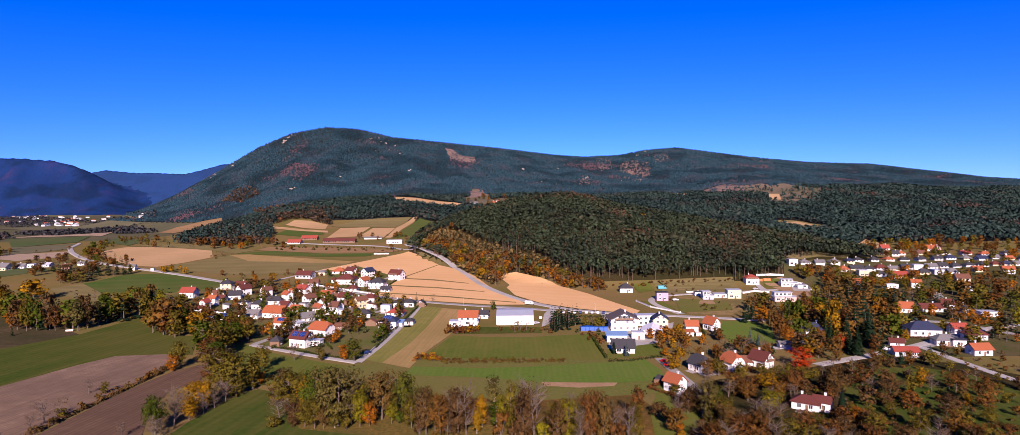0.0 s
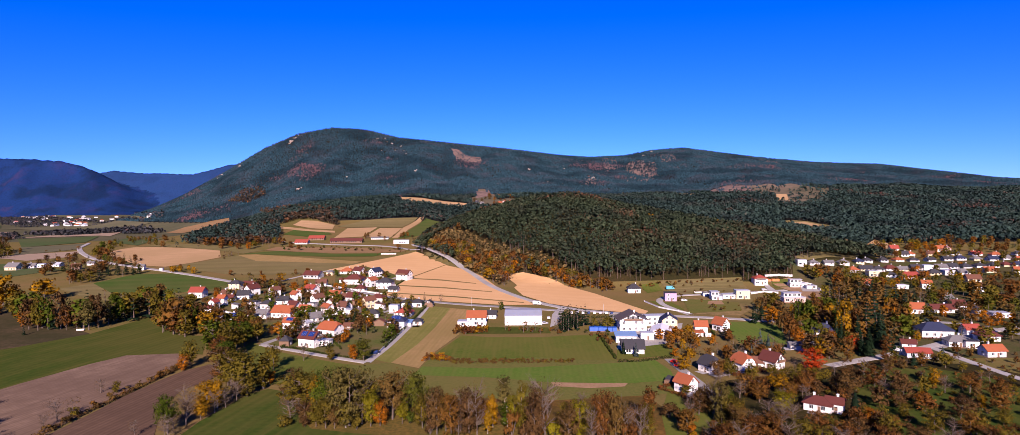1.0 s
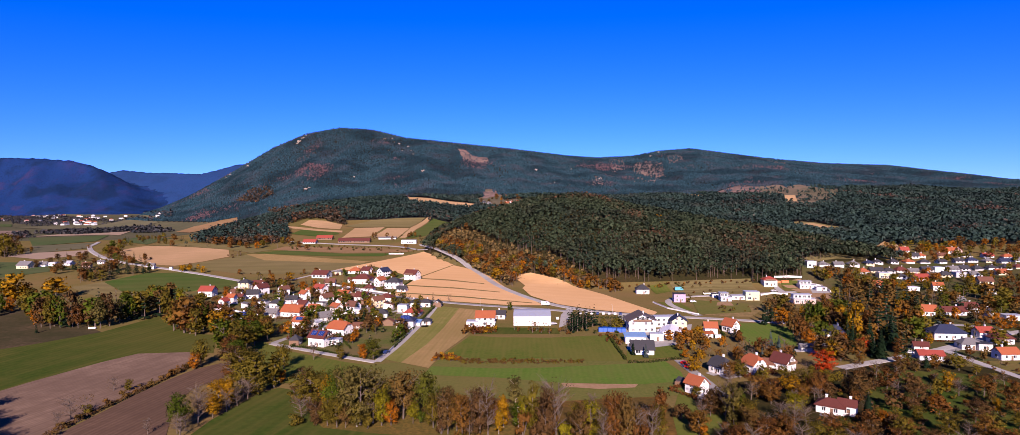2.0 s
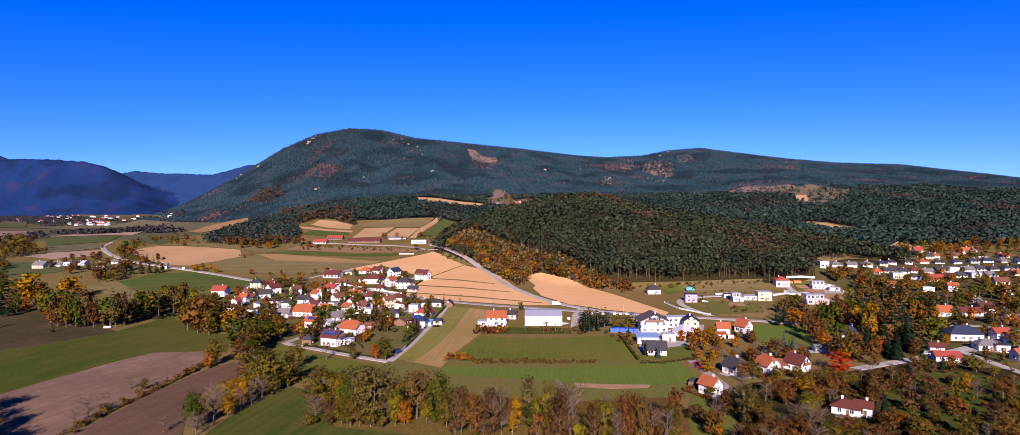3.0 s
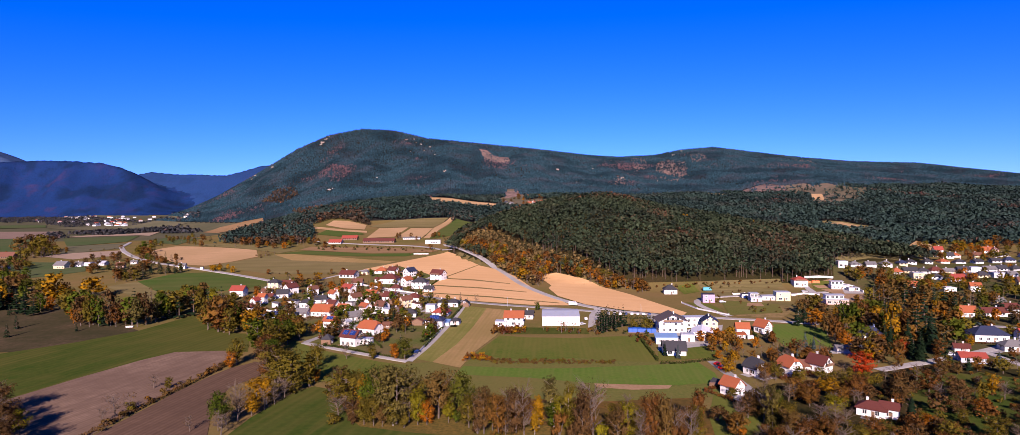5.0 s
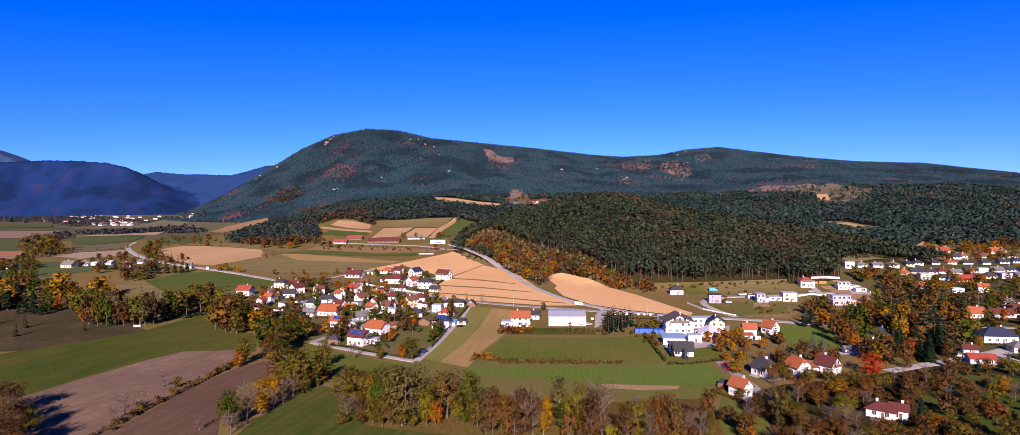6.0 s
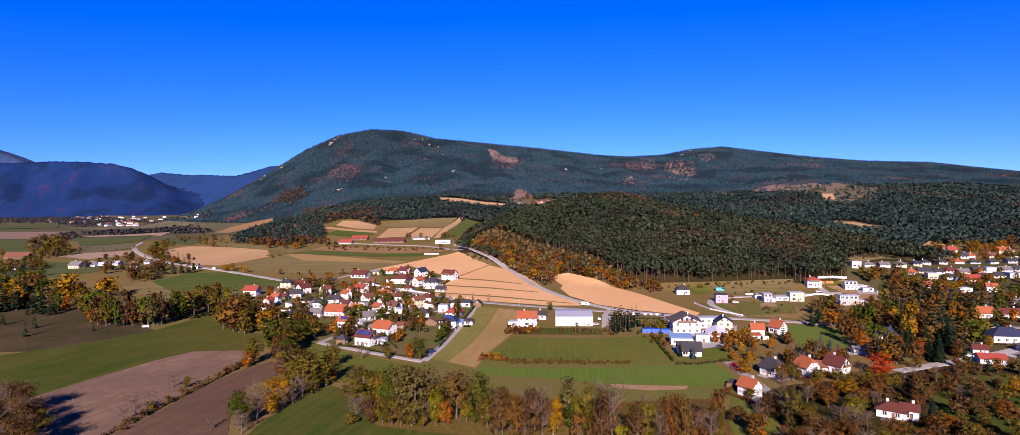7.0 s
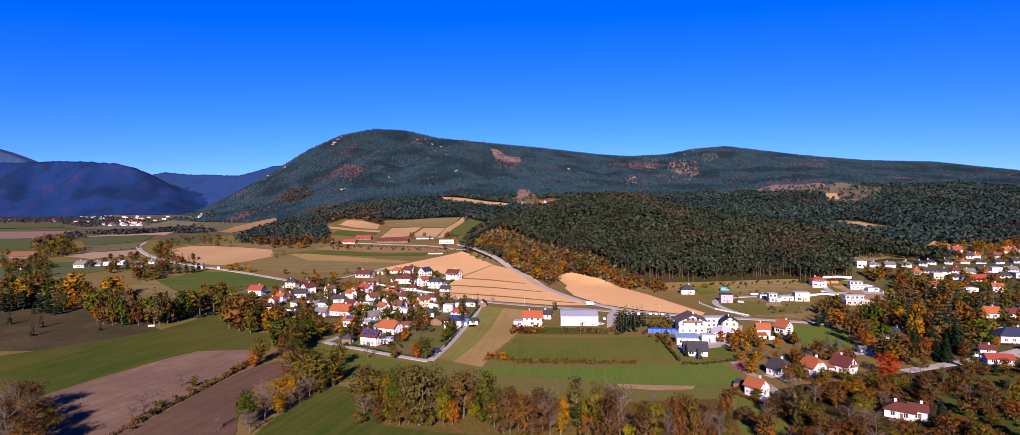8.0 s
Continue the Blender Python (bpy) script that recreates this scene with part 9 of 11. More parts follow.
# single trees
tree(-102.7, 268.6, 12, "round", "olive", 0.85)
tree(-104.9, 220.1, 11, "slim", "yellow", 1.1)
tree(-110.7, 197.2, 13, "round", "green", 0.85)
tree(77.4, 257.5, 8, "round", "yellow", 1.3)
tree(95.5, 310.8, 9, "round", "yellow", 1.1)
tree(88.1, 308.2, 9, "round", "orange", 1.2)
tree(128.8, 300.5, 9, "fir", "spruce", 1)
tree(131.1, 296.5, 7, "fir", "spruce", 1)
tree(104.8, 282.4, 6, "fir", "spruce", 1)
tree(61.7, 281.0, 7, "fir", "spruce", 1)
tree(56.8, 285.8, 7, "fir", "fir", 1)
tree(-54.4, 420.7, 11, "fir", "fir", 0.8)
tree(-49.4, 420.5, 7, "fir", "fir", 0.9)
tree(-45.2, 440.3, 6, "bare", "brown", 1.2)
tree(-1.0, 407.1, 6, "round", "green", 1)
tree(-65.9, 282.3, 11, "round", "green", 1)
tree(-70.8, 283.6, 8, "round", "orange", 1)
tree(-94.2, 284.1, 9, "bare", "rust", 1)
tree(-81.7, 283.8, 7, "round", "olive", 1)
tree(-85.2, 327.2, 6, "round", "orange", 1.2)
tree(-94.1, 547.2, 7, "bare", "brown", 1.3)
tree(-103.3, 382.2, 12, "fir", "fir", 1.1)
tree(-104.5, 408.4, 10, "fir", "fir", 1)
tree(-88.7, 361.7, 13, "fir", "fir", 1)
tree(-167.7, 490.3, 9, "round", "orange", 1.2)
tree(-197.4, 544.9, 9, "round", "yellow", 1.2)
tree(-213.0, 542.1, 8, "round", "orange", 1.3)
tree(-193.3, 517.0, 9, "fir", "spruce", 1)
tree(-98.5, 417.5, 8, "round", "yellow", 1)
tree(-128.8, 494.8, 8, "round", "orange", 1)
tree(-124.8, 336.2, 9, "round", "orange", 0.9)
tree(-120.5, 328.1, 8, "slim", "green", 0.6)
tree(-275.6, 350.7, 6, "fir", "fir", 1)
tree(-319.3, 359.2, 10, "fir", "fir", 1)
tree(-305.0, 336.1, 9, "fir", "fir", 1)
tree(-362.4, 403.8, 9, "fir", "fir", 1)
tree(-349.0, 369.7, 10, "fir", "fir", 1)
tree(-159.9, 240.2, 6, "bare", "brown", 1.3)
tree(-154.0, 240.2, 5, "round", "olive", 1)
tree(-154.0, 208.5, 9, "bare", "brown", 1.1)
tree(-151.3, 213.0, 5, "bush", "olive", 1)
tree(-154.1, 202.3, 6, "bare", "brown", 1)
tree(-143.1, 275.9, 13, "round", "olive", 0.9)
tree(-143.4, 270.4, 8, "round", "orange", 1)
tree(-96.5, 247.2, 6, "round", "orange", 1.3)
tree(-119.0, 193.9, 6, "bare", "brown", 1)
tree(-174.7, 192.1, 9, "round", "lime", 1.1)
tree(-148.4, 260.2, 3, "bush", "brown", 1)
tree(-147.4, 269.4, 3, "bush", "brown", 1)

# trees of the copse and down the valley road
tree(-390.6, 416.1, 22.8, "fir", "fir", 1.21, "trees of the copse")
tree(-385.0, 420.7, 20.3, "fir", "fir", 1.27, "trees of the copse")
tree(-365.3, 412.9, 17.7, "fir", "fir", 1.43, "trees of the copse")
tree(-354.9, 407.9, 16.2, "fir", "fir", 1.54, "trees of the copse")
tree(-344.8, 403.0, 15.6, "fir", "fir", 1.46, "trees of the copse")
tree(-386.2, 430.6, 16.7, "fir", "fir", 1.46, "trees of the copse")
tree(-391.7, 411.4, 17.7, "fir", "fir", 1.43, "trees of the copse")
tree(-370.3, 453.5, 23.9, "round", "yellow", 1.19, "trees of the copse")
tree(-371.0, 464.7, 15.0, "round", "orange", 1.20, "trees of the copse")
tree(-344.1, 416.9, 11.6, "round", "orange", 0.91, "trees of the copse")
tree(-389.8, 423.3, 13.2, "round", "orange", 0.72, "trees of the copse")
tree(-386.9, 433.2, 11.6, "round", "red", 0.72, "trees of the copse")
tree(-327.2, 411.7, 17.7, "round", "olive", 1.11, "trees of the copse")
tree(-404.0, 483.8, 15.1, "round", "olive", 1.25, "trees of the copse")
tree(-438.1, 508.1, 12.0, "round", "green", 1.60, "trees of the copse")
tree(-349.6, 414.7, 14.7, "round", "green", 0.76, "trees of the copse")
tree(-354.2, 472.5, 17.8, "round", "yellow", 1.60, "trees of the copse")
tree(-285.2, 367.2, 19.7, "round", "brown", 0.72, "trees of the copse")
tree(-276.8, 363.1, 18.3, "round", "olive", 0.71, "trees of the copse")
tree(-272.2, 365.0, 20.0, "round", "green", 0.71, "trees of the copse")
tree(-266.0, 366.8, 23.6, "round", "brown", 0.65, "trees of the copse")
tree(-259.9, 362.7, 14.4, "round", "rust", 0.71, "trees of the copse")
tree(-256.2, 366.5, 17.7, "round", "brown", 0.74, "trees of the copse")
tree(-246.4, 362.4, 18.3, "round", "willow", 0.83, "trees of the copse")
tree(-244.7, 368.2, 19.4, "round", "brown", 0.62, "trees of the copse")
tree(-245.3, 386.9, 17.5, "round", "green", 0.93, "trees of the copse")
tree(-245.0, 378.4, 15.4, "round", "willow", 0.80, "trees of the copse")
tree(-245.4, 400.0, 14.6, "fir", "fir", 1.40, "trees of the copse")
tree(-251.8, 404.7, 11.7, "round", "lime", 0.87, "trees of the copse")
tree(-292.5, 371.4, 10.8, "round", "orange", 0.93, "trees of the copse")
tree(-269.8, 366.9, 15.4, "fir", "fir", 1.22, "trees of the copse")
tree(-265.9, 374.8, 18.1, "fir", "fir", 0.95, "trees of the copse")
tree(-245.5, 409.1, 15.4, "fir", "fir", 1.16, "trees of the copse")
tree(-239.0, 408.9, 16.7, "round", "brown", 0.88, "trees of the copse")
tree(-215.5, 377.6, 21.9, "round", "olive", 0.62, "trees of the copse")
tree(-233.4, 427.9, 14.7, "round", "lime", 0.87, "trees of the copse")
tree(-187.9, 346.3, 22.3, "round", "rust", 0.97, "trees of the copse")
tree(-177.9, 339.2, 16.0, "round", "olive", 1.01, "trees of the copse")
tree(-197.1, 351.9, 15.9, "round", "olive", 0.93, "trees of the copse")
tree(-179.5, 351.5, 10.9, "round", "green", 1.15, "trees of the copse")
tree(-214.4, 405.9, 12.2, "round", "brown", 0.99, "trees of the copse")
tree(-809.4, 935.8, 28.1, "round", "brown", 1.29, "trees of the copse")
tree(-791.3, 933.4, 32.1, "round", "brown", 1.22, "trees of the copse")
tree(-771.5, 928.9, 32.9, "round", "olive", 1.18, "trees of the copse")
tree(-812.2, 998.8, 26.8, "round", "brown", 1.22, "trees of the copse")
tree(-765.5, 893.7, 19.2, "bare", "brown", 1.47, "trees of the copse")
tree(-721.7, 877.6, 20.7, "round", "olive", 1.26, "trees of the copse")
tree(-405.5, 578.4, 13.7, "fir", "fir", 1.30, "trees of the copse")
tree(-404.9, 586.5, 12.6, "fir", "fir", 1.43, "trees of the copse")
tree(-397.1, 585.7, 11.3, "fir", "fir", 1.59, "trees of the copse")
tree(-407.5, 621.3, 11.3, "round", "orange", 0.82, "trees of the copse")
tree(-384.1, 596.9, 14.1, "fir", "fir", 1.19, "trees of the copse")
tree(-378.2, 600.6, 12.3, "fir", "fir", 1.38, "trees of the copse")
tree(-372.2, 604.3, 10.4, "fir", "fir", 1.49, "trees of the copse")
tree(-364.3, 603.6, 10.4, "fir", "fir", 1.49, "trees of the copse")
tree(-361.1, 607.6, 9.8, "fir", "fir", 1.43, "trees of the copse")
tree(-397.1, 594.0, 10.8, "round", "brown", 1.14, "trees of the copse")
tree(-468.2, 634.9, 11.6, "round", "brown", 1.47, "trees of the copse")
tree(-457.2, 637.8, 11.0, "fir", "fir", 1.60, "trees of the copse")
tree(-455.9, 609.8, 11.8, "round", "rust", 1.23, "trees of the copse")
tree(-523.6, 671.7, 8.7, "round", "brown", 1.39, "trees of the copse")
tree(-580.9, 631.8, 12.2, "round", "olive", 1.54, "trees of the copse")
tree(-572.2, 656.1, 10.6, "round", "brown", 1.48, "trees of the copse")
tree(-575.2, 673.4, 10.1, "round", "olive", 1.59, "trees of the copse")
tree(-706.6, 757.6, 16.3, "fir", "fir", 1.60, "trees of the copse")
tree(-535.7, 709.1, 7.6, "round", "brown", 1.39, "trees of the copse")

# trees among the houses and orchards
tree(155.8, 346.9, 11.5, "round", "orange", 1.30, "trees among the houses")
tree(152.4, 358.6, 11.6, "fir", "fir", 1.11, "trees among the houses")
tree(147.4, 351.3, 11.3, "fir", "fir", 1.27, "trees among the houses")
tree(158.4, 366.1, 11.4, "fir", "fir", 1.15, "trees among the houses")
tree(176.2, 383.8, 9.1, "fir", "fir", 1.41, "trees among the houses")
tree(178.3, 379.2, 9.0, "fir", "fir", 1.52, "trees among the houses")
tree(174.5, 395.3, 7.6, "fir", "fir", 1.60, "trees among the houses")
tree(146.7, 306.8, 16.1, "round", "rust", 0.68, "trees among the houses")
tree(153.2, 327.9, 14.1, "round", "brown", 0.76, "trees among the houses")
tree(169.7, 343.9, 16.3, "round", "green", 0.63, "trees among the houses")
tree(173.1, 340.0, 16.1, "round", "green", 0.69, "trees among the houses")
tree(181.1, 374.6, 7.2, "round", "yellow", 0.93, "trees among the houses")
tree(147.3, 298.3, 9.3, "round", "orange", 1.15, "trees among the houses")
tree(182.9, 346.4, 16.0, "round", "rust", 0.71, "trees among the houses")
tree(210.6, 399.1, 7.3, "round", "orange", 1.06, "trees among the houses")
tree(184.4, 337.2, 14.9, "round", "yellow", 0.88, "trees among the houses")
tree(176.0, 307.4, 22.1, "round", "yellow", 0.62, "trees among the houses")
tree(189.3, 320.1, 14.8, "round", "rust", 0.78, "trees among the houses")
tree(162.7, 287.9, 17.6, "fir", "fir", 0.79, "trees among the houses")
tree(166.9, 299.6, 12.9, "fir", "fir", 1.01, "trees among the houses")
tree(175.2, 339.8, 7.3, "round", "yellow", 1.18, "trees among the houses")
tree(157.7, 287.0, 10.2, "round", "orange", 0.63, "trees among the houses")
tree(144.8, 272.3, 9.9, "round", "yellow", 1.14, "trees among the houses")
tree(131.2, 254.0, 9.8, "round", "red", 1.47, "trees among the houses")
tree(152.8, 265.0, 11.7, "round", "rust", 0.88, "trees among the houses")
tree(165.1, 282.7, 8.5, "round", "red", 0.89, "trees among the houses")
tree(204.6, 328.7, 23.7, "fir", "fir", 1.07, "trees among the houses")
tree(186.5, 306.6, 22.1, "fir", "fir", 0.89, "trees among the houses")
tree(185.0, 292.7, 19.5, "fir", "fir", 1.04, "trees among the houses")
tree(170.4, 287.3, 17.6, "fir", "fir", 1.04, "trees among the houses")
tree(167.7, 274.0, 14.1, "fir", "fir", 1.24, "trees among the houses")
tree(239.6, 373.6, 18.9, "fir", "fir", 1.11, "trees among the houses")
tree(252.4, 383.7, 19.4, "fir", "fir", 1.11, "trees among the houses")
tree(254.2, 376.7, 16.2, "fir", "fir", 1.19, "trees among the houses")
tree(250.6, 420.1, 16.7, "fir", "fir", 1.22, "trees among the houses")
tree(267.1, 431.7, 14.8, "fir", "fir", 1.56, "trees among the houses")
tree(237.4, 369.5, 11.5, "round", "yellow", 0.72, "trees among the houses")
tree(272.7, 395.7, 11.9, "fir", "fir", 1.53, "trees among the houses")
tree(224.0, 337.4, 13.8, "fir", "fir", 1.25, "trees among the houses")
tree(248.0, 348.3, 11.6, "fir", "spruce", 1.46, "trees among the houses")
tree(240.9, 352.8, 8.3, "round", "yellow", 0.82, "trees among the houses")
tree(206.9, 297.8, 7.0, "slim", "yellow", 1.19, "trees among the houses")
tree(200.2, 305.5, 10.5, "fir", "fir", 1.56, "trees among the houses")
tree(182.3, 283.9, 7.9, "round", "rust", 1.18, "trees among the houses")
tree(272.5, 346.2, 11.9, "round", "rust", 1.22, "trees among the houses")
tree(329.4, 388.2, 10.4, "round", "rust", 1.56, "trees among the houses")
tree(290.7, 328.3, 11.6, "round", "lime", 0.93, "trees among the houses")
tree(284.6, 380.7, 11.9, "fir", "fir", 1.60, "trees among the houses")
tree(286.2, 373.8, 8.0, "round", "brown", 1.18, "trees among the houses")
tree(333.8, 399.8, 6.9, "round", "orange", 1.56, "trees among the houses")
tree(303.7, 412.6, 9.7, "round", "rust", 1.26, "trees among the houses")
tree(367.6, 430.4, 12.5, "round", "rust", 1.34, "trees among the houses")
tree(304.1, 465.6, 8.0, "round", "yellow", 1.30, "trees among the houses")
tree(325.1, 469.8, 8.6, "round", "olive", 1.39, "trees among the houses")
tree(358.7, 469.6, 10.1, "round", "olive", 1.25, "trees among the houses")
tree(367.1, 444.6, 9.6, "round", "brown", 1.39, "trees among the houses")
tree(320.2, 499.8, 9.1, "round", "olive", 1.14, "trees among the houses")
tree(478.2, 640.8, 11.7, "round", "olive", 1.31, "trees among the houses")
tree(488.1, 701.6, 10.6, "round", "yellow", 1.60, "trees among the houses")
tree(552.4, 719.0, 10.8, "round", "rust", 1.60, "trees among the houses")
tree(448.0, 706.1, 9.1, "round", "rust", 1.60, "trees among the houses")
tree(555.6, 632.3, 10.2, "round", "orange", 1.48, "trees among the houses")
tree(576.8, 685.6, 9.6, "round", "rust", 1.50, "trees among the houses")
tree(70.3, 194.5, 15.2, "round", "willow", 0.61, "trees among the houses")
tree(89.5, 223.0, 9.1, "round", "rust", 1.10, "trees among the houses")
tree(69.8, 200.4, 15.7, "bare", "brown", 0.60, "trees among the houses")
tree(75.6, 195.3, 7.8, "round", "orange", 1.05, "trees among the houses")
tree(104.2, 225.9, 7.5, "round", "yellow", 1.43, "trees among the houses")
tree(96.1, 206.4, 7.3, "round", "lime", 1.52, "trees among the houses")
tree(88.2, 199.3, 7.3, "bare", "brown", 1.60, "trees among the houses")
tree(93.2, 219.0, 8.9, "round", "rust", 1.17, "trees among the houses")
tree(79.8, 178.1, 10.3, "round", "rust", 1.08, "trees among the houses")
tree(88.5, 177.6, 8.4, "round", "olive", 1.33, "trees among the houses")
tree(110.3, 225.5, 10.7, "round", "olive", 0.82, "trees among the houses")
tree(114.9, 225.2, 9.2, "round", "rust", 0.95, "trees among the houses")
tree(68.3, 174.0, 9.2, "bare", "brown", 1.26, "trees among the houses")
tree(62.1, 178.1, 7.8, "bare", "rust", 1.51, "trees among the houses")
tree(91.3, 172.7, 8.2, "round", "olive", 1.20, "trees among the houses")
tree(77.5, 184.2, 8.9, "bare", "brown", 1.11, "trees among the houses")
tree(78.1, 210.8, 7.9, "round", "green", 0.95, "trees among the houses")
tree(69.0, 211.4, 7.5, "bare", "brown", 0.89, "trees among the houses")
tree(82.0, 174.1, 9.4, "bare", "brown", 1.06, "trees among the houses")
tree(120.3, 232.9, 8.0, "round", "olive", 1.04, "trees among the houses")
tree(126.2, 219.2, 10.8, "round", "brown", 0.97, "trees among the houses")
tree(125.5, 225.3, 7.0, "round", "brown", 1.15, "trees among the houses")
tree(116.1, 197.7, 9.3, "fir", "fir", 1.30, "trees among the houses")
tree(143.6, 231.4, 8.5, "round", "rust", 1.47, "trees among the houses")
tree(140.3, 219.7, 7.3, "bare", "brown", 1.52, "trees among the houses")
tree(142.5, 212.3, 8.9, "round", "brown", 1.28, "trees among the houses")
tree(118.0, 191.7, 6.0, "round", "orange", 1.15, "trees among the houses")
tree(120.4, 185.4, 6.2, "round", "rust", 1.43, "trees among the houses")
tree(107.1, 180.5, 7.0, "round", "brown", 1.23, "trees among the houses")
tree(109.1, 170.8, 8.4, "round", "rust", 1.27, "trees among the houses")
tree(118.4, 170.3, 8.4, "round", "brown", 1.27, "trees among the houses")
tree(102.2, 185.4, 5.0, "round", "olive", 1.22, "trees among the houses")
tree(98.0, 173.2, 7.4, "bare", "brown", 1.25, "trees among the houses")
tree(160.7, 250.0, 6.7, "round", "brown", 1.33, "trees among the houses")
tree(148.5, 246.1, 7.1, "bare", "brown", 1.20, "trees among the houses")
tree(165.9, 229.9, 7.7, "round", "yellow", 0.90, "trees among the houses")
tree(164.5, 222.0, 6.9, "bare", "brown", 1.32, "trees among the houses")
tree(173.5, 221.4, 8.1, "round", "rust", 1.55, "trees among the houses")
tree(150.1, 195.6, 8.2, "round", "brown", 1.28, "trees among the houses")
tree(164.3, 204.2, 5.7, "round", "yellow", 0.80, "trees among the houses")
tree(167.2, 200.1, 11.8, "round", "rust", 0.96, "trees among the houses")
tree(147.1, 208.6, 5.4, "round", "orange", 1.50, "trees among the houses")
tree(133.5, 184.7, 8.5, "round", "olive", 1.16, "trees among the houses")
tree(142.5, 181.5, 7.8, "round", "rust", 1.32, "trees among the houses")
tree(159.7, 189.8, 5.7, "round", "olive", 1.39, "trees among the houses")
tree(151.6, 173.1, 6.7, "round", "rust", 1.47, "trees among the houses")
tree(127.6, 169.8, 8.4, "bare", "brown", 1.34, "trees among the houses")
tree(132.9, 197.9, 5.3, "round", "olive", 1.22, "trees among the houses")
tree(167.8, 240.2, 5.0, "bush", "brown", 0.86, "trees among the houses")
tree(190.2, 221.9, 3.9, "bush", "olive", 1.16, "trees among the houses")
tree(140.0, 170.9, 6.4, "round", "brown", 1.35, "trees among the houses")
tree(178.0, 258.9, 6.1, "fir", "fir", 1.60, "trees among the houses")
tree(198.0, 268.4, 5.8, "fir", "spruce", 1.60, "trees among the houses")

# tree belt along the stream
tree(-73.9, 215.5, 15.0, "round", "olive", 1.35, "trees of the belt")
tree(-65.8, 209.2, 14.2, "round", "yellow", 0.71, "trees of the belt")
tree(-61.7, 205.8, 18.4, "round", "green", 0.70, "trees of the belt")
tree(-52.2, 200.0, 20.4, "round", "willow", 0.98, "trees of the belt")
tree(-58.0, 204.4, 19.8, "round", "willow", 0.74, "trees of the belt")
tree(-38.8, 205.1, 17.4, "round", "brown", 0.97, "trees of the belt")
tree(-34.4, 207.9, 15.9, "bare", "rust", 0.87, "trees of the belt")
tree(-44.9, 199.0, 13.2, "round", "lime", 0.76, "trees of the belt")
tree(-41.8, 199.3, 9.0, "round", "orange", 0.93, "trees of the belt")
tree(-30.2, 204.0, 17.1, "round", "green", 0.82, "trees of the belt")
tree(-36.4, 210.6, 7.7, "round", "green", 1.14, "trees of the belt")
tree(-32.4, 201.1, 4.9, "bush", "green", 1.01, "trees of the belt")
tree(-22.2, 191.0, 16.3, "round", "brown", 0.66, "trees of the belt")
tree(-17.4, 188.6, 14.2, "round", "rust", 0.75, "trees of the belt")
tree(-9.4, 190.3, 18.6, "bare", "brown", 0.71, "trees of the belt")
tree(-11.9, 188.8, 16.0, "round", "brown", 0.70, "trees of the belt")
tree(-4.5, 196.0, 11.6, "slim", "yellow", 0.95, "trees of the belt")
tree(-6.1, 190.6, 9.2, "slim", "yellow", 1.06, "trees of the belt")
tree(-0.5, 199.8, 17.0, "slim", "willow", 0.96, "trees of the belt")
tree(0.4, 196.3, 8.9, "slim", "green", 1.47, "trees of the belt")
tree(4.5, 190.5, 17.5, "slim", "olive", 0.73, "trees of the belt")
tree(11.9, 183.9, 21.3, "bare", "brown", 0.82, "trees of the belt")
tree(8.1, 182.6, 17.5, "round", "brown", 0.66, "trees of the belt")
tree(14.7, 182.7, 8.3, "bush", "lime", 0.84, "trees of the belt")
tree(22.2, 185.3, 12.9, "round", "lime", 0.81, "trees of the belt")
tree(28.8, 179.0, 18.1, "round", "rust", 0.65, "trees of the belt")
tree(25.4, 178.2, 13.6, "bare", "brown", 0.75, "trees of the belt")
tree(35.3, 178.6, 15.7, "bare", "rust", 0.68, "trees of the belt")
tree(31.9, 176.5, 17.2, "round", "brown", 0.64, "trees of the belt")
tree(44.8, 188.2, 16.2, "slim", "rust", 0.89, "trees of the belt")
tree(39.3, 176.5, 14.8, "bare", "brown", 0.68, "trees of the belt")
tree(55.2, 201.9, 6.1, "bush", "brown", 1.19, "trees of the belt")
tree(55.7, 193.1, 7.2, "bush", "brown", 0.91, "trees of the belt")
tree(67.7, 224.4, 4.3, "round", "olive", 1.54, "trees of the belt")
tree(59.1, 192.3, 11.4, "bare", "rust", 0.64, "trees of the belt")
tree(57.6, 185.4, 4.8, "bush", "orange", 0.79, "trees of the belt")
tree(-73.6, 200.6, 5.2, "bush", "olive", 1.23, "trees of the belt")
tree(-73.8, 206.6, 8.4, "bare", "rust", 1.60, "trees of the belt")
tree(-66.9, 200.2, 8.6, "round", "brown", 0.90, "trees of the belt")
tree(-63.0, 199.4, 9.6, "round", "olive", 0.86, "trees of the belt")
tree(-59.4, 198.1, 10.4, "round", "olive", 0.91, "trees of the belt")
tree(-66.5, 203.7, 6.7, "bush", "rust", 0.83, "trees of the belt")
tree(-52.9, 198.3, 8.9, "slim", "olive", 1.47, "trees of the belt")
tree(-49.0, 196.4, 7.1, "bush", "olive", 0.62, "trees of the belt")
tree(-56.4, 197.4, 8.1, "round", "brown", 0.80, "trees of the belt")
tree(-48.3, 201.5, 15.6, "bare", "brown", 0.82, "trees of the belt")
tree(-26.2, 198.4, 11.7, "bare", "rust", 0.80, "trees of the belt")
tree(-14.7, 192.7, 15.7, "bare", "rust", 0.66, "trees of the belt")
tree(17.9, 177.7, 13.4, "round", "brown", 0.79, "trees of the belt")
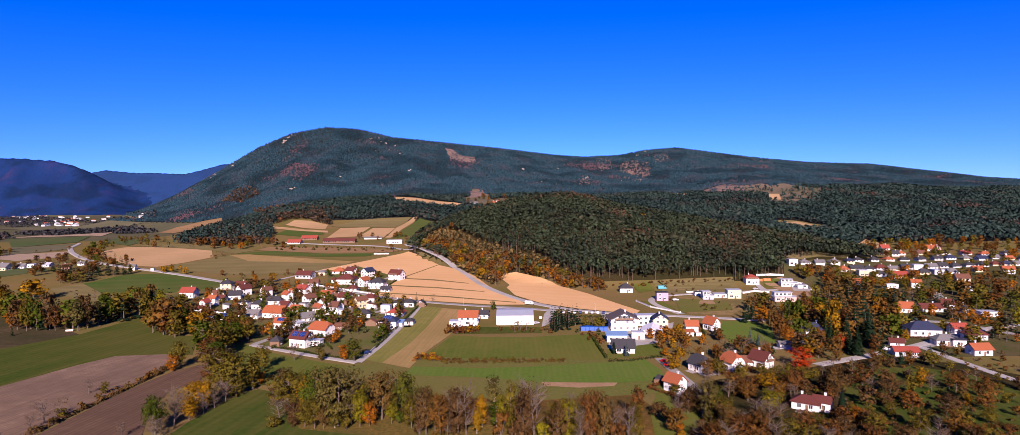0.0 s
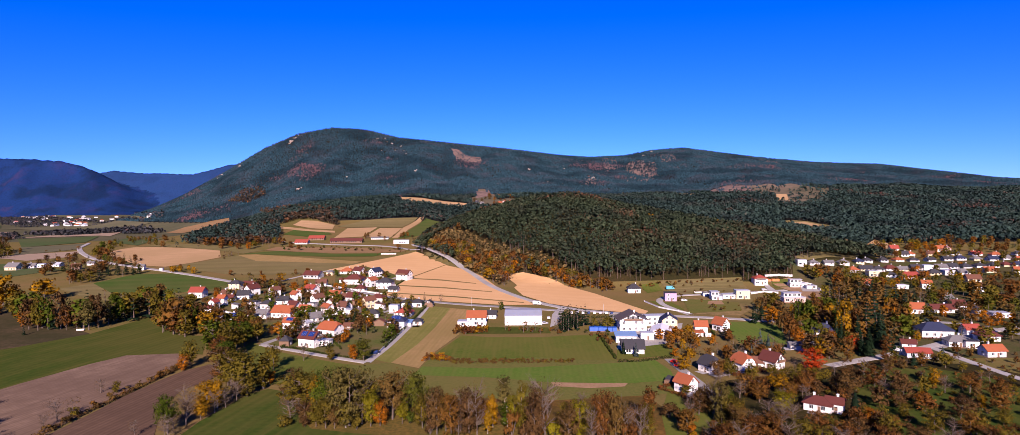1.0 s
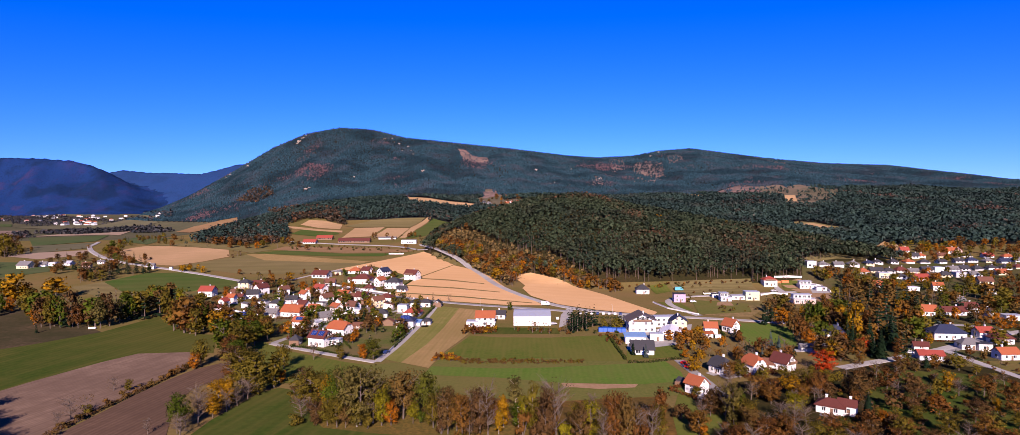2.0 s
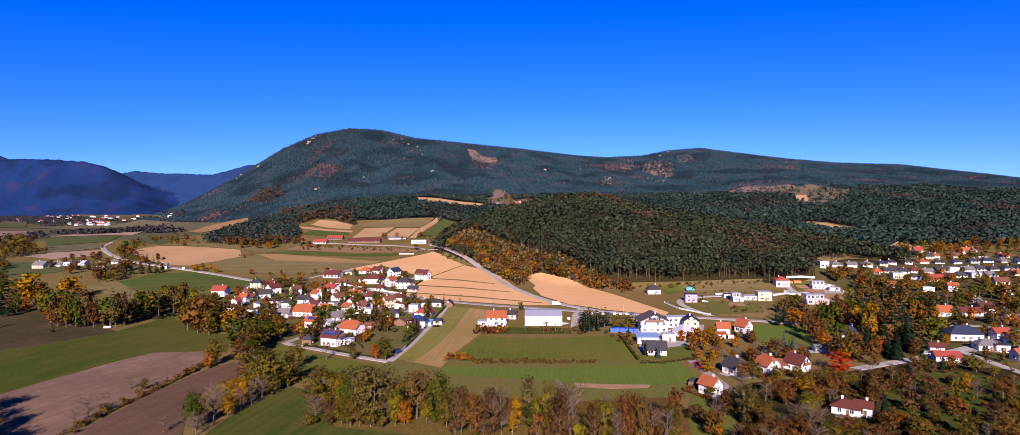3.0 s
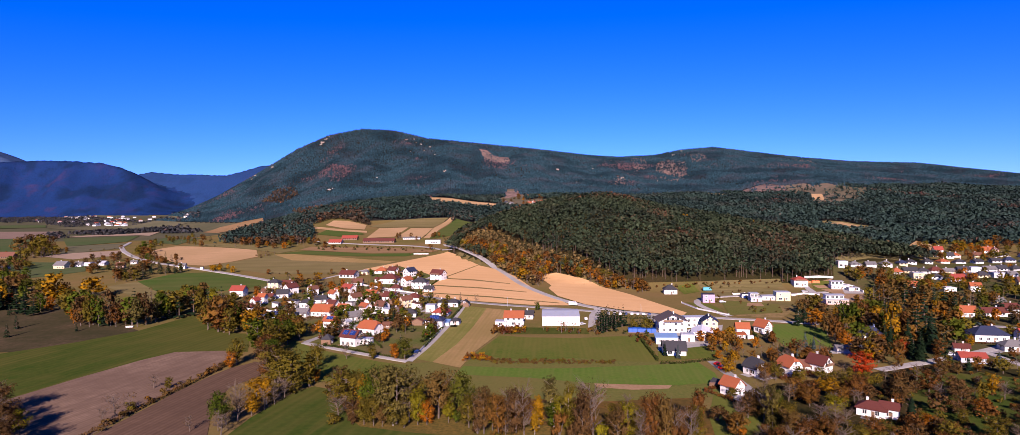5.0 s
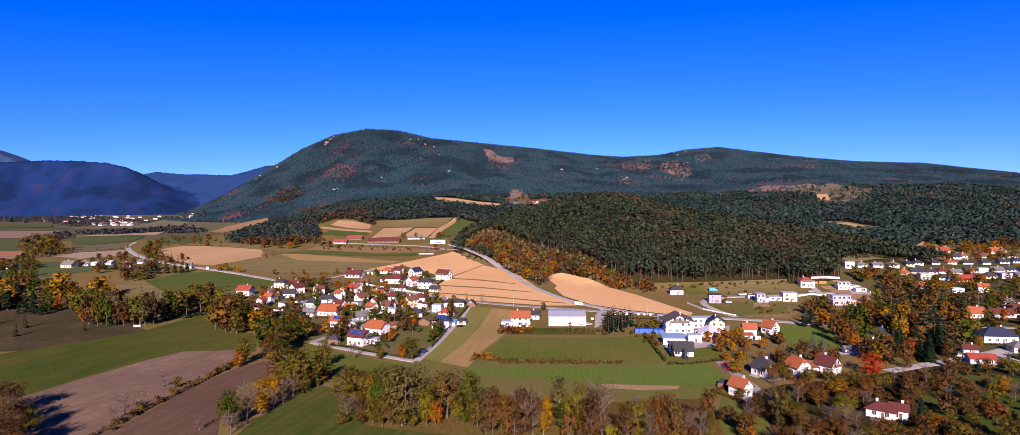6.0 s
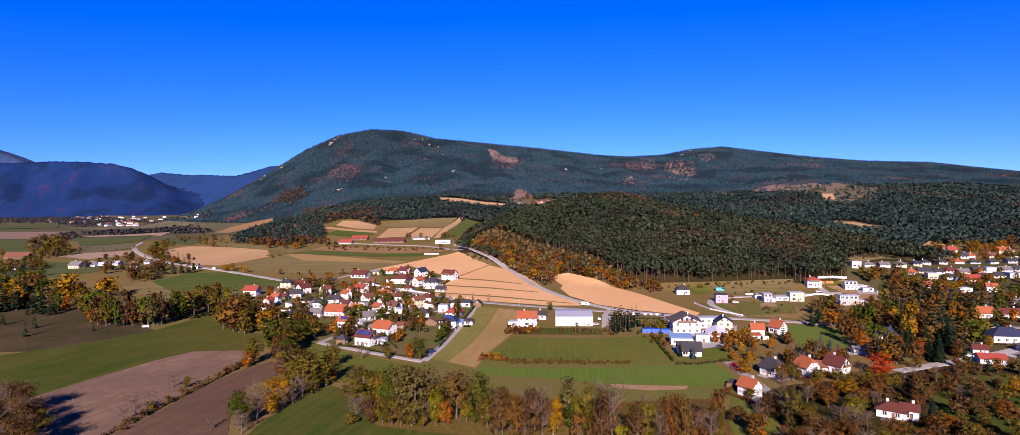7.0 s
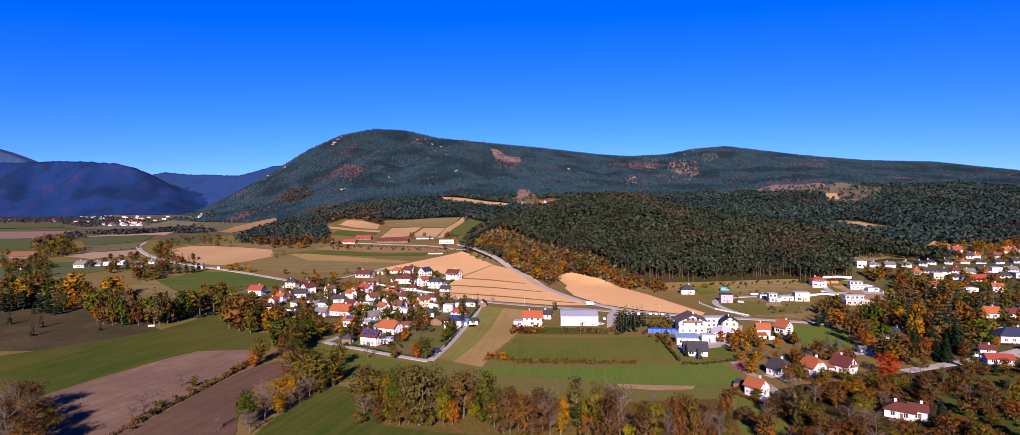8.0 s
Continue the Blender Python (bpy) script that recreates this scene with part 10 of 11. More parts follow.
tree(1.6, 187.5, 9.6, "bush", "rust", 0.66, "trees of the belt")
tree(5.6, 185.3, 8.9, "bush", "brown", 0.66, "trees of the belt")
tree(35.9, 174.9, 11.0, "bush", "rust", 0.61, "trees of the belt")
tree(-24.3, 191.1, 6.2, "bush", "brown", 0.76, "trees of the belt")
tree(-27.5, 196.5, 11.5, "round", "olive", 0.85, "trees of the belt")
tree(-19.6, 193.8, 12.5, "round", "olive", 0.8, "trees of the belt")
tree(-12.8, 196.5, 10.5, "round", "willow", 0.9, "trees of the belt")
tree(-7.6, 199.5, 9.0, "round", "rust", 0.9, "trees of the belt")
tree(2.6, 193.5, 11.8, "round", "lime", 0.7, "trees of the belt")
tree(6.8, 188.6, 12.8, "round", "olive", 0.75, "trees of the belt")
tree(10.4, 187.5, 10.2, "round", "rust", 0.8, "trees of the belt")
tree(18.5, 186.0, 12.0, "round", "olive", 0.8, "trees of the belt")
tree(26.0, 184.5, 10.5, "round", "olive", 0.8, "trees of the belt")
tree(31.0, 182.0, 12.0, "round", "brown", 0.8, "trees of the belt")
tree(37.5, 183.0, 11.0, "round", "rust", 0.85, "trees of the belt")
tree(42.2, 181.0, 12.5, "round", "olive", 0.75, "trees of the belt")
tree(-34.8, 200.8, 8.0, "round", "lime", 0.8, "trees of the belt")
tree(-46.8, 203.8, 15.5, "round", "olive", 0.8, "trees of the belt")
tree(-54.6, 207.5, 16.5, "round", "olive", 0.85, "trees of the belt")
grove([(-85.6, 227.3), (-68.1, 231.7), (-47, 226.8), (-31.7, 222.2), (-7.6, 214.9), (15.5, 213.4), (40.9, 214.4), (43.7, 176.4), (-7.5, 176.6), (-24.9, 190), (-50.4, 197.3), (-65.9, 198.6)], 44, [("bush/olive", 5), ("bush/brown", 6), ("bush/rust", 4), ("bare/brown", 3)], (4, 8), 1, 3.0, "shrubs of the belt", True)
grove([(-89, 233.5), (-80.7, 240), (-48.1, 233), (-47, 226.8), (-68.1, 231.7), (-85.6, 227.3)], 12, [("bush/olive", 5), ("bush/brown", 4), ("round/olive", 4), ("bare/rust", 3), ("round/brown", 3)], (6, 10), 3, 4, "trees of the belt", True)

# hedgerow between the fields
grove([(-111.5, 193.8), (-113.6, 213.3), (-106.9, 227.5), (-101, 239.4), (-98.3, 233.7), (-101.8, 215.9), (-107.4, 200.7), (-106.6, 189.4)], 16, [("bare/brown", 5), ("round/olive", 3), ("round/yellow", 1), ("bush/olive", 2)], (7, 11), 4, 3.6, "trees of the hedgerow", True)
grove([(-152.1, 196.4), (-152.8, 226.6), (-150.4, 261.3), (-149.3, 285.2), (-146, 280.4), (-146.6, 255.3), (-149.2, 222.1), (-148.5, 193)], 26, [("bush/brown", 6), ("bush/rust", 3), ("bare/brown", 1)], (5, 8), 5, 2.2, "shrubs of the hedgerow")
grove([(-198.9, 350.3), (-179.7, 342.8), (-164.3, 335.7), (-138.8, 289.8), (-114, 243.9), (-99.9, 235.3), (-95.2, 243.6), (-108.5, 250.1), (-126.3, 275.6), (-143.8, 313.7), (-168.2, 354.8), (-200, 375)], 34, [("round/olive", 5), ("round/green", 2), ("round/yellow", 1), ("bare/brown", 5), ("round/rust", 3), ("round/brown", 3), ("slim/olive", 2)], (10, 17), 6, 3.6, "trees beside the meadow", True)
grove([(-146.2, 313.8), (-150.2, 363.6), (-134.1, 341.5), (-131.7, 316.3), (-135.6, 293.4)], 10, [("round/green", 4), ("round/olive", 3), ("round/rust", 2)], (10, 13), 7, 5, "trees beside the meadow", True)
grove([(-286, 360.1), (-248.5, 360.9), (-230, 399.3), (-219.2, 412.5), (-244.1, 453.3), (-274.4, 443.9), (-305.3, 425), (-328, 411.7)], 34, [("fir/fir", 12), ("round/green", 4), ("round/olive", 4), ("round/rust", 1), ("round/brown", 3), ("bare/brown", 4)], (13, 19), 8, 3.4, "trees of the copse")
grove([(-522.2, 444.1), (-381.2, 448.1), (-346, 416.9), (-459.3, 389.6)], 18, [("fir/fir", 12), ("round/green", 4), ("round/olive", 4), ("round/rust", 1), ("round/brown", 3), ("bare/brown", 4)], (13, 18), 9, 4, "trees of the copse")
grove([(-597.6, 509.3), (-438.2, 509.8), (-371.1, 481), (-375.3, 453.1), (-522.2, 444.1)], 20, [("round/olive", 5), ("round/green", 2), ("round/yellow", 1), ("bare/brown", 5), ("round/rust", 3), ("round/brown", 3), ("slim/olive", 2)], (9, 13), 10, 4.5, "trees of the copse")
grove([(-428.4, 573.9), (-445.6, 646.3), (-370.4, 627.3), (-358.8, 613), (-369.3, 561), (-392.1, 540.6)], 22, [("fir/fir", 9), ("round/rust", 1), ("round/olive", 2), ("round/brown", 3), ("bare/brown", 3)], (9, 14), 11, 4.4, "trees by the valley road")
grove([(-454, 710.9), (-376, 637), (-441.4, 697), (-496.9, 746.5)], 6, [("round/olive", 5), ("round/green", 2), ("round/yellow", 1), ("bare/brown", 5), ("round/rust", 3), ("round/brown", 3), ("slim/olive", 2)], (8, 11), 12, 6, "trees by the valley road")
grove([(-337.8, 611.5), (-321.5, 632.9), (-302.5, 601.1), (-332, 606.9)], 6, [("round/yellow", 3), ("round/rust", 2)], (5, 8), 13, 5, "trees by the valley road")
grove([(-786.3, 707), (-571.5, 695.6), (-543, 660.4), (-706.9, 634.8)], 12, [("fir/fir", 5), ("round/brown", 4), ("round/green", 2)], (9, 13), 14, 6, "trees by the valley road")
grove([(-562.6, 748.0), (-432.9, 736.5), (-355.3, 599.6), (-419.3, 603.8), (-499.0, 666.2)], 46, [("fir/fir", 7), ("round/brown", 3), ("round/rust", 2), ("bush/brown", 4)], (7, 12), 95, 4.5, "trees by the valley road")
grove([(-726.8, 778.8), (-641.3, 739.5), (-514.3, 610.0), (-453.9, 528.5), (-500.8, 531.0)], 44, [("fir/fir", 7), ("round/brown", 4), ("round/green", 3), ("bush/brown", 3)], (8, 13), 96, 5, "trees by the valley road")
grove([(-536.7, 570.4), (-472.9, 546.3), (-372.0, 446.5), (-367.3, 416.4), (-406.4, 427.5)], 26, [("fir/fir", 4), ("round/brown", 3), ("round/olive", 3), ("round/green", 2), ("round/yellow", 1)], (10, 15), 97, 5, "trees of the copse")
grove([(-850.6, 986), (-752.2, 931.3), (-668.6, 832.6), (-719.3, 826.9)], 42, [("round/olive", 3), ("bare/brown", 4), ("fir/fir", 2)], (10, 18), 15, 4.5, "trees down the valley")

# village gardens
grove([(-237.4, 453), (-233.9, 546.7), (-140.3, 508), (-87.4, 458), (-54.1, 425.6), (-60.6, 304.8), (-71.1, 292.1), (-103.8, 315.6), (-131, 328.4), (-174.5, 364.3)], 330, [("bush/olive", 3), ("fir/fir", 5), ("round/green", 3), ("round/olive", 4), ("round/orange", 1), ("bush/hedge", 7), ("bush/hedge_red", 3), ("bare/brown", 4), ("round/brown", 3), ("round/rust", 2)], (5, 9.5), 16, 1.2, "garden trees of the village")
grove([(-161.6, 589.6), (-136.4, 622.7), (-87.6, 539.7), (-96.7, 481.2), (-139.2, 514.5)], 60, [("bush/olive", 3), ("fir/fir", 5), ("round/green", 3), ("round/olive", 4), ("round/orange", 1), ("bush/hedge", 7), ("bush/hedge_red", 3), ("bare/brown", 4), ("round/brown", 3), ("round/rust", 2)], (4, 7), 17, 1.3, "garden trees of the village")
grove([(-216.9, 412.4), (-219.5, 431.7), (-166.4, 364.1), (-151.8, 367.5), (-154.6, 337), (-178.1, 355.1)], 14, [("round/olive", 5), ("round/green", 2), ("round/yellow", 1), ("bare/brown", 5), ("round/rust", 3), ("round/brown", 3), ("slim/olive", 2)], (8, 12), 18, 4, "garden trees of the village")

# by the hall and the inn
grove([(31.8, 361.8), (50.8, 377), (49.3, 343.1), (31.6, 333.6)], 26, [("fir/fir", 12), ("round/rust", 1)], (9, 12), 19, 2.6, "trees by the hall")
grove([(51.6, 357.4), (70.3, 364.4), (66.4, 346.1), (50.5, 339.7)], 18, [("fir/fir", 8), ("round/olive", 2)], (5, 7), 20, 2.4, "trees by the hall")
grove([(-28.5, 347.1), (-9.8, 344.8), (-9.7, 334.8), (-27.8, 335.2)], 16, [("bush/hedge_red", 5), ("bush/rust", 2), ("bush/yellow", 1)], (9, 11), 21, 2.0, "hedge shrubs behind the hall")
grove([(-0.4, 346.3), (21.7, 343.9), (32, 336.9), (31.3, 330.4), (2.9, 332.8)], 16, [("bush/hedge_red", 3), ("bare/brown", 3), ("bush/rust", 2)], (5, 8), 22, 2.2, "hedge shrubs behind the hall")
grove([(42.3, 333.3), (58.9, 336.1), (54.5, 289.4), (51.4, 289.5)], 10, [("bush/hedge_red", 3), ("bush/rust", 2), ("bush/hedge", 2)], (6, 9), 23, 2, "hedge shrubs")
grove([(-39, 288.9), (-26.3, 286.3), (-26.4, 278.1), (-37.3, 278.3)], 12, [("bush/rust", 3), ("bush/orange", 2), ("bush/yellow", 2)], (6, 9), 24, 1.6, "shrubs on the bank")
grove([(-26, 281.6), (32.5, 277), (30.3, 271.6), (-24, 273.7)], 170, [("bush/brown", 6), ("bush/olive", 2)], (2, 5), 25, 0.3, "shrubs on the bank")
grove([(76.6, 289), (91.3, 308.1), (112, 294.4), (105.6, 271.2), (92.8, 275.8), (82.7, 271.7)], 20, [("round/orange", 3), ("round/yellow", 2), ("bare/brown", 3), ("round/rust", 4), ("bush/hedge", 2)], (5, 8), 26, 3, "trees by the lane")
grove([(82.2, 322.9), (96.3, 335.1), (90.5, 305.4), (79.9, 300.3)], 6, [("round/orange", 3), ("round/rust", 4)], (5, 8), 27, 3, "trees by the lane")
grove([(120.9, 329.6), (115.1, 294.3), (130.8, 287.8), (134, 276.2), (125.6, 270.9), (107.8, 276.7), (110.8, 307.6)], 20, [("fir/fir", 4), ("fir/spruce", 2), ("bare/brown", 3), ("round/rust", 3)], (5, 9), 28, 3.6, "orchard trees")

# woods among the houses
grove([(64.6, 206.4), (77.9, 218.1), (92.6, 225.1), (112.7, 229.4), (109.7, 215.7), (93.8, 189.1), (76, 158.6), (41.3, 158.7), (48.6, 179.5)], 44, [("bush/brown", 4), ("bare/brown", 3), ("bush/olive", 3), ("round/brown", 3), ("bush/rust", 4), ("round/rust", 3), ("round/olive", 3), ("bush/orange", 1), ("bush/yellow", 1)], (6, 10.5), 29, 4.2, "trees of the wood", True)
grove([(118, 205.9), (147, 233.6), (166.4, 233.4), (171.6, 205.4), (134.4, 158.4), (77.7, 158.6), (97.2, 191.7), (109, 194.4)], 66, [("bush/brown", 4), ("bare/brown", 3), ("bush/olive", 3), ("round/brown", 3), ("bush/rust", 4), ("round/rust", 3), ("round/olive", 3), ("bush/orange", 1), ("bush/yellow", 1)], (5, 8.5), 30, 5, "trees of the wood")
grove([(121.3, 251.1), (139.7, 255.5), (176.4, 269.9), (168.4, 250.4), (137.2, 226.1), (121.8, 212.3), (113.5, 226.4)], 50, [("bush/brown", 4), ("bare/brown", 3), ("bush/olive", 3), ("round/brown", 3), ("bush/rust", 4), ("round/rust", 3), ("round/olive", 3), ("bush/orange", 1), ("bush/yellow", 1)], (3.5, 6), 31, 4.4, "trees of the wood")
grove([(162.7, 394.5), (179.2, 389.6), (191.7, 353.1), (148.2, 270.4), (136.9, 270.6), (152.7, 306.6), (159.9, 345.1), (155.7, 373.5)], 34, [("fir/fir", 12), ("round/green", 2), ("round/olive", 3), ("round/orange", 1), ("round/yellow", 1), ("round/rust", 3), ("round/brown", 5), ("bare/brown", 3)], (8, 13), 32, 3.8, "trees of the wood")
grove([(213.5, 415.6), (262.2, 465.9), (289, 450.8), (264.2, 390.9), (193.6, 286.5), (168.5, 275.5), (149.6, 270.4), (193.5, 353)], 100, [("fir/fir", 12), ("round/green", 2), ("round/olive", 3), ("round/orange", 1), ("round/yellow", 1), ("round/rust", 3), ("round/brown", 5), ("bare/brown", 3)], (8, 14), 33, 2.8, "trees of the wood")
grove([(261, 515.8), (302.6, 512.8), (312.1, 463.8), (278.1, 448.5), (262.2, 465.9), (259.5, 492.8)], 30, [("round/olive", 4), ("round/rust", 4), ("round/orange", 2), ("bare/brown", 2), ("fir/fir", 2)], (8, 13), 34, 5, "trees of the town")
grove([(305.1, 450.1), (342.7, 435.3), (389.6, 408.9), (331.5, 348.8), (274.8, 350.5), (274.2, 390.6)], 66, [("fir/fir", 12), ("round/green", 4), ("round/olive", 4), ("round/rust", 1), ("round/brown", 3), ("bare/brown", 4)], (8, 13), 35, 4, "trees of the town")
grove([(190.4, 269.7), (222.6, 282.3), (253.9, 268.5), (192.9, 205.2), (169.2, 218.5), (164.9, 241.6)], 34, [("bush/brown", 4), ("bare/brown", 3), ("bush/olive", 3), ("round/brown", 3), ("bush/rust", 4), ("round/rust", 3), ("round/olive", 3), ("bush/orange", 1), ("bush/yellow", 1)], (3.5, 6), 36, 5, "garden trees of the town")
grove([(300.5, 509.2), (472.3, 597.4), (558.5, 583.9), (412.4, 432.5), (352.9, 448.1), (297.5, 479.1)], 95, [("round/olive", 4), ("round/orange", 3), ("fir/fir", 4), ("round/yellow", 1), ("bush/hedge", 4), ("round/rust", 3)], (5, 9), 37, 4, "garden trees of the town")
grove([(443.5, 709.7), (575, 718.3), (645.6, 674.1), (586.8, 613.1), (386.7, 620.1)], 64, [("round/orange", 3), ("round/rust", 4), ("fir/fir", 4), ("round/olive", 3)], (7, 11), 38, 6, "garden trees of the town")

# trees round the hamlet
grove([(-68.8, 1442.0), (-10.0, 1519.3), (58.6, 1418.9), (31.9, 1293.6), (-9.7, 1276.2), (-61.3, 1331.2)], 34, [("bare/brown", 5), ("round/rust", 4), ("round/brown", 4), ("round/orange", 1), ("fir/fir", 2)], (7, 12), 91, 5, "trees round the hamlet")

# along the road under the spur
grove([(-97.7, 749.9), (-77.5, 725.8), (-35.9, 635.9), (-8.4, 583.9), (-1.1, 567), (8.5, 521.1), (-8.3, 521.9), (-35.2, 618.9), (-67.9, 687.1)], 46, [("round/rust", 5), ("round/orange", 4), ("round/yellow", 2), ("bare/brown", 5), ("round/olive", 2)], (7, 12), 39, 4.2, "trees along the country road")
grove([(-1, 574.5), (21.9, 562.1), (50.6, 521.8), (87.5, 482.1), (83.3, 473.6), (48.9, 516.4), (21.6, 557.3)], 70, [("round/rust", 5), ("round/orange", 4), ("bush/orange", 3), ("bare/brown", 4), ("round/olive", 2)], (7, 11), 40, 2.6, "trees along the wood's edge")
grove([(-423.8, 830.3), (-390.6, 879.6), (-309.4, 867.3), (-284.9, 822.5), (-332.6, 785.8)], 26, [("round/rust", 4), ("bare/brown", 4), ("round/olive", 2), ("round/orange", 1)], (8, 14), 41, 7, "trees by the farm")
grove([(-119.7, 932.3), (-93.3, 1039.4), (-40.1, 735.4), (-70.1, 713.4), (-87.8, 733.2)], 30, [("round/rust", 4), ("bare/brown", 4), ("round/orange", 3), ("fir/fir", 3)], (9, 14), 42, 6, "trees along the country road")
grove([(-303.3, 823.7), (-100.2, 770.7), (-97.7, 749.9), (-288.7, 782.8)], 22, [("bush/brown", 3), ("bush/hedge", 3), ("round/rust", 1)], (7, 10), 43, 6, "trees by the farm")
grove([(-208.3, 922.5), (-119.7, 932.3), (-113.8, 883.3), (-159.4, 871.4), (-197.8, 874.2)], 14, [("bush/brown", 3), ("round/rust", 2), ("fir/fir", 1)], (7, 10), 44, 6, "trees by the farm")

# outlines of woods on the lower slopes
WOOD_FOOT = [(-448.3, 838.9), (-511, 1015.6), (-622.4, 1412), (-488.7, 1341.1), (-345.9, 1221.4), (-289.9, 1091.3), (-296.8, 1055.8), (-346.7, 1155.8), (-396.6, 1193.3), (-414.9, 1128.4), (-355.4, 987.3), (-321.1, 868.1), (-366, 823.1)]
RUSSET_STANDS = [[(-647, 1632), (-557, 1559), (-439, 1425), (-338, 1312), (-291, 1162), (-336, 1140), (-402, 1189), (-533, 1400)],
                 [(-834, 1865), (-825, 1943), (-748, 1939), (-713, 1862), (-742, 1791)]]
WOOD_SADDLE = [(-187.3, 1196.2), (-135.4, 1169.2), (-100.9, 1117.6), (-53.6, 760.4), (-16.9, 784.1), (-9.7, 1266.8), (-66.6, 1321.8), (-157.8, 1375.7)]
WOOD_RIGHT = [(272.7, 561.3), (297.6, 586.6), (402.4, 672.8), (486.4, 788), (515.6, 987.4), (459.5, 937.2)]

# trees at the field's near end, whose shadows fall over the plough
grove([(-212.9, 206.3), (-200.6, 211.7), (-183.1, 200.1), (-159.8, 173.7), (-173.3, 164.7)], 24, [("bare/brown", 6), ("round/brown", 4), ("bush/brown", 2)], (9, 14), 60, 3.2, "trees at the field end", True)
grove([(141, 489.2), (204.6, 492.3), (174.6, 417), (149.6, 377.9), (118.6, 387.4), (125, 444.1)], 30, [("bush/rust", 3), ("bush/olive", 3), ("bush/brown", 3)], (3, 7), 61, 3, "shrubs under the wood")
grove([(72.2, 468.2), (97.1, 491.4), (139.9, 494.2), (206.8, 503.7), (207.1, 498.1), (138.1, 488), (95.5, 483.4)], 36, [("bush/rust", 4), ("bush/orange", 2), ("bush/brown", 3)], (4, 8), 62, 2.5, "shrubs under the wood")
grove([(259.3, 523.2), (472.3, 597.4), (566.4, 592), (437.4, 458.4), (312.1, 463.8), (296.2, 502)], 90, [("bush/hedge", 5), ("fir/fir", 4), ("round/olive", 3), ("bush/rust", 2)], (4, 7), 63, 2.5, "garden trees of the town")
grove([(179.2, 269.9), (215.5, 273.5), (235.4, 249.3), (140.9, 151.5), (93.3, 151.5), (120.1, 205.9)], 70, [("bush/brown", 4), ("bare/brown", 3), ("bush/olive", 3), ("round/brown", 3), ("bush/rust", 4), ("round/rust", 3), ("round/olive", 3), ("bush/orange", 1), ("bush/yellow", 1)], (3.5, 7), 64, 5, "trees of the wood")

# yellow larches on the spur's crest
grove([(209.9, 663.7), (343.6, 1002.3), (352.3, 928.7), (230.8, 622.6), (197.9, 623)], 16, [("slim/yellow", 5), ("slim/orange", 1)], (10, 14), 65, 4, "larches on the spur")
grove([(147.9, 634.7), (179.9, 677.7), (171.6, 635.2), (144.5, 615.4)], 5, [("slim/yellow", 3), ("slim/rust", 1)], (9, 13), 66, 5, "larches on the spur")

# shrubs along field edges
grove([(-270.2, 595.2), (-186.4, 586.7), (-182.6, 574.5), (-264.7, 582.7)], 14, [("bush/brown", 3), ("bush/olive", 2), ("round/rust", 1)], (4, 8), 67, 3, "shrubs along the fields")
grove([(-342.4, 731.9), (-326.2, 754.2), (-312.7, 729.9), (-324.5, 702.7)], 10, [("bush/brown", 3), ("bare/brown", 2)], (5, 9), 68, 4, "shrubs along the fields")
grove([(-305.9, 830.9), (-219.3, 811.1), (-127.4, 784.9), (-125.4, 771.9), (-214, 790.7), (-298.3, 809.7)], 30, [("bush/brown", 3), ("bush/rust", 2), ("bush/hedge", 2)], (4, 8), 69, 4, "shrubs along the fields")
grove([(-170.9, 750.2), (-109.1, 774.9), (-102.3, 747.5), (-155.3, 714.3)], 10, [("bush/brown", 3), ("bush/rust", 2)], (4, 7), 70, 4, "shrubs along the fields")

# tree lines down the valley
grove([(-562.2, 829.5), (-621.2, 960.5), (-683.4, 1095.7), (-571.4, 922.4), (-472.1, 727.1), (-482.1, 717.9)], 16, [("fir/fir", 4), ("round/olive", 4), ("bare/brown", 3), ("round/rust", 3), ("round/green", 2)], (9, 14), 84, 5, "trees by the valley road")
grove([(-864.1, 1413.9), (-542.2, 1022), (-444, 852.1), (-508.1, 865.8), (-633.3, 1042.5)], 40, [("bare/brown", 4), ("round/rust", 1), ("round/brown", 4), ("round/olive", 3), ("fir/fir", 3)], (7, 11), 85, 6, "trees at the mountain foot")
grove([(-1088.8, 925.3), (-838.5, 947.2), (-708.6, 956.5), (-669, 976.2), (-638, 930.6), (-794.6, 897.1), (-1019.5, 866)], 40, [("bush/brown", 3), ("bush/olive", 3), ("round/rust", 2)], (6, 10), 86, 6, "shrubs along the fields")
grove([(289, 569.9), (457.8, 732.3), (541.8, 764), (618, 771.6), (708.6, 739.3), (665.6, 694.8), (579.5, 723.9), (429.8, 688.1)], 50, [("fir/fir", 6), ("round/rust", 3), ("round/olive", 3), ("round/orange", 1)], (8, 13), 87, 5, "trees above the town")
grove([(104.9, 276.7), (119.9, 271), (128.8, 260.5), (117.6, 234), (105.2, 234.2), (96.4, 242.6), (80.5, 234.5)], 16, [("bush/brown", 4), ("bare/brown", 3), ("bush/olive", 3), ("round/brown", 3), ("bush/rust", 4), ("round/rust", 3), ("round/olive", 3), ("bush/orange", 1), ("bush/yellow", 1)], (5, 9), 88, 3.5, "trees of the wood", True)
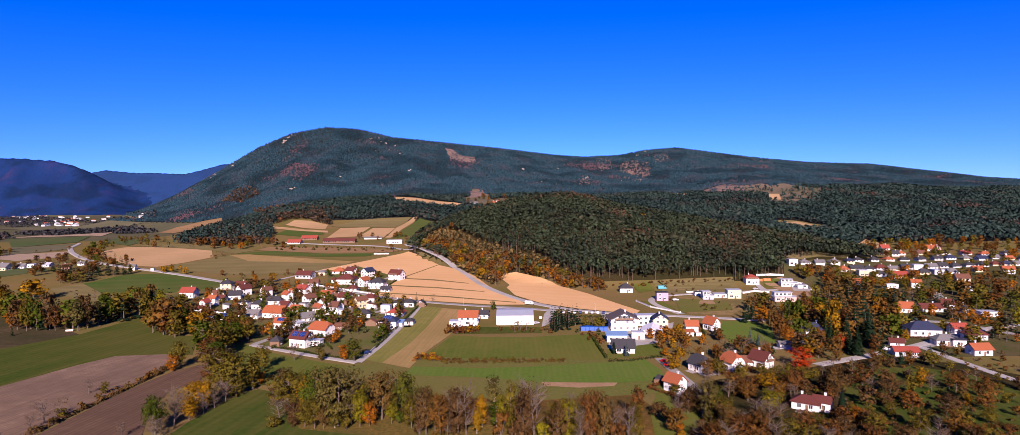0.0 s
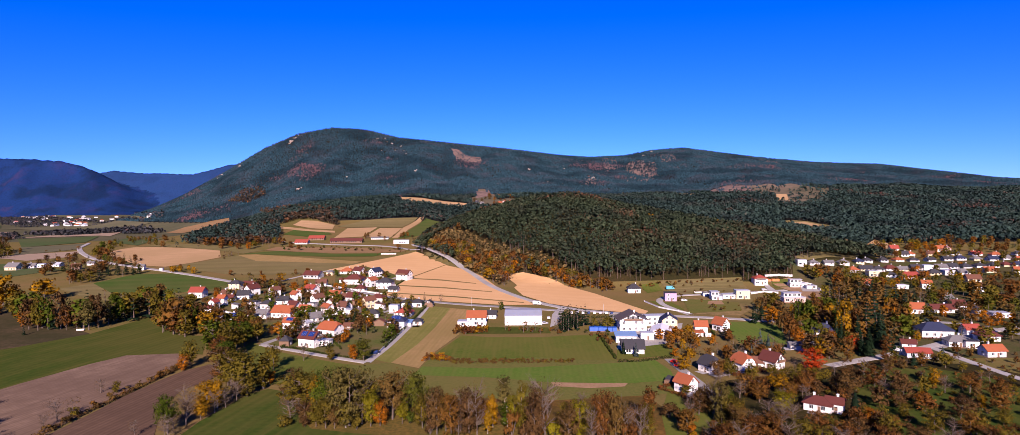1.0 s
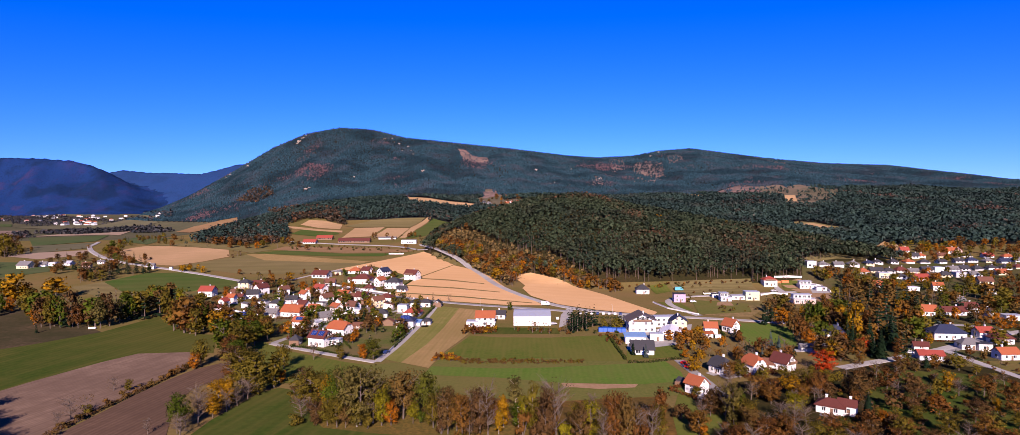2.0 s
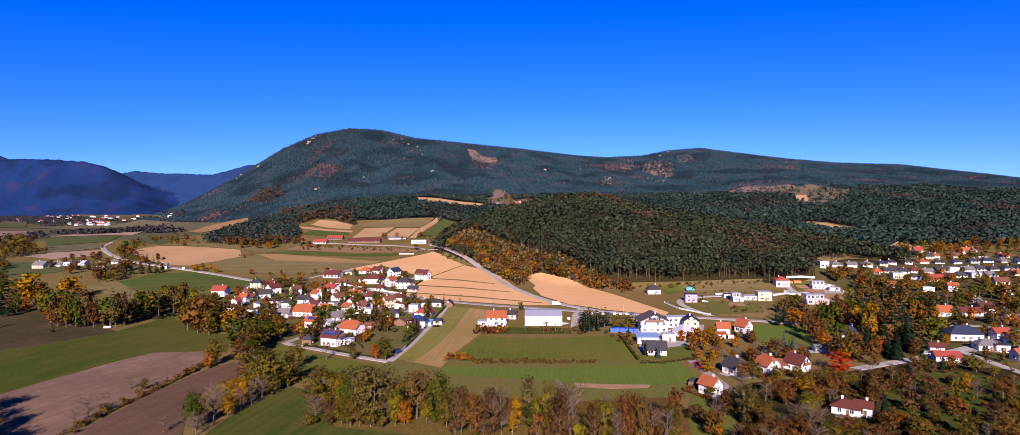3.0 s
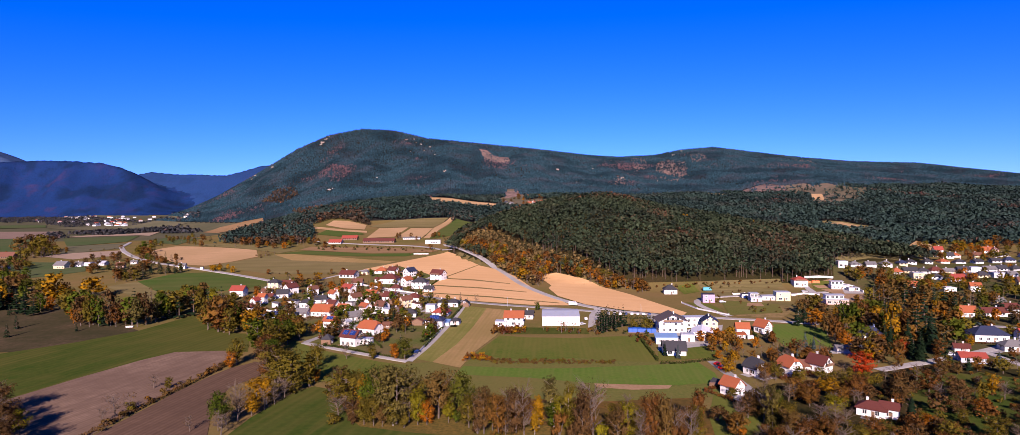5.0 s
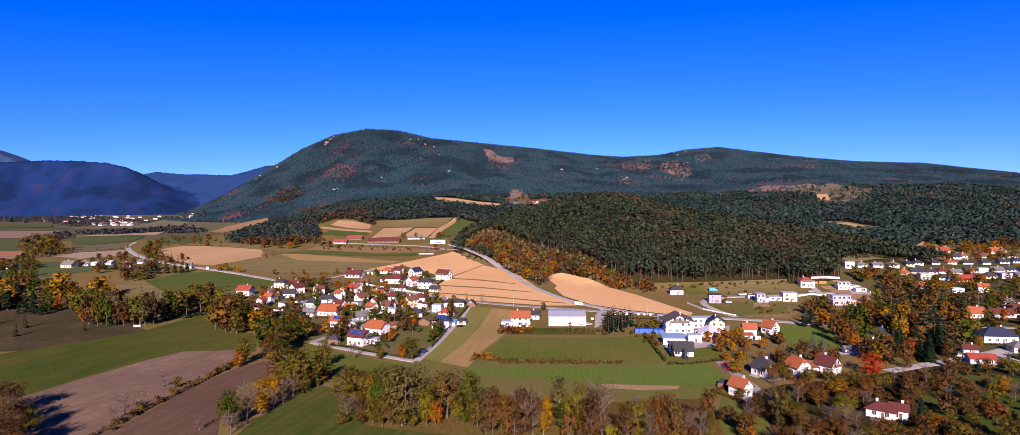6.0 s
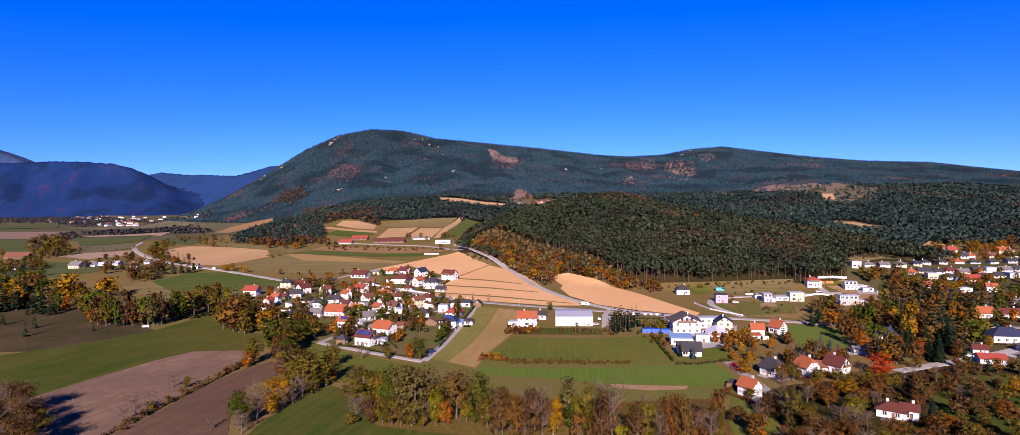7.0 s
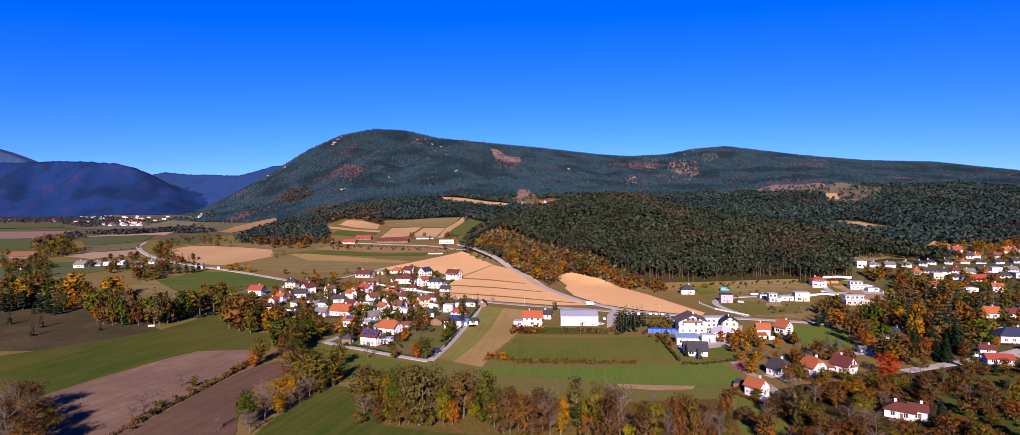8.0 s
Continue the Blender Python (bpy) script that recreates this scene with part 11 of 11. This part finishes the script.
grove([(244.3, 370.5), (274.2, 390.6), (285, 359.4), (331.5, 348.8), (275.5, 290.8), (223.1, 285.9), (193.6, 286.5)], 52, [("fir/fir", 4), ("round/olive", 3), ("round/rust", 3), ("bush/hedge", 3), ("round/orange", 2), ("bare/brown", 3)], (5, 10), 89, 4, "garden trees of the town")
VALLEY_LINE = [(-1222.3, 1499.2), (-1179.5, 1649.4), (-1025.3, 1695.8), (-990.2, 1637), (-1053.3, 1471.6), (-1080.7, 1324.3)]
VALLEY_VILLAGE = [(-2996.3, 3690.2), (-2948.3, 3985.7), (-1058.9, 1930.2), (-1005.1, 1830.9), (-1067.2, 1765.9), (-1389, 1885.7), (-1820, 2237.4)]
VALLEY_LEFT = [(-4618.1, 3950), (-3167.2, 3901.2), (-2175.6, 2676.6), (-2721.8, 2324.9)]
SPUR_SCRUB = [(-92.2, 737.4), (-83.4, 787.5), (-52.1, 735.3), (-22.7, 665.1), (11, 599.9), (39.8, 559), (66.2, 513.8), (67, 483.2), (47.3, 517.1), (21.5, 554.9), (7.2, 557.4), (-0.1, 508.2), (-11.2, 536), (-50.7, 652)]
VALLEY_SIDE = [(-1069.3, 1691.4), (-1061.2, 1772.2), (-992.9, 1720.9), (-857.1, 1557.9), (-909.2, 1535.7), (-950.8, 1542.9)]
grove([(-88.8, 743.3), (-71.7, 731.8), (-37.2, 667.4), (-8.4, 606.5), (22.3, 570.5), (48.7, 531), (67, 483.2), (59.7, 486.5), (21.3, 552.4), (9.3, 548.9), (3.5, 498.4), (-8.4, 543.1), (-28.2, 610.3), (-59.7, 677.1)], 105, [("round/rust", 6), ("round/orange", 3), ("round/yellow", 1), ("bare/rust", 4), ("bare/brown", 4), ("round/olive", 3), ("bush/rust", 3)], (7, 12), 90, 3.4, "trees along the country road")
THIN_WOODS = [[(466.1, 2234.4), (524.4, 2281.0), (559.4, 2165.0), (505.1, 1942.0), (423.8, 1738.5), (397.5, 1855.0)], [(279.7, 1938.8), (300.0, 1838.0), (278.8, 1733.7), (252.5, 1781.2)], [(879.1, 2146.7), (967.1, 2272.9), (1067.9, 2390.9), (1091.4, 2318.3), (1040.7, 2201.3), (906.3, 2055.1)], [(597.2, 2281.6), (663.6, 2301.9), (623.3, 2125.1), (568.3, 2121.6)], [(394.0, 2369.7), (460.0, 2384.8), (415.5, 2101.2), (352.7, 2049.3)]]

# ---- the ground sheet ----
def ground_sheet():
    rows = np.concatenate([np.linspace(-2600, -120, 14), np.arange(-60, 520, 9.0), np.arange(520, 1000, 7.0), np.arange(1000, 2500, 14.0), np.arange(2500, 3700, 60.0), np.arange(3700, 4960, 28.0)])
    u = np.linspace(-1, 1, 300)
    half = 420 + 1.12 * np.maximum(rows, 0) + np.maximum(-rows, 0)
    xs = u[None] * half[:, None]
    ys = np.repeat(rows[:, None], len(u), 1)
    zs = height(xs, ys)
    verts = np.stack([xs, ys, zs], 2).reshape(-1, 3)
    n = len(u)
    k = (np.arange(len(rows) - 1)[:, None] * n + np.arange(n - 1)[None]).ravel()
    faces = np.stack([k, k + 1, k + 1 + n, k + n], 1)
    me = bpy.data.meshes.new("ground")
    me.from_pydata(verts.tolist(), [], faces.tolist())
    me.materials.append(MAT["ground"])
    me.polygons.foreach_set("use_smooth", np.ones(len(me.polygons), bool))
    me.update()
    return tagged(new("ground", me), "grassy valley floor rising to wooded mountains", "ground", "", "structure")


ground_sheet()


# ---- woods ----
def wooded(xs, ys):
    """Where woods cover the land: the spur, the mountain, the foot of its slope."""
    xs, ys = np.asarray(xs, float), np.asarray(ys, float)
    cy, cz = np.interp(xs, SPUR_X, SPUR_Y), np.interp(xs, SPUR_X, SPUR_Z)
    u = (ys - cy) / np.where(ys < cy, np.interp(xs, SPUR_X, SPUR_FRONT), 230)
    spur = (cz > 3) & (np.abs(u) < 0.93)
    foot = np.interp(xs, FOOT_X, FOOT_Y)
    mountain = (ys > foot) & (height(xs, ys) > 22) & (ys < 2480)
    bench = (xs > 150) & (ys > np.where(xs > 420, 770, cy)) & (ys < 1100)
    extra = in_polys(xs, ys, [WOOD_SADDLE, WOOD_RIGHT])
    return spur, (mountain | bench | extra) & ~spur & ~in_polys(xs, ys, [WOOD_FOOT])


def seen_side(xs, ys):
    return np.abs(xs + 20) < 0.98 * ys + 60


FIELDS = [o for o in OUTLINES]
HOUSES = np.array([(a, b, r) for a, b, r in TAKEN if r > 4.0])


def off_houses(xs, ys, room=4.0):
    ok = np.ones(len(xs), bool)
    for a, b, r in HOUSES:
        ok &= (xs - a) ** 2 + (ys - b) ** 2 > (r + room) ** 2
    return ok


# pines of the spur, with bare stems that show along its edge
xs, ys, rng = jittered(-200, 480, 450, 960, 3.7, 3)
spur, rest = wooded(xs, ys)
keep = spur & ~in_polys(xs, ys, FIELDS + [SPUR_SCRUB])
xs, ys = xs[keep], ys[keep]
keep = off_houses(xs, ys)
xs, ys = xs[keep], ys[keep]
tall = rng.uniform(10.5, 16, len(xs)) * (1 + 0.12 * np.sin(xs * 0.05) * np.sin(ys * 0.06))
wide = tall * rng.uniform(0.15, 0.23, len(xs))
across = (ys - np.interp(xs, SPUR_X, SPUR_Y)) / np.interp(xs, SPUR_X, SPUR_FRONT)
rim = (across < -0.84) & (rng.random(len(xs)) < 0.5)
lee = across > 0.3
inner = ~rim & ~lee
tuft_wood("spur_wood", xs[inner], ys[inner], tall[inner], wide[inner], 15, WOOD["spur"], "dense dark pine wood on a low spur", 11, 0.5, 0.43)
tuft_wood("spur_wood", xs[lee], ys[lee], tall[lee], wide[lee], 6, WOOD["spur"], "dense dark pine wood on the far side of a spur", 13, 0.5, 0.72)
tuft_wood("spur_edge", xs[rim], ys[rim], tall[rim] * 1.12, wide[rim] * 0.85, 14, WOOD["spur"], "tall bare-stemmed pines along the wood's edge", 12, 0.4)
stem_v, stem_f = [], []
front = (ys < np.interp(xs, SPUR_X, SPUR_Y)) & (rng.random(len(xs)) < 0.3 + 0.3 * np.sin(xs * 0.11) * np.sin(xs * 0.037 + 1))
near_edge = front & (np.abs((ys - np.interp(xs, SPUR_X, SPUR_Y)) / np.interp(xs, SPUR_X, SPUR_FRONT)) > 0.55)
for x, y, h in zip(xs[near_edge], ys[near_edge], tall[near_edge]):
    z = ground_z(x, y)
    tube(stem_v, stem_f, (x, y, z - 0.5), (x, y, z + h * 0.75), 0.17, 0.10, 4)
tagged(new("spur_stems", mesh_from("spur_stems", stem_v, stem_f, MAT["bark_pine"])), "bare reddish pine stems along the wood's edge", "tree trunks", "", "stuff")

# russet scrub between the country road and the pines
xs, ys, rng = jittered(-200, 300, 400, 900, 4.2, 61)
keep = in_polys(xs, ys, [SPUR_SCRUB]) & ~in_polys(xs, ys, FIELDS) & (rng.random(len(xs)) < 0.75)
xs, ys = xs[keep], ys[keep]
keep = off_houses(xs, ys)
xs, ys = xs[keep], ys[keep]
tall = rng.uniform(4, 10, len(xs))
tuft_wood("scrub_wood", xs, ys, tall, tall * rng.uniform(0.25, 0.42, len(xs)), 26, WOOD["scrub"], "russet and orange scrub between a road and pines", 61, 0.05, 0.42)

# the mountain's forest
for name, y0, y1, gap, seed in (("slope_wood", 640, 1500, 6.0, 21), ("mountain_wood", 1500, 2480, 6.1, 22)):
    xs, ys, rng = jittered(-1500, 2450, y0, y1, gap, seed)
    keep = seen_side(xs, ys)
    xs, ys = xs[keep], ys[keep]
    keep = wooded(xs, ys)[1] & ~in_polys(xs, ys, FIELDS)
    xs, ys = xs[keep], ys[keep]
    keep = off_houses(xs, ys) & (rng.random(len(xs)) < np.where(in_polys(xs, ys, CLEARINGS), 0.10, np.where(in_polys(xs, ys, RUSSET_STANDS), 0.4, np.where(in_polys(xs, ys, THIN_WOODS), 0.38, 0.95))))
    xs, ys = xs[keep], ys[keep]
    tall = rng.uniform(5, 7.5, len(xs)) if y1 > 1600 else rng.uniform(7.5, 12, len(xs))
    if y1 < 1600:
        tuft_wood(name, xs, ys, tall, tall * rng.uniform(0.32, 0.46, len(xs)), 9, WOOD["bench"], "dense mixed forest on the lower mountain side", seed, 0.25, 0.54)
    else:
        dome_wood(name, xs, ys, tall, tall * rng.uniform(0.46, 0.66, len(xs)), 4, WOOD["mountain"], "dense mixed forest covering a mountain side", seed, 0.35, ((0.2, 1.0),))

# mixed broadleaf wood along the mountain's foot
xs, ys, rng = jittered(-900, 60, 700, 1700, 5.5, 51)
keep = in_polys(xs, ys, [WOOD_FOOT]) & ~in_polys(xs, ys, FIELDS)
xs, ys = xs[keep], ys[keep]
tall = rng.uniform(7, 14, len(xs))
conifer = np.random.default_rng(52).random(len(xs)) < np.where((xs < -13 - 0.345 * ys) & (ys > 875), 0.8, 0.1)
tuft_wood("foot_firs", xs[conifer], ys[conifer], tall[conifer] * 1.15, tall[conifer] * 0.24, 14, WOOD["bench"], "dark conifers at the mountain foot", 51, 0.1, 0.6)
xs, ys, tall = xs[~conifer], ys[~conifer], tall[~conifer]
tuft_wood("foot_wood", xs, ys, tall, tall * np.random.default_rng(53).uniform(0.28, 0.42, len(xs)), 12, WOOD["foot"], "russet and brown broadleaf wood at the mountain foot", 51, 0.05, 0.5)

# stands of russet broadleaf trees on the mountain side
xs, ys, rng = jittered(-860, -280, 1120, 1960, 7.0, 55)
keep = in_polys(xs, ys, RUSSET_STANDS) & (rng.random(len(xs)) < 0.55)
xs, ys = xs[keep], ys[keep]
tall = rng.uniform(7, 11, len(xs))
tuft_wood("russet_wood", xs, ys, tall, tall * rng.uniform(0.3, 0.45, len(xs)), 8, WOOD["foot"], "stands of russet broadleaf trees on a mountain side", 56, 0.1, 0.6)

# ranges across the valley: a closed canopy over the far slopes
def canopy(name, label, seed):
    step = 20.0
    gx, gy = np.meshgrid(np.arange(-5300, -1080, step), np.arange(3900, 4960, step))
    rng = np.random.default_rng(seed)
    gx, gy = gx + rng.uniform(-6, 6, gx.shape), gy + rng.uniform(-6, 6, gy.shape)
    gz = height(gx, gy)
    gz = gz + 0.5 + rng.uniform(3.0, 8.0, gx.shape) * np.clip((gz - 5) / 30, 0, 1)
    rows, cols = gx.shape
    k = (np.arange(rows - 1)[:, None] * cols + np.arange(cols - 1)[None]).ravel()
    cx, cy = gx.ravel()[k] + step / 2, gy.ravel()[k] + step / 2
    keep = seen_side(cx, cy) & (height(cx, cy) > 7) & ~((cx < -3880) & (cy > 4570))
    k, cx, cy = k[keep], cx[keep], cy[keep]
    faces = np.stack([k, k + 1, k + 1 + cols, k + cols], 1)
    used, where = np.unique(faces, return_inverse=True)
    verts = np.stack([gx.ravel(), gy.ravel(), gz.ravel()], 1)[used]
    # far and back materials have haze blue painted into their colours
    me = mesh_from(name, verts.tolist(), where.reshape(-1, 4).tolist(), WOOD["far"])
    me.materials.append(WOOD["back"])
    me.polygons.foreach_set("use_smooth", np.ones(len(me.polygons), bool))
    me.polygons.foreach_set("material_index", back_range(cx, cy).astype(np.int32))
    return tagged(new(name, me), label, "wood", "", "stuff")


canopy("far_wood", "distant forested ranges across the valley, tinted blue for haze", 31)

# woods and tree lines down the valley
for outline, gap, share, low, high, seed in ((VALLEY_LINE, 6, 0.7, 4, 12, 41), (VALLEY_VILLAGE, 15, 0.36, 7, 12, 43), (VALLEY_LEFT, 17, 0.3, 8, 13, 44), (VALLEY_SIDE, 8, 0.7, 7, 12, 45)):
    reach = np.array(outline)
    xs, ys, rng = jittered(reach[:, 0].min(), reach[:, 0].max(), reach[:, 1].min(), reach[:, 1].max(), gap, seed)
    clump = 0.5 + 0.3 * np.sin(xs * 0.017 + 2 * np.sin(ys * 0.008)) + 0.3 * np.sin(ys * 0.021 + xs * 0.006)
    keep = in_polys(xs, ys, [outline]) & (rng.random(len(xs)) < share * 2 * clump) & off_houses(xs, ys, 1)
    keep &= ~in_polys(xs, ys, FIELDS) | (outline is VALLEY_LINE)
    xs, ys = xs[keep], ys[keep]
    tall = rng.uniform(low, high, len(xs))
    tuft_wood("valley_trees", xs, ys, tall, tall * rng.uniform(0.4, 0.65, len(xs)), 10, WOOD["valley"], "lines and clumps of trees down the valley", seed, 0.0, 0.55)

# woods have their own floor
ground = bpy.data.objects["ground"]
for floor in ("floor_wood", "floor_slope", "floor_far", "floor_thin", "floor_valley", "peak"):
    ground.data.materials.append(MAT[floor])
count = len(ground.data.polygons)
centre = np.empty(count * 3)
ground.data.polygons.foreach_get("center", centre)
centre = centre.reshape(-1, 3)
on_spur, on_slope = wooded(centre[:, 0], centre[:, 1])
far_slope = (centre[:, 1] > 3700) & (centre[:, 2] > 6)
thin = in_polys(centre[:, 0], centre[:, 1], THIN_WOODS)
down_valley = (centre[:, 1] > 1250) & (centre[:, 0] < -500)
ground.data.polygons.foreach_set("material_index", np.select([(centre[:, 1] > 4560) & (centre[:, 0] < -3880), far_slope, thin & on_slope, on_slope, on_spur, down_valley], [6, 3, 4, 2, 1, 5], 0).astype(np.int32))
